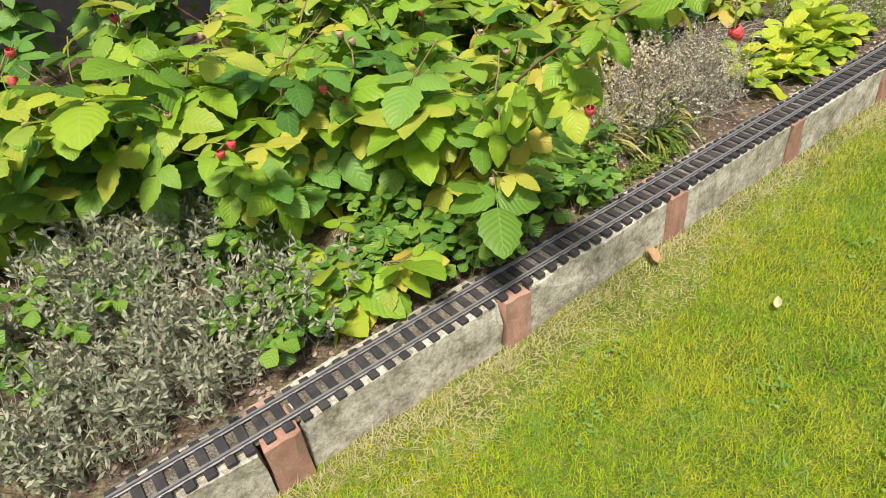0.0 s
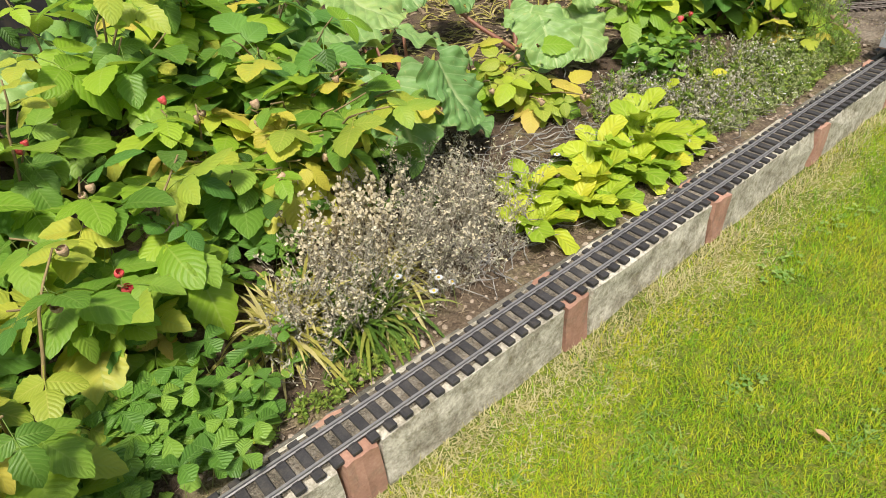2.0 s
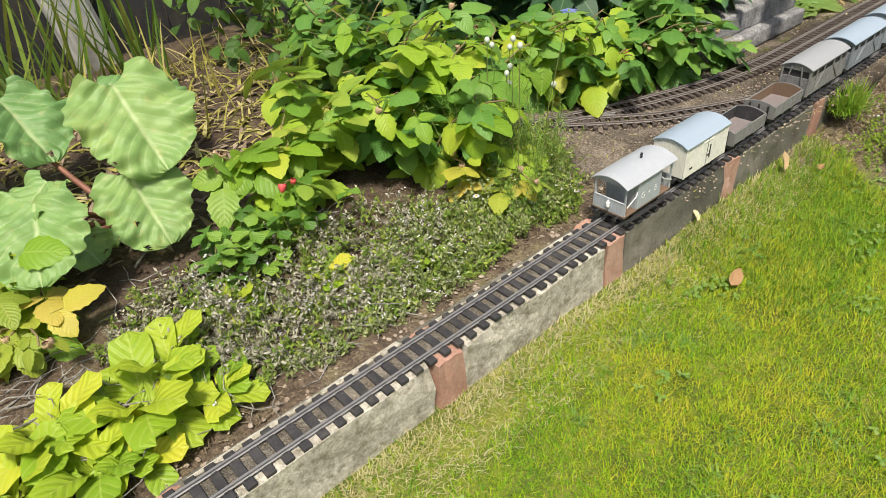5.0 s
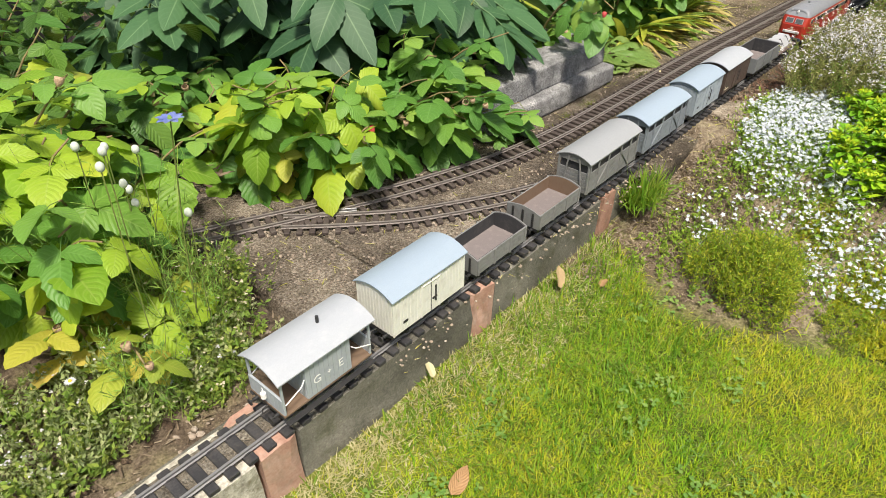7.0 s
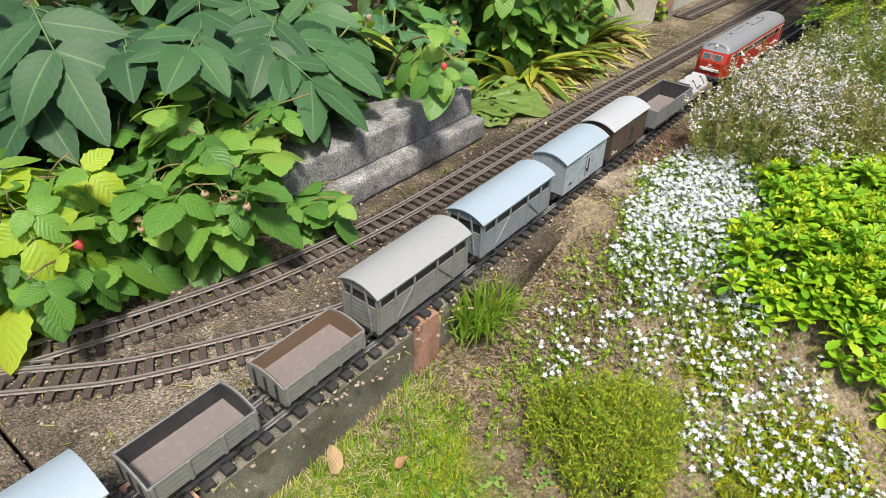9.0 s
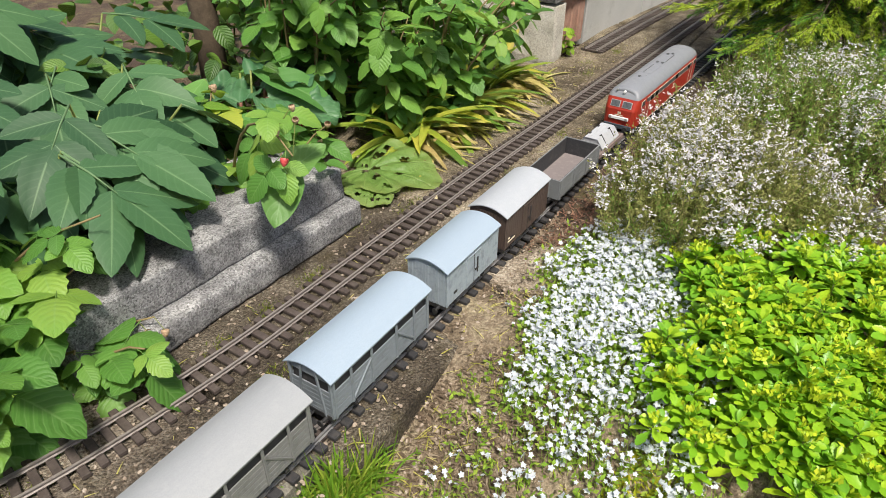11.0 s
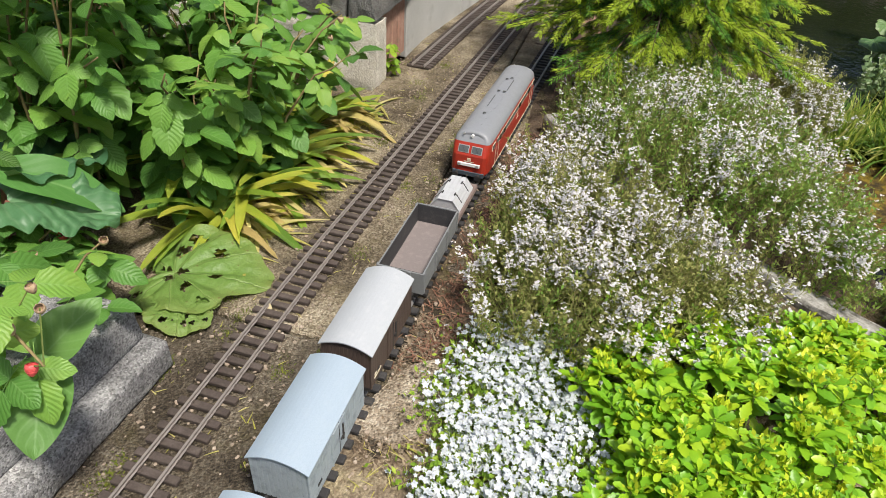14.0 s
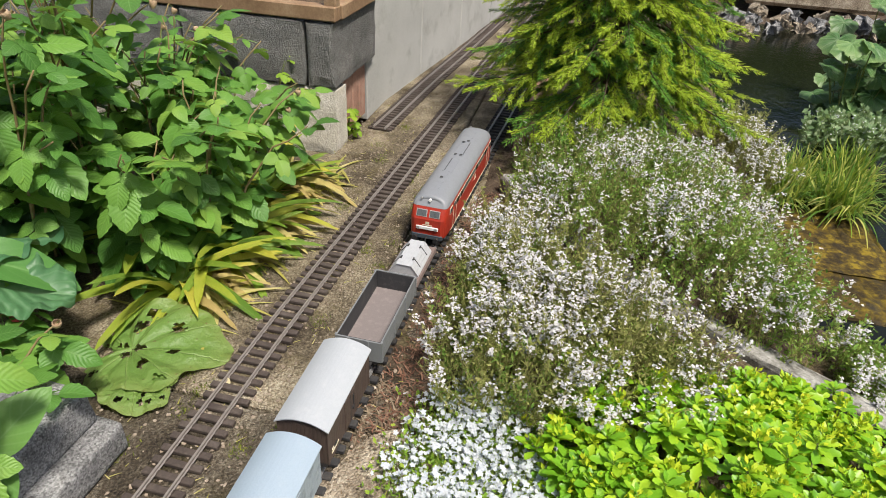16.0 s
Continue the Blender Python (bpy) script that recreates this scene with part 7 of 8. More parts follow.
for i, (cx, cy, rx, ry, n, h) in enumerate(((3.30, 1.08, 0.10, 0.12, 160, 0.1), (2.62, 1.10, 0.30, 0.14, 330, 0.07), (3.02, 1.0, 0.28, 0.10, 300, 0.07), (2.35, 1.14, 0.14, 0.10, 120, 0.05), (3.22, 0.93, 0.10, 0.04, 60, 0.04), (2.75, 0.925, 0.36, 0.035, 190, 0.04), (2.60, 1.0, 0.28, 0.07, 200, 0.06), (3.15, 0.99, 0.2, 0.06, 150, 0.055), (1.15, 0.885, 0.2, 0.02, 50, 0.03))):
    sprig_patch("low_weeds", blob_feet(70 + i, n, cx, cy, rx, ry), h, 0.011, STEM, SILVER if i in (1, 3, 6) else WEED_GREY if i in (2, 5, 7) else WEED, "low patch of sprawling weeds with small seed heads", "weeds", 80 + i, 16, 1.2, 0.005, LILAC if i in (1, 2, 5, 6) else SEEDHEAD, 1, 0.8, flowering=0.35)
    sprig_patch("low_weeds", blob_feet(170 + i, n // 2, cx, cy, rx, ry), h * 0.95, 0.014, STEM, WEED, "low patch of yellow-green weeds", "weeds", 180 + i, 14, 1.2)

# bare dead twigs on the soil
r = np.random.RandomState(77)
g = Geo()
for k in range(420):
    x, y = r.uniform(1.5, 2.75), 0.93 + abs(r.normal(0, 0.2))
    p = np.array((x, y, float(ground_z(x, y)) + 0.004))
    a = r.uniform(0, math.tau)
    pts = [p]
    for q in range(4):
        a += r.uniform(-0.7, 0.7)
        pts.append(pts[-1] + np.array((math.cos(a), math.sin(a), r.uniform(-0.15, 0.35))) * r.uniform(0.015, 0.04))
    for q in pts:
        q[2] = max(q[2], float(ground_z(q[0], q[1])) + 0.002)
    g.tube(pts, list(np.linspace(r.uniform(0.0014, 0.0028), 0.0007, 5)), 4)
tagged(new("dead_twigs", g.mesh("dead_twigs", LOGWOOD)), "tangle of bleached dead twigs on dark soil", "twigs", kind="stuff")

# straw-yellow grass tufts and cream seed heads
for i, (cx, cy, n) in enumerate(((1.34, 0.99, 300), (1.22, 1.05, 260), (1.43, 1.04, 200))):
    scatter_blades("straw_tuft", n, lambda r, k: np.c_[cx + r.normal(0, 0.03, k), cy + r.normal(0, 0.025, k), np.full(k, float(ground_z(cx, cy)) - 0.002)], (0.09, 0.2), STRAW if i else REED, "tuft of straw-yellow arching grass", "grass tuft", 210 + i, 6, 0.06, (10, 70), 0.9)
sprig_patch("seedhead_stalks", blob_feet(93, 60, 1.42, 1.13, 0.12, 0.06), 0.17, 0.011, CANE, SEEDHEAD, "cluster of dry cream seed heads on thin stalks", "seed heads", 94, 40, 0.5, leaf_w=0.8)

# strawberries
def strawberry_patch(seed, cx, cy, rx, ry, n, size=0.034, h=(0.03, 0.11), mt=STRAWBERRY):
    r = np.random.RandomState(seed)
    feet = blob_feet(seed, n, cx, cy, rx, ry)
    o = np.array((cx, cy, float(ground_z(cx, cy))))
    t = thing("strawberry_patch", tuple(o), "low mat of three-part strawberry leaves over the soil", "strawberry plants", kind="stuff")
    g, gs = Geo(), Geo()
    base, uv = blade_points(1.0, 0.86, 7, 3, "oblong", 0, 0, 0.0, 0.2, 0.3)
    for f in feet:
        hh = r.uniform(*h)
        p = f + np.array((r.normal(0, 0.02), r.normal(0, 0.02), hh)) - o
        gs.tube([f - o, p], 0.0008, 3, False)
        az, s = r.uniform(0, 360), size * r.uniform(0.65, 1.2)
        for a in (0, 105, -105):
            put(g, base, uv, aim(p, az + a, r.uniform(-20, 15), r.uniform(-15, 15), s))
    part("stalk_growth", gs, STEM, t, kind="stuff")
    part("leaf_cover", g, mt, t, smooth=True, kind="stuff")


for sd, cx, cy, rx, ry, n in ((301, 0.68, 0.98, 0.24, 0.13, 210), (302, 0.98, 0.95, 0.16, 0.09, 110), (303, 0.30, 0.98, 0.18, 0.09, 90), (304, 0.50, 1.25, 0.35, 0.14, 150), (305, 2.60, 1.22, 0.15, 0.08, 50), (306, 1.15, 1.22, 0.22, 0.12, 80), (308, -0.2, 1.15, 0.3, 0.15, 110)):
    strawberry_patch(sd, cx, cy, rx, ry, n)

# filler leaves deep in the beds
def leafy_understory(seed, x0, x1, y0, y1, n, z, mt, label):
    r = np.random.RandomState(seed)
    g = Geo()
    base, uv = blade_points(1.0, 0.68, 8, 3, "ovate", 0, 0, 0, 0.25, 0.25)
    o = np.array(((x0 + x1) / 2, (y0 + y1) / 2, float(ground_z((x0 + x1) / 2, (y0 + y1) / 2))))
    t = thing("understory", tuple(o), label, "foliage", kind="stuff")
    for k in range(n):
        p = np.array((r.uniform(x0, x1), r.uniform(y0, y1), o[2] + r.uniform(*z))) - o
        put(g, base, uv, aim(p, r.uniform(0, 360), r.uniform(-50, 20), r.uniform(-30, 30), r.uniform(0.04, 0.085)))
    part("leaf_cover", g, mt, t, smooth=True, kind="stuff")


# deep shade is put into the leaf colour, darker than the bushes in front
UNDER = leaf_material("shade_toned_foliage", [(0.0, (0.022, 0.06, 0.011)), (0.5, (0.055, 0.13, 0.019)), (0.9, (0.12, 0.22, 0.033))], (0.16, 0.28, 0.08), 8, 5, island=True, through=0.15)
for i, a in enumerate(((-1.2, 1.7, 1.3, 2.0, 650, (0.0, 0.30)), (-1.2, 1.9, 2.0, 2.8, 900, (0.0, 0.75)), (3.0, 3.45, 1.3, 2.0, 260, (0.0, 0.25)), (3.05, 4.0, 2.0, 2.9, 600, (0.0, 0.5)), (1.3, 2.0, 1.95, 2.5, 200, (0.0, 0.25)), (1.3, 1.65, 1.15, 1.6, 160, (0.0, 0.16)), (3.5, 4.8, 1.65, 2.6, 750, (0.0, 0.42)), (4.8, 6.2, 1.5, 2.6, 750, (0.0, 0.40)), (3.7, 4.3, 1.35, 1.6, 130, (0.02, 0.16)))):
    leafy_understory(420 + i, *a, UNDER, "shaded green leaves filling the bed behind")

DEADLEAF = leaf_material("dead_leaf_litter", [(0.0, (0.09, 0.06, 0.042)), (0.5, (0.2, 0.145, 0.1)), (0.9, (0.4, 0.32, 0.23))], (0.3, 0.2, 0.1), 0.1, 6, 0.1, through=0.1, rough=0.8, island=True)
# reed stalks and dry leaf litter at the back
scatter_blades("reed_clump", 120, lambda r, k: np.c_[r.choice([1.95, 2.15, 2.38, 2.42, 2.6, 2.8], k) + r.normal(0, 0.05, k), 2.55 + r.normal(0, 0.1, k), np.full(k, 0.05)], (0.3, 0.7), REED, "clump of tall upright green reed leaves", "reeds", 451, 7, 0.03, (55, 88), 0.25)
scatter_blades("leaf_litter", 2600, lambda r, k: np.c_[r.uniform(1.7, 3.6, k), r.uniform(1.4, 2.5, k), np.full(k, 0.066)], (0.015, 0.06), DEADLEAF, "dry straw and leaf litter under the plants", "leaf litter", 452, 4, 0.3, (-4, 30), 0.2)
scatter_blades("dead_stalks", 260, lambda r, k: np.c_[r.uniform(2.55, 3.5, k), r.uniform(1.9, 2.7, k), np.full(k, 0.06)], (0.1, 0.32), STRAW, "dry brown stalks standing behind the bushes", "dead stalks", 455, 5, 0.03, (15, 80), 0.5)
scatter_blades("straw_litter", 1100, lambda r, k: np.c_[r.uniform(1.8, 3.3, k), r.uniform(1.5, 2.6, k), np.full(k, 0.07)], (0.02, 0.09), STRAW, "bleached dead leaves and straw under the rhubarb", "leaf litter", 454, 4, 0.16, (-4, 30), 0.3)
scatter_blades("dry_stalks", 420, lambda r, k: np.c_[r.uniform(5.25, 6.1, k), 1.16 + np.abs(r.normal(0, 0.09, k)), np.full(k, 0.003)], (0.04, 0.16), STRAW, "withered strap leaves lying on the slab", "leaf litter", 453, 5, 0.09, (0, 16), 0.15)

# ---- feathery flower plant by the slab's corner ----
FEATHER = leaf_material("feathery_leaf", [(0.0, (0.14, 0.32, 0.06)), (0.5, (0.26, 0.48, 0.09)), (0.9, (0.42, 0.58, 0.12))], (0.3, 0.45, 0.12), 0.1, 6, 0.2, through=0.3, island=True)
BLUEPETAL = leaf_material("blue_petal", [(0.0, (0.16, 0.22, 0.62)), (0.9, (0.32, 0.38, 0.78))], (0.2, 0.25, 0.6), 0.1, 6, 0.2, through=0.3)
SEEDPOD = paint("pale_seed_pod", (0.55, 0.6, 0.52), 0.6)
for i, (cx, cy, n, h) in enumerate(((3.26, 1.02, 60, 0.26), (3.20, 1.16, 70, 0.3), (3.30, 1.20, 50, 0.22), (3.14, 0.98, 40, 0.16))):
    sprig_patch("feathery_herb", blob_feet(940 + i, int(n * 0.5), cx, cy, 0.06, 0.06), h, 0.02, STEM, FEATHER, "bushy green herb with thread-fine feathery leaves", "herb", 950 + i, 34, 0.55, leaf_w=0.09)
t = thing("blue_flower", (3.26, 1.02, 0.03), "pale blue love-in-a-mist flower on a thin stalk", "flower")
part("stalk", Geo().tube([(0, 0, 0), (0.01, -0.02, 0.22), (0.015, -0.063, 0.425)], [0.0018, 0.0014, 0.001], 5), STEM, t)
P, uv = blade_points(0.02, 0.012, 7, 5, "pointed", droop=0.1, cup=0.2)
for k in range(8):
    part("petal", put(Geo(), P, uv, aim((0.015, -0.063, 0.425 + 0.001 * (k % 2)), k * 45, 12, 0)).mesh("petal", BLUEPETAL, True), None, t)
part("centre", Geo().cyl((0.015, -0.063, 0.428), 0.004, 0.006, "z", 10, 0.002), FEATHER, t)
r = np.random.RandomState(960)
for k in range(9):
    x, y, h = 3.22 + r.normal(0, 0.05), 1.08 + r.normal(0, 0.06), r.uniform(0.24, 0.38)
    t = thing("seed_pod", (x, y, 0.02), "pale round seed pod on a thin stalk", "seed pod", "seed pods")
    part("stalk", Geo().tube([(0, 0, 0), (0.01, 0, h)], 0.0011, 4), STEM, t)
    part("pod", Geo().grid(np.array([[(0.01 + 0.0065 * math.sin(u) * math.cos(v), 0.0065 * math.sin(u) * math.sin(v), h + 0.008 * math.cos(u)) for v in np.arange(10) * math.tau / 10] for u in np.linspace(0.02, 3.12, 7)]), close=True), SEEDPOD, t, smooth=True)

# ---- daisies ----
def daisy(x, y, h, s=1.0, zc=None):
    z0 = float(ground_z(x, y)) if zc is None else zc
    t = thing("daisy", (x, y, z0), "small white daisy with a yellow centre", "daisy", "daisies in the bed")
    r = np.random.RandomState(int(1000 * x) % 9999)
    top = (r.normal(0, 0.008), r.normal(0, 0.008), h)
    part("stalk", Geo().tube([(0, 0, 0), top], 0.0008, 4), STEM, t)
    g = Geo()
    P, uv = blade_points(0.0095 * s, 0.0034 * s, 4, 3, "oblong", droop=0.1, cup=0.1)
    for k in range(14):
        put(g, P, uv, aim(top, k * 360 / 14, 8, 0))
    part("petal_ring", g, WHITEPETAL, t)
    part("centre", Geo().cyl((top[0], top[1], top[2] + 0.001), 0.0032 * s, 0.003, "z", 10, 0.0022 * s), POLLEN, t)


for x, y, h in ((1.487, 0.916, 0.075), (1.47, 0.935, 0.08), (1.50, 0.90, 0.07), (1.455, 0.91, 0.06), (1.40, 0.96, 0.10), (1.96, 1.08, 0.045), (3.16, 0.95, 0.05), (3.05, 1.03, 0.06), (3.30, 0.92, 0.035)):
    daisy(x, y, h)

# ---- flowers past the wall's end ----
def flower_mat(name, feet, fl_mt, n_green, label, seed, petal=0.0058, h=(0.012, 0.045)):
    r = np.random.RandomState(seed)
    o = np.array((float(feet[:, 0].mean()), float(feet[:, 1].mean()), float(feet[:, 2].min())))
    t = thing(name, tuple(o), label, "flowers", kind="stuff")
    g = Geo()
    P, uv = blade_points(1.0, 0.85, 3, 3, "spoon", droop=0.15, cup=0.15)
    gs = Geo()
    top = feet + np.c_[r.normal(0, 0.006, (len(feet), 2)), r.uniform(*h, len(feet))]
    thin_stems(gs, feet - o, top - o, 0.0007, r)
    for p in top - o:
        az, s = r.uniform(0, 360), petal * r.uniform(0.6, 1.15)
        base = pose(*p, r.normal(0, 28), r.normal(0, 28), az)
        for k in range(5):
            put(g, P, uv, base @ pose(0, 0, 0, 12, 0, k * 72) @ Matrix.Scale(s, 4))
    part("bloom", g, fl_mt, t, kind="stuff")
    k = n_green
    c = feet[r.randint(len(feet), size=k)] + np.c_[r.normal(0, 0.022, (k, 2)), r.uniform(0, 0.03, k)]
    tiny_leaves(gs, c - o, r.normal(0, 1, (k, 3)) + np.array((0, 0, 0.6)), 0.012, 0.007, r)
    part("foliage", gs, MATGREEN, t, kind="stuff")


MATGREEN = leaf_material("fresh_mat_leaf", [(0.0, (0.15, 0.3, 0.03)), (0.5, (0.3, 0.48, 0.055)), (0.9, (0.46, 0.58, 0.09))], (0.3, 0.36, 0.1), 0.1, 6, 0.2, through=0.3, island=True)
feet = np.vstack([blob_feet(601, 900, 5.00, 0.51, 0.19, 0.14), blob_feet(602, 900, 4.80, 0.48, 0.19, 0.15), blob_feet(603, 300, 4.62, 0.37, 0.14, 0.13), blob_feet(604, 330, 4.48, 0.17, 0.12, 0.16), blob_feet(605, 60, 4.47, 0.55, 0.15, 0.07), blob_feet(606, 360, 5.13, 0.53, 0.11, 0.11), blob_feet(607, 110, 4.40, -0.02, 0.12, 0.08), blob_feet(608, 200, 4.74, 0.30, 0.12, 0.07), blob_feet(609, 800, 4.93, 0.5, 0.2, 0.12)])
r = np.random.RandomState(609)
w = np.sin(38 * feet[:, 0] + 17 * feet[:, 1]) * np.sin(41 * feet[:, 1] - 12 * feet[:, 0]) + 0.5 * np.sin(83 * feet[:, 0] - 61 * feet[:, 1])
feet = feet[w + r.normal(0, 0.35, len(feet)) > -0.75]
feet = np.vstack([feet, feet[r.randint(len(feet), size=len(feet))] + np.c_[r.normal(0, 0.009, (len(feet), 2)), np.zeros(len(feet))]])
flower_mat("white_flower_mat", feet, WHITEPETAL, 12500, "dense mat of small white five-petalled flowers among green leaves", 610)

# sedum rosettes
r = np.random.RandomState(620)
feet = np.vstack([blob_feet(621, 260, 5.03, 0.17, 0.28, 0.25, None, 0.04), blob_feet(622, 130, 5.12, -0.20, 0.22, 0.15, None, 0.03), blob_feet(623, 165, 4.84, 0.19, 0.2, 0.19, None, 0.02), blob_feet(624, 110, 4.74, -0.08, 0.17, 0.16, None, 0.02), blob_feet(625, 70, 5.25, 0.0, 0.07, 0.14, None, 0.02)])
o = np.array((5.0, 0.07, 0.0))
t = thing("sedum_clump", tuple(o), "bright yellow-green sedum clump of fleshy toothed rosettes", "sedum")
g, gb, gs = Geo(), Geo(), Geo()
P, uv = blade_points(1.0, 0.5, 11, 3, "spoon", 5, 0.5, droop=0.2, cup=0.35)
for f in feet:
    hh = r.uniform(0.015, 0.07) + 0.4 * max(0.0, f[2] - float(ground_z(f[0], f[1])))
    top = f + np.array((r.normal(0, 0.012), r.normal(0, 0.012), hh)) - o
    gs.tube([f - o, top], 0.0018, 4, False)
    az0 = r.uniform(0, 360)
    for k in range(13):
        lvl = min(2, k // 5)
        put(g, P, uv, aim(top + np.array((0, 0, 0.006 * lvl - 0.01)), az0 + k * 137.5, 14 + 24 * lvl + r.uniform(-18, 14), r.uniform(-22, 22), (0.037, 0.03, 0.02)[lvl] * r.uniform(0.8, 1.15)))
    if r.rand() < 0.55:
        cc = top + np.array((0, 0, 0.01)) + np.c_[r.normal(0, 0.007, (18, 2)), r.uniform(0.002, 0.009, 18)]
        tiny_leaves(gb, cc, r.normal(0, 0.7, (18, 3)) + np.array((0, 0, 0.8)), 0.012, 0.007, r)
part("stem_growth", gs, STEM, t, kind="stuff")
part("rosette_cover", g, SEDUM, t, smooth=True, kind="stuff")
part("bud_growth", gb, SEDUM_BUD, t, "yellow young leaves and flower buds", smooth=True, kind="stuff")

# thyme mounds in flower
def poly_feet(seed, n, poly, dome, rim=0.07):
    """Feet spread inside an outline, rising away from its edge."""
    r = np.random.RandomState(seed)
    q = np.array(poly)
    p = r.uniform(q.min(0), q.max(0), (n * 4, 2))
    nxt = np.roll(q, -1, 0)
    inside = np.zeros(len(p), bool)
    away = np.full(len(p), 9.0)
    for a, b in zip(q, nxt):
        cross = ((a[1] > p[:, 1]) != (b[1] > p[:, 1])) & (p[:, 0] < (b[0] - a[0]) * (p[:, 1] - a[1]) / (b[1] - a[1] + 1e-9) + a[0])
        inside ^= cross
        t = np.clip(((p - a) @ (b - a)) / ((b - a) @ (b - a)), 0, 1)
        away = np.minimum(away, np.linalg.norm(p - a - t[:, None] * (b - a), axis=1))
    p, away = p[inside][:n], away[inside][:n]
    lump = 0.75 + 0.25 * np.sin(14 * p[:, 0] + 5 * p[:, 1]) * np.sin(16 * p[:, 1] - 4 * p[:, 0])
    return np.c_[p, ground_z(p[:, 0], p[:, 1]) + dome * smoothstep(0, rim * 2, away) * lump]


TH = "bushy thyme mound with tiny pale lilac flowers"
FRONT = ((5.10, 0.44), (5.16, 0.61), (5.38, 0.66), (5.70, 0.665), (5.88, 0.62), (5.72, 0.45), (5.54, 0.30), (5.36, 0.10), (5.22, 0.14), (5.16, 0.28))
BACK = ((5.98, 0.60), (6.34, 0.60), (6.44, 0.35), (6.29, 0.04), (5.86, -0.11), (5.56, -0.16), (5.42, -0.10), (5.56, 0.16), (5.72, 0.40))
sprig_patch("thyme_mound", poly_feet(640, 1450, FRONT, 0.06), 0.165, 0.0105, THYMESTEM, THYME_OLIVE, TH, "thyme", 660, 20, 0.75, 0.0066, LILAC, 8, 0.72, 0.42, lean=(-0.2, -0.12), flowering=0.42)
sprig_patch("thyme_mound", poly_feet(641, 420, FRONT, 0.05), 0.12, 0.0115, THYMESTEM, THYME, TH, "thyme", 661, 24, 0.8, leaf_w=0.42, lean=(-0.15, -0.1))
sprig_patch("thyme_mound", poly_feet(642, 1750, BACK, 0.08), 0.165, 0.0115, THYMESTEM, THYME, TH, "thyme", 662, 22, 0.75, 0.0066, LILAC, 8, 0.74, 0.42, lean=(-0.05, -0.15), flowering=0.3)
sprig_patch("thyme_mound", poly_feet(643, 600, BACK, 0.08), 0.165, 0.0105, THYMESTEM, THYME_OLIVE, TH, "thyme", 663, 20, 0.8, 0.0066, LILAC, 8, 0.74, 0.42, lean=(-0.05, -0.1), flowering=0.45)
for i, (cx, cy, rx, ry, n, h, dome) in enumerate(((6.60, -0.16, 0.22, 0.14, 520, 0.16, 0.06), (5.50, -0.26, 0.13, 0.08, 260, 0.10, 0.03), (5.36, -0.33, 0.12, 0.08, 220, 0.09, 0.03))):
    sprig_patch("thyme_mound", blob_feet(646 + i, n, cx, cy, rx, ry, None, dome), h, 0.011, THYMESTEM, THYME if i else THYME_OLIVE, TH, "thyme", 666 + i, 22, 0.8, 0.0066, LILAC, 8, 0.74, 0.42, lean=(-0.1, -0.1), flowering=0.4)

# mossy cushion and stonecrop
def cushion_feet(seed, cx, cy, rx, ry, hz):
    return lambda r, k: blob_feet(seed, k, cx, cy, rx, ry, None, hz)


sprig_patch("moss_cushion", blob_feet(681, 760, 4.29, 0.385, 0.13, 0.12, None, 0.08), 0.075, 0.0105, STEM, MOSS, "round cushion of feathery yellow-green heath-like foliage", "cushion plant", 682, 24, 0.9, leaf_w=0.28)
sprig_patch("moss_cushion", blob_feet(683, 120, 4.30, 0.16, 0.08, 0.06, None, 0.01), 0.025, 0.008, STEM, MOSS, "low cushion of feathery yellow-green foliage", "cushion plant", 684, 20, 0.9, leaf_w=0.3)
for i, (cx, cy, rx) in enumerate(((4.57, 0.30, 0.09), (4.40, 0.0, 0.13), (4.30, 0.08, 0.07), (4.62, -0.06, 0.08), (4.78, 0.30, 0.03), (4.50, 0.12, 0.1), (4.42, 0.16, 0.09))):
    scatter_blades("stonecrop", 900, cushion_feet(690 + i, cx, cy, rx, rx * 0.8, 0.012), (0.008, 0.02), STONECROP, "patch of bright yellow stonecrop", "stonecrop", 695 + i, 3, 0.3, (10, 85), 0.1, kind="")

# ---- lawn ----
def lawn_feet(x0, x1, y0, y1):
    def f(r, k):
        x, y = r.uniform(x0, x1, k), r.uniform(y0, y1, k)
        keep = x < lawn_end(y) - 0.03 + 0.03 * np.sin(23 * y) + r.normal(0, 0.012, k)
        x, y = x[keep], y[keep]
        return np.c_[x, y, ground_z(x, y) + ripple(x, y) - 0.003]
    return f


def worn_feet(x0, x1, y0, y1):
    """Feet gathered in worn patches."""
    def f(r, k):
        p = lawn_feet(x0, x1, y0, y1)(r, k)
        w = np.sin(5.1 * p[:, 0] + 2) * np.sin(3.3 * p[:, 0] + 9 * p[:, 1]) + 0.5 * np.sin(13 * p[:, 0] - 6 * p[:, 1])
        return p[w + r.normal(0, 0.25, len(p)) > 0.25]
    return f


def thinned(inner):
    """Thinner grass in a worn, wavering strip along the wall."""
    def f(r, k):
        p = inner(r, k)
        edge = 0.645 + 0.04 * np.sin(4.3 * p[:, 0] + 1) + 0.025 * np.sin(11 * p[:, 0]) + r.normal(0, 0.015, len(p))
        return p[(p[:, 1] < edge) | (r.rand(len(p)) < 0.16)]
    return f


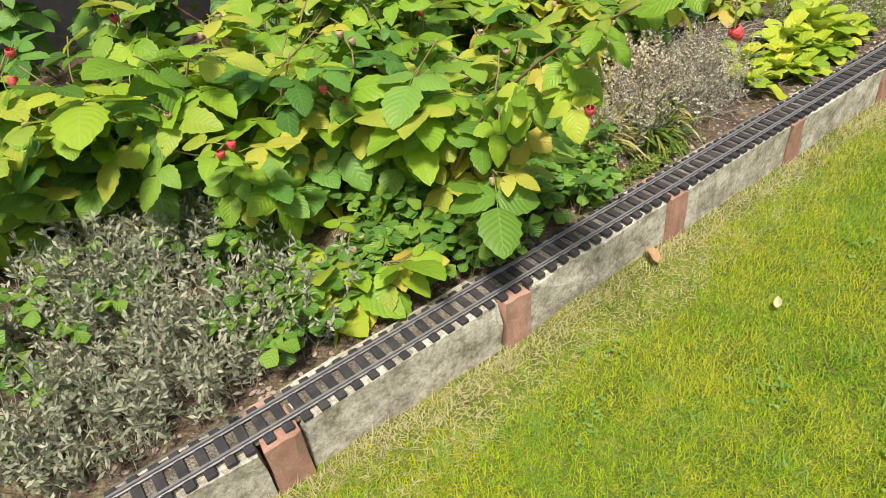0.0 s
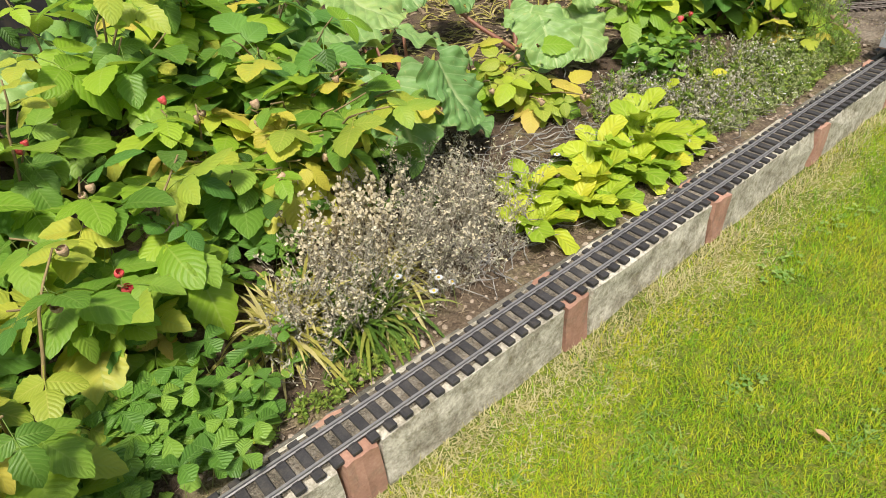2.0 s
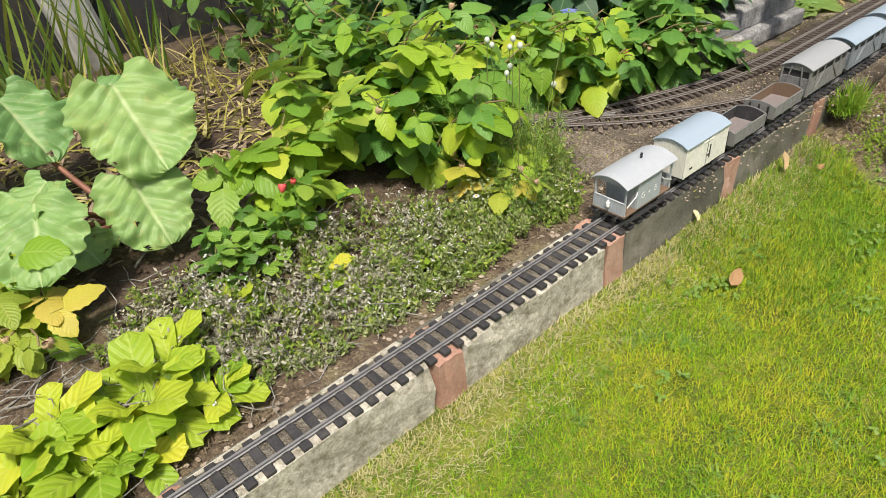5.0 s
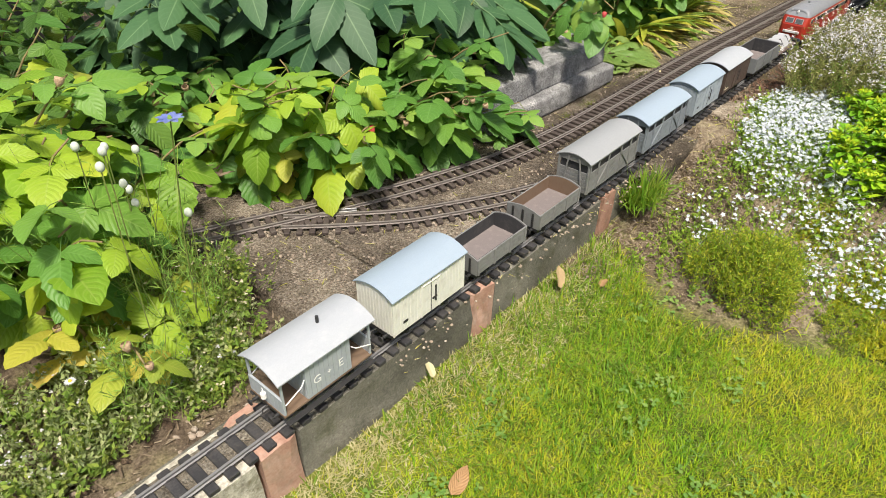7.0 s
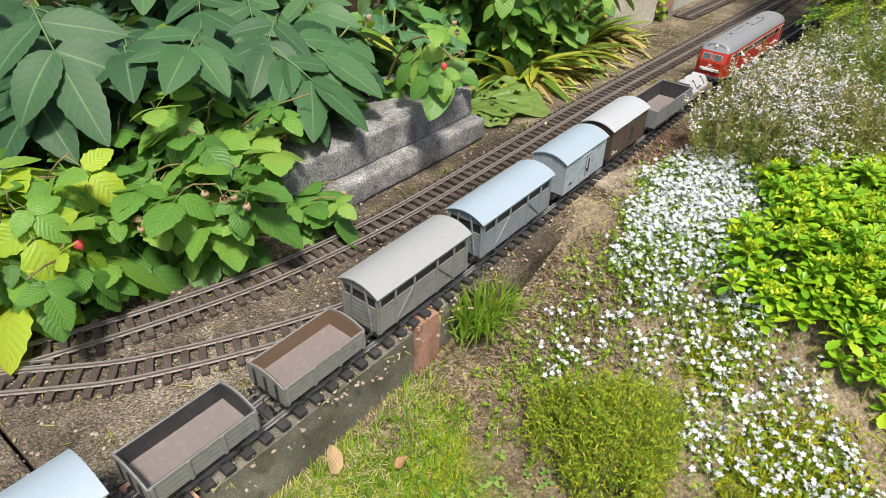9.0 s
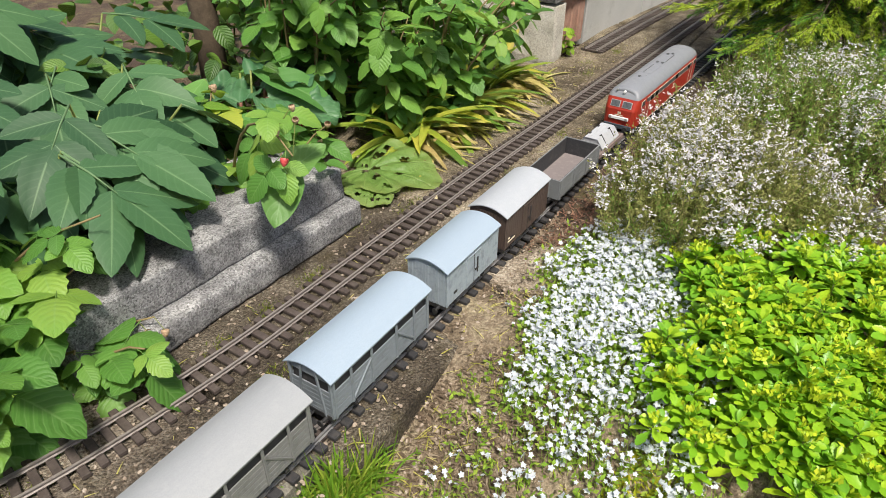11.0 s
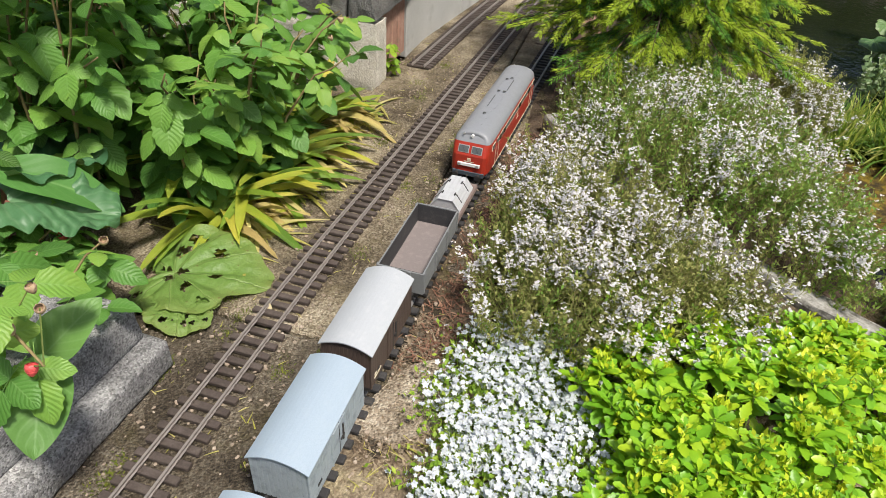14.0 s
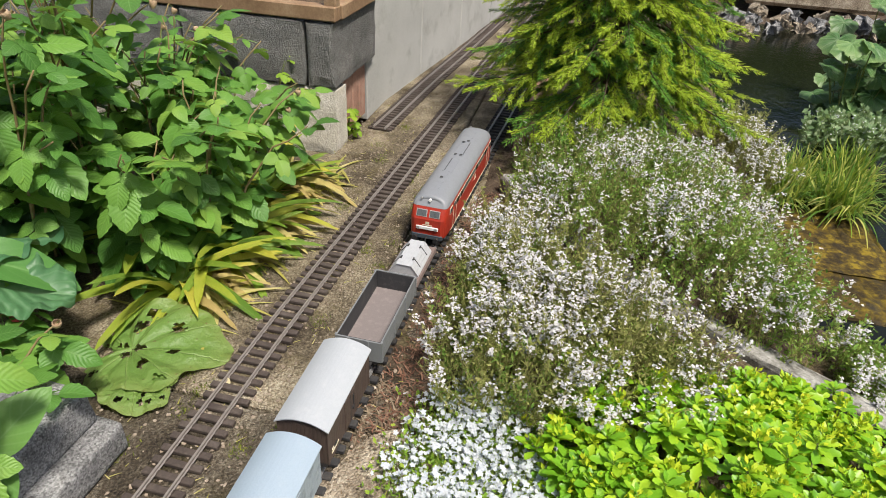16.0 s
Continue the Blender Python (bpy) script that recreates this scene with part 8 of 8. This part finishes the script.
scatter_blades("lawn_grass", 345000, thinned(lawn_feet(0.1, 4.6, -0.18, 0.735)), (0.009, 0.026), GRASS, "short mossy lawn grass in bright green and yellow patches", "grass", 701, 2, 0.095, (0, 75), 0.0)
scatter_blades("far_lawn_grass", 60000, lambda r, k: (lambda p: p[(p[:, 1] < -0.17) | (p[:, 0] < 0.12)])(lawn_feet(-0.9, 4.4, -1.2, 0.715)(r, k)), (0.018, 0.045), GRASS, "short mossy lawn grass", "grass", 709, 2, 0.12, (10, 70), 0.0)
LAWNTUFT = leaf_material("coarse_lawn_blade", [(0.0, (0.13, 0.3, 0.05)), (0.5, (0.24, 0.42, 0.09)), (0.9, (0.38, 0.5, 0.14))], (0.4, 0.5, 0.2), 0.1, 6, 0.2, through=0.35, island=True)


def tuft_feet(seed, n):
    """Feet gathered in small scattered tufts."""
    def f(r, k):
        c = lawn_feet(0.2, 4.2, -0.5, 0.66)(np.random.RandomState(seed), n)
        i = r.randint(len(c), size=k)
        x, y = c[i, 0] + r.normal(0, 0.018, k), c[i, 1] + r.normal(0, 0.014, k)
        return np.c_[x, y, ground_z(x, y) + ripple(x, y) - 0.002]
    return f


scatter_blades("lawn_tufts", 9000, tuft_feet(41, 170), (0.02, 0.045), LAWNTUFT, "coarser pale green grass tufts scattered over the lawn", "grass", 711, 4, 0.07, (5, 60), 0.7)
scatter_blades("dry_verge", 34000, lawn_feet(-0.3, 4.2, 0.60, 0.742), (0.01, 0.032), DRYGRASS, "bleached dry grass along the wall's foot", "grass", 702, 3, 0.06, (2, 40), 0.3)
scatter_blades("wall_foot_grass", 9000, lawn_feet(-0.3, 4.3, 0.685, 0.742), (0.01, 0.032), DRYGRASS, "thin line of bleached grass against the wall", "grass", 708, 2, 0.08, (10, 70), 0.0)
scatter_blades("lawn_straw", 14000, worn_feet(-0.2, 4.2, -0.7, 0.6), (0.012, 0.03), DRYGRASS, "scattered dead blades in the lawn", "grass", 705, 3, 0.06, (4, 40), 0.5)
scatter_blades("verge_grass", 5200, lawn_feet(3.4, 4.35, 0.36, 0.735), (0.025, 0.065), LONGGRASS, "longer bright green grass by the wall's end", "grass", 706, 5, 0.045, (25, 80), 0.8)
scatter_blades("verge_sprouts", 1500, worn_feet(-0.2, 3.4, 0.58, 0.735), (0.025, 0.055), LONGGRASS, "tufts of longer grass at the wall's foot", "grass", 707, 4, 0.06, (25, 80), 0.7)
scatter_blades("bank_grass", 1500, lambda r, k: (lambda x, y: np.c_[x, y, ground_z(x, y) - 0.002])(r.uniform(4.1, 4.7, k), r.uniform(-0.2, 0.6, k)), (0.015, 0.045), GRASS, "straggly grass on the flower bank", "grass", 703, 4, 0.05, (10, 70), 0.7)
scatter_blades("verge_tuft", 420, lambda r, k: np.c_[4.36 + r.normal(0, 0.03, k), 0.70 + r.normal(0, 0.018, k), np.full(k, -0.06)], (0.06, 0.13), LONGGRASS, "tuft of long grass at the wall's end", "grass tuft", 704, 6, 0.04, (40, 85), 0.8)
r = np.random.RandomState(710)
g = Geo()
P, uv = blade_points(1.0, 0.8, 5, 3, "oblong", droop=0.15, cup=0.2)
for k in range(900):
    if k % 9 == 0:
        cx, cy = r.uniform(-0.2, 4.2), r.uniform(-0.6, 0.62)
    x, y = cx + r.normal(0, 0.03), cy + r.normal(0, 0.025)
    p = (x, y, float(ground_z(x, y)) + r.uniform(0.008, 0.018))
    az = r.uniform(0, 360)
    for a in (0, 120, 240):
        put(g, P, uv, aim(p, az + a, r.uniform(-5, 20), 0, r.uniform(0.007, 0.013)))
tagged(new("lawn_clover", g.mesh("lawn_clover", LAWNTUFT)), "small clover leaves in the lawn", "clover", kind="stuff")

# fallen leaves on the lawn
FALLEN = [simple_leaf("fallen_leaf", 80 + k, DRYLEAF, 0.05, 0.028, "ovate", 9, 5, droop=-0.2, cup=0.5, wave=0.05) for k in range(3)]
for k, (x, y, az, tl, rl, s) in enumerate(((1.04, 0.695, 75, 8, 10, 0.95), (1.12, 0.45, 30, 5, -20, 0.6), (3.39, 0.545, 15, 6, 25, 1.0), (2.70, 0.10, 60, 12, -15, 1.1), (3.55, 0.725, 80, 30, 10, 0.7), (3.95, 0.69, 75, 55, 10, 1.0), (4.02, 0.63, -10, 10, 0, 0.55), (1.82, 0.30, 100, 8, 15, 0.6), (1.27, 1.01, 10, 15, 0, 0.9), (5.10, 1.02, 40, 5, 0, 0.4))):
    z = float(ground_z(x, y)) + 0.02 if not (x > 3.42 and y > 0.85) else 0.006
    ob = new("fallen_leaf", FALLEN[k % 3])
    ob.matrix_world = aim((x, y, z), az, tl, rl, s)
    tagged(ob, "fallen pale brown leaf" if k % 2 else "curled dry yellowish leaf", "leaf", "fallen leaves")

# ---- pebbles ----
def pebble_set(name, n, place, size, seed, label, mt=PEBBLE):
    r = np.random.RandomState(seed)
    g = Geo()
    ico = [(math.sin(u) * math.cos(v), math.sin(u) * math.sin(v), math.cos(u)) for u in (0.6, 1.4, 2.3) for v in np.arange(6) * math.tau / 6]
    fs = [[0, 1, 2, 3, 4, 5][::-1], list(range(12, 18))] + [[i * 6 + k, i * 6 + (k + 1) % 6, i * 6 + 6 + (k + 1) % 6, i * 6 + 6 + k][::-1] for i in range(2) for k in range(6)]
    for k in range(n):
        x, y, z = place(r)
        s = r.uniform(*size)
        v = np.array(ico) * (s * r.uniform(0.7, 1.3), s * r.uniform(0.7, 1.1), s * r.uniform(0.4, 0.7)) * r.uniform(0.85, 1.15, (18, 1))
        g.add(v, fs, pose(x, y, z, r.uniform(-20, 20), r.uniform(-20, 20), r.uniform(0, 360)))
    return tagged(new(name, g.mesh(name, mt)), label, "pebbles", kind="stuff")


def bed_place(r):
    x, y = r.uniform(-0.4, 3.42), 0.855 + abs(r.normal(0, 0.05))
    return x, y, float(ground_z(x, y)) + 0.002


pebble_set("pebbles", 520, bed_place, (0.002, 0.0075), 720, "small pale pebbles on the soil beside the track")
pebble_set("grit", 3200, lambda r: (r.uniform(3.45, 6.6), r.uniform(0.70, 1.25), 0.0005), (0.0012, 0.0045), 721, "loose grit on the concrete slabs")
pebble_set("bank_grit", 1600, lambda r: (lambda x, y: (x, y, float(ground_z(x, y)) + 0.001))(r.uniform(4.05, 5.2), np.clip(0.62 + r.normal(0, 0.07), 0.4, 0.74)), (0.0012, 0.005), 723, "loose grit on the bare bank")
pebble_set("soil_crumbs", 1100, lambda r: (lambda x, y: (x, y, float(ground_z(x, y)) + 0.002))(r.uniform(1.3, 3.4), r.uniform(0.9, 1.5)), (0.003, 0.009), 722, "dark soil crumbs in the bed", SOIL)
REDLITTER = leaf_material("reddish_litter", [(0.0, (0.13, 0.06, 0.04)), (0.5, (0.24, 0.12, 0.085)), (0.9, (0.36, 0.22, 0.15))], (0.3, 0.18, 0.1), 0.1, 6, 0.1, through=0.05, rough=0.9, island=True)
scatter_blades("needle_litter", 1900, lambda r, k: (lambda x: np.c_[x, 0.69 - 0.02 * (x - 5) + r.normal(0, 0.025, k), np.full(k, -0.002)])(r.uniform(4.95, 6.1, k)), (0.008, 0.02), REDLITTER, "reddish-brown needle litter beside the rails", "leaf litter", 731, 3, 0.16, (0, 40), 0.2)
scatter_blades("bank_litter", 15000, lambda r, k: (lambda x: (lambda y: np.c_[x, y, ground_z(x, y) + 0.002])(np.clip(0.60 + r.normal(0, 0.09, k), 0.36, 0.735)))(r.uniform(4.04, 5.2, k)), (0.004, 0.02), DEADLEAF, "brown litter and dead stalks on the bank", "leaf litter", 732, 3, 0.22, (0, 40), 0.2)
sprig_patch("bank_weeds", blob_feet(735, 110, 4.48, 0.58, 0.22, 0.08), 0.035, 0.011, STEM, MATGREEN, "small green weeds on the bare bank", "weeds", 736, 9, 1.3)
sprig_patch("bank_weeds", blob_feet(737, 60, 4.26, 0.56, 0.1, 0.1), 0.03, 0.011, STEM, MATGREEN, "small green weeds by the wall's end", "weeds", 738, 9, 1.3)
scatter_blades("bank_straw", 420, lambda r, k: (lambda x, y: np.c_[x, y, ground_z(x, y) + 0.004])(r.uniform(4.2, 5.0, k), np.clip(0.62 + r.normal(0, 0.05, k), 0.5, 0.73)), (0.012, 0.04), STRAW, "pale straw on the bank", "leaf litter", 733, 3, 0.05, (0, 30), 0.2)

# ---- spruce ----
tree = thing("spruce_tree", (6.62, 0.35, -0.02), "young spruce with drooping branches and bright fresh tips", "spruce tree")
part("trunk", Geo().tube([(0, 0, 0), (0.01, 0, 0.5), (0.0, 0.01, 1.0), (0, 0, 1.6)], [0.028, 0.022, 0.014, 0.004], 10), BARK, tree, smooth=True)
r = np.random.RandomState(800)
gw, gn, gt = Geo(), Geo(), Geo()
tw_a, tw_b, tipf = [], [], []


def shoot(p, d, l, f):
    d = np.asarray(d) / np.linalg.norm(d)
    tw_a.append(p)
    tw_b.append(p + d * l)
    tipf.append(f)
    return d


for k in range(115):
    z = 0.24 + 1.2 * (k / 115) ** 1.2
    R = (0.47 - 0.28 * (z - 0.24)) * r.uniform(0.72, 1.06)
    a = k * 2.39996 + r.uniform(-0.2, 0.2)
    q = np.linspace(0, 1, 7)
    pts = np.c_[R * q * math.cos(a), R * q * math.sin(a), z + 0.12 * q - 0.26 * q**2 + 0.08 * q**4]
    gw.tube(pts, list(np.linspace(0.006, 0.0015, 7)), 5, False)
    dirb = np.array((math.cos(a), math.sin(a), 0))
    sd = np.array((-math.sin(a), math.cos(a), 0))
    for f in np.linspace(0.28, 0.93, 6):
        for s in (1, -1):
            p = np.array([np.interp(f + r.uniform(-0.05, 0.05), q, pts[:, i]) for i in range(3)])
            l = (0.17 * (1 - f) + 0.08) * r.uniform(0.8, 1.2)
            d = shoot(p, dirb * r.uniform(0.8, 1.1) + sd * s * r.uniform(0.55, 0.9) + np.array((0, 0, r.uniform(-0.85, -0.15))), l, f)
            if f < 0.62:
                for g2, s2 in ((0.4, 1), (0.6, -1)):
                    side = np.cross(d, (0, 0, 1))
                    shoot(p + d * l * g2, d + s2 * side * r.uniform(0.6, 0.9) + np.array((0, 0, r.uniform(-0.5, 0.0))), l * 0.55, f + 0.2)
    shoot(pts[-2], pts[-1] - pts[-2] + dirb * 0.03, 0.1 + 0.17 * R, 1.0)
tw_a, tw_b, tipf = np.array(tw_a), np.array(tw_b), np.array(tipf)
thin_stems(gw, tw_a, tw_b, 0.0014, r)
part("branch_work", gw, BARK, tree, kind="stuff")
length = np.linalg.norm(tw_b - tw_a, axis=1)
own = np.repeat(np.arange(len(tw_a)), (length * 1050).astype(int) + 10)
f = r.uniform(0.02, 1.0, len(own))
c = tw_a[own] + (tw_b - tw_a)[own] * f[:, None]
axis = ((tw_b - tw_a) / length[:, None])[own]
ring = np.cross(axis, r.normal(0, 1, axis.shape))
ring /= np.linalg.norm(ring, axis=1)[:, None]
ring[:, 2] = ring[:, 2] * 0.5
d = axis * 0.7 + ring * r.uniform(0.7, 0.9, (len(c), 1)) * (1.1 - 0.4 * f)[:, None]
young = (tipf > 0.42) & (r.rand(len(tw_a)) < 0.72)
fresh = young[own] & (f > 0.15)
tiny_leaves(gn, c[~fresh], d[~fresh], 0.020, 0.0026, r, 2.0)
tiny_leaves(gt, c[fresh], d[fresh], 0.020, 0.0026, r, 2.0)
part("needle_cover", gn, SPRUCE, tree, kind="stuff")
part("fresh_growth", gt, SPRUCE_TIP, tree, "bright yellow-green new shoots", kind="stuff")

sprig_patch("moss_mound", blob_feet(803, 420, 6.86, 0.50, 0.13, 0.07, 0.0, 0.03), 0.03, 0.008, STEM, MOSS, "low bright moss mound under the spruce", "moss", 804, 20, 0.9, leaf_w=0.3)

stump = thing("tree_trunk", (5.27, 2.0, -0.05), "rough brown trunk of a small tree behind the bushes", "tree trunk")
part("trunk", Geo().tube([(0, 0, 0), (0.005, 0, 0.3), (0.0, 0.01, 0.62), (0.02, 0, 1.3)], [0.05, 0.042, 0.04, 0.035], 12), BARK, stump, smooth=True)

# ---- pond side ----
ALGAE = surface("orange_algae", [(0.4, (0.025, 0.018, 0.01)), (0.5, (0.075, 0.05, 0.012)), (0.6, (0.24, 0.17, 0.018))], 60, 20, 0.7, bump=0.9, relief=0.005, stain=(0.04, 0.032, 0.02), stain_amount=0.8, spec=0.2)
solid("water", Geo().grid(np.dstack([*np.meshgrid(np.linspace(5.6, 9.5, 8), np.linspace(-2.4, -0.12, 6)), np.full((6, 8), -0.062)])), WATER, "dark still pond water", "pond", "structure")
ledge = thing("stone_ledge", (6.12, -0.36, -0.1), "shallow dark stone ledge with rusty yellow algae in the pond", "stone ledge")
part("ledge_slab", with_material(rough_block((0.62, 0.36, 0.05), 411, 0.002, 7, 0.008), RUST), None, ledge, m=pose(0, 0, 0.025))
part("algae_film", Geo().grid(np.dstack([*np.meshgrid(np.linspace(-0.1, 0.27, 10), np.linspace(-0.14, 0.13, 8)), 0.0535 + 0.0015 * np.sin(np.arange(80).reshape(8, 10))])), ALGAE, ledge, "yellow-orange algae film")
log = thing("driftwood_log", (5.55, 0.20, 0.0), "weathered silvery timber edging the flower bank", "log")
q = np.linspace(0, 1, 24)
edge_x, edge_y = 0.60 - 0.83 * q - 0.08 * np.sin(math.pi * q), 0.42 - 0.82 * q + 0.03 * np.sin(5 * q)
for nm, off, w, top, seed in (("log_body", 0.0, 0.056, 0.05, 3), ("split_edge", -0.036, 0.016, 0.04, 4)):
    rr = np.random.RandomState(seed)
    nx, ny = -np.gradient(edge_y), np.gradient(edge_x)
    ln = np.hypot(nx, ny)
    rows = []
    for k in range(24):
        c = np.array((edge_x[k] - off * nx[k] / ln[k], edge_y[k] - off * ny[k] / ln[k]))
        n2 = np.array((nx[k], ny[k])) / ln[k]
        ring = [(-0.5, -0.06), (-0.5, top - 0.012), (-0.4, top - 0.002), (-0.15, top + 0.001), (0.1, top - 0.002), (0.38, top - 0.004), (0.5, top - 0.016), (0.5, -0.06)]
        rows.append([(*(c + n2 * (a * w + rr.normal(0, 0.0012))), z + rr.normal(0, 0.0014)) for a, z in ring])
    P = np.array(rows)
    part(nm, Geo().grid(P, close=True).add(P[0], [list(range(8))]).add(P[-1], [list(range(8))[::-1]]), LOGWOOD, log)
MARSHES = [round_leaf(60 + k, MARSH, 0.072, 11, 0.025, 0.35, 0.012, -0.1, cells=(57, 8)) for k in range(4)]
for i, (x, y, n, h) in enumerate(((7.36, -0.72, 28, 0.40), (7.46, -0.86, 30, 0.50), (7.34, -0.98, 20, 0.46), (7.66, -0.84, 18, 0.58))):
    r = np.random.RandomState(840 + i)
    t = thing("marsh_plant", (x, y, -0.07), "pond-side plant with round pale-edged leaves", "marsh plant", "marsh plants")
    for k in range(n):
        p = np.array((r.normal(0, 0.1), r.normal(0, 0.09), h * r.uniform(0.15, 1.0)))
        part("leaf", MARSHES[r.randint(4)], None, t, m=aim(p, r.uniform(125, 255), r.uniform(-48, -8), r.uniform(-20, 20), r.uniform(0.65, 1.0)))
        part("leaf_stalk", Geo().tube([(p[0] * 0.3, p[1] * 0.3, 0), p], 0.0022, 5), STEM, t)
for i, (x, y, n, L) in enumerate(((6.45, -0.26, 420, 0.17), (6.42, -0.44, 420, 0.19), (6.62, -0.52, 420, 0.2), (6.60, -0.34, 300, 0.16))):
    scatter_blades("sedge_tuft", n, lambda r, k: np.c_[x + r.normal(0, 0.035, k), y + r.normal(0, 0.035, k), np.full(k, -0.03)], (L * 0.6, L * 1.2), SEDGE, "arching tuft of yellow-green striped sedge", "sedge", 860 + i, 7, 0.035, (30, 80), 0.8, kind="")
sprig_patch("pale_herb", blob_feet(870, 150, 6.92, -0.60, 0.12, 0.16, -0.02, 0.03), 0.14, 0.024, STEM, PALEHERB, "bushy pale-edged green herb by the pond", "herb", 871, 16, 0.6, 0.006, WHITEPETAL, 2, 0.8, 0.7)
r = np.random.RandomState(880)
rocks = thing("pond_stones", (9.2, -1.0, -0.06), "rounded stones along the pond's far edge", "stones")
for k in range(26):
    me = with_material(rough_block((r.uniform(0.06, 0.11), r.uniform(0.06, 0.1), r.uniform(0.045, 0.07)), 900 + k, 0.02), STONE if k % 2 else MORTAR)
    part("stone", me, None, rocks, m=pose(0.1 + r.normal(0, 0.1), 0.9 - 0.075 * k, 0.02 + 0.03 * (k % 3), r.uniform(-20, 20), r.uniform(-20, 20), r.uniform(0, 360)))
solid("path_stone", Geo().box((10.9, -1.3, 0.02), (1.3, 1.1, 0.16), 0.03), MORTAR, "pale sunlit stone slab beyond the pond", "stone")
solid("edging_strip", Geo().box((7.0, 0.60, -0.004), (1.1, 0.10, 0.012), 0.002, None), BRICK, "terracotta edging strip beside the rails", "edging")
scatter_blades("slab_moss", 5200, lambda r, k: (lambda c, i: np.c_[c[i, 0] + r.normal(0, 0.016, k), c[i, 1] + r.normal(0, 0.012, k), np.full(k, -0.002)])(np.c_[r.uniform(3.5, 6.6, 60), r.choice([1.07, 0.93, 0.87, 1.12, 1.2], 60)], r.randint(60, size=k)), (0.003, 0.008), SLABMOSS, "small mossy patches on the slabs", "moss", 901, 3, 0.35, (20, 85), 0.1)
scatter_blades("slab_litter", 800, lambda r, k: np.c_[r.uniform(3.45, 6.8, k), r.uniform(0.70, 1.28, k), np.full(k, 0.001)], (0.006, 0.025), STRAW, "bits of straw and dead stalks on the slabs", "leaf litter", 902, 3, 0.1, (0, 12), 0.1)
scatter_blades("bed_litter", 2600, lambda r, k: (lambda x, y: np.c_[x, y, ground_z(x, y) + 0.004])(r.uniform(-0.3, 3.4, k), 0.87 + np.abs(r.normal(0, 0.16, k))), (0.006, 0.024), DEADLEAF, "dry stalks and litter on the bed soil", "leaf litter", 903, 3, 0.12, (0, 20), 0.1)
# hedge added out of view, so the water mirrors dark green instead of sky
hedge = tagged(thing("unseen_reflected_hedge", (13.2, -1.5, -0.06), "unseen dark hedge added beyond the pond to darken its reflection", "hedge"), kind="structure")
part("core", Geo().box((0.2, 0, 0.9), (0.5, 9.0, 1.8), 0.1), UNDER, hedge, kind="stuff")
g = Geo()
r = np.random.RandomState(990)
c = np.c_[r.normal(-0.1, 0.06, 6000), r.uniform(-4.6, 4.6, 6000), r.uniform(0, 1.9, 6000)]
tiny_leaves(g, c, r.normal(0, 1, (6000, 3)) + np.array((-0.5, 0, -0.3)), 0.14, 0.09, r)
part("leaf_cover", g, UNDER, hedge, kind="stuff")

# dock leaves beside the coping stone
DOCK = leaf_material("dock_leaf", [(0.0, (0.07, 0.19, 0.045)), (0.5, (0.1, 0.25, 0.06)), (0.9, (0.16, 0.32, 0.08))], (0.26, 0.42, 0.17), 7, 5, 0.45, through=0.2, rough=0.45, bump=0.15, sides=0.15)
dock = thing("dock_plant", (5.0, 1.56, -0.01), "dock with broad smooth pointed green leaves", "dock")
for k, (p, az, tilt, roll, L, W) in enumerate((((0.03, -0.02, 0.27), -62, -14, 12, 0.25, 0.105), ((-0.03, 0.02, 0.2), -120, -14, -10, 0.2, 0.085), ((0.06, 0.06, 0.24), -10, -5, 5, 0.2, 0.08), ((-0.06, 0.05, 0.26), 200, -10, 0, 0.2, 0.085))):
    part("leaf", simple_leaf("leaf", 90 + k, DOCK, L, W, "lance", 21, 9, droop=0.22, cup=0.25, wave=0.015), None, dock, m=aim(p, az, tilt, roll))
    part("leaf_stalk", Geo().tube([(0.2 * p[0], 0.2 * p[1], 0), p], [0.004, 0.003], 6), STEM, dock, smooth=True)

# pale post at the back fence
post = thing("old_post", (2.72, 2.92, 0.0), "leaning pale weathered concrete post by the fence", "post")
part("shaft", with_material(rough_block((0.15, 0.12, 0.9), 333, 0.004, 6, 0.012), RENDER), None, post, m=pose(0, 0, 0.44, 0, -6, 12))

# sprigs on the block wall
for i, (x, y, z, n) in enumerate(((6.36, 1.245, 0.0, 9), (6.205, 1.42, 0.22, 4))):
    r = np.random.RandomState(1900 + i)
    t = thing("wall_sprig", (x, y, z), "small bright green sprig growing at the block wall", "weed")
    for k in range(n):
        p = np.array((r.uniform(-0.02, 0.06), r.uniform(-0.03, 0.0), 0.03 + 0.10 * k / n))
        part("stem", Geo().tube([(0.01, 0, 0), p * 0.6, p], [0.0014, 0.0011, 0.0008], 4), STEM, t)
        part("leaf", LIME_SET[k % 4], None, t, m=aim(p, -90 + r.uniform(-80, 80), r.uniform(-40, 15), r.uniform(-20, 20), r.uniform(0.28, 0.42)))
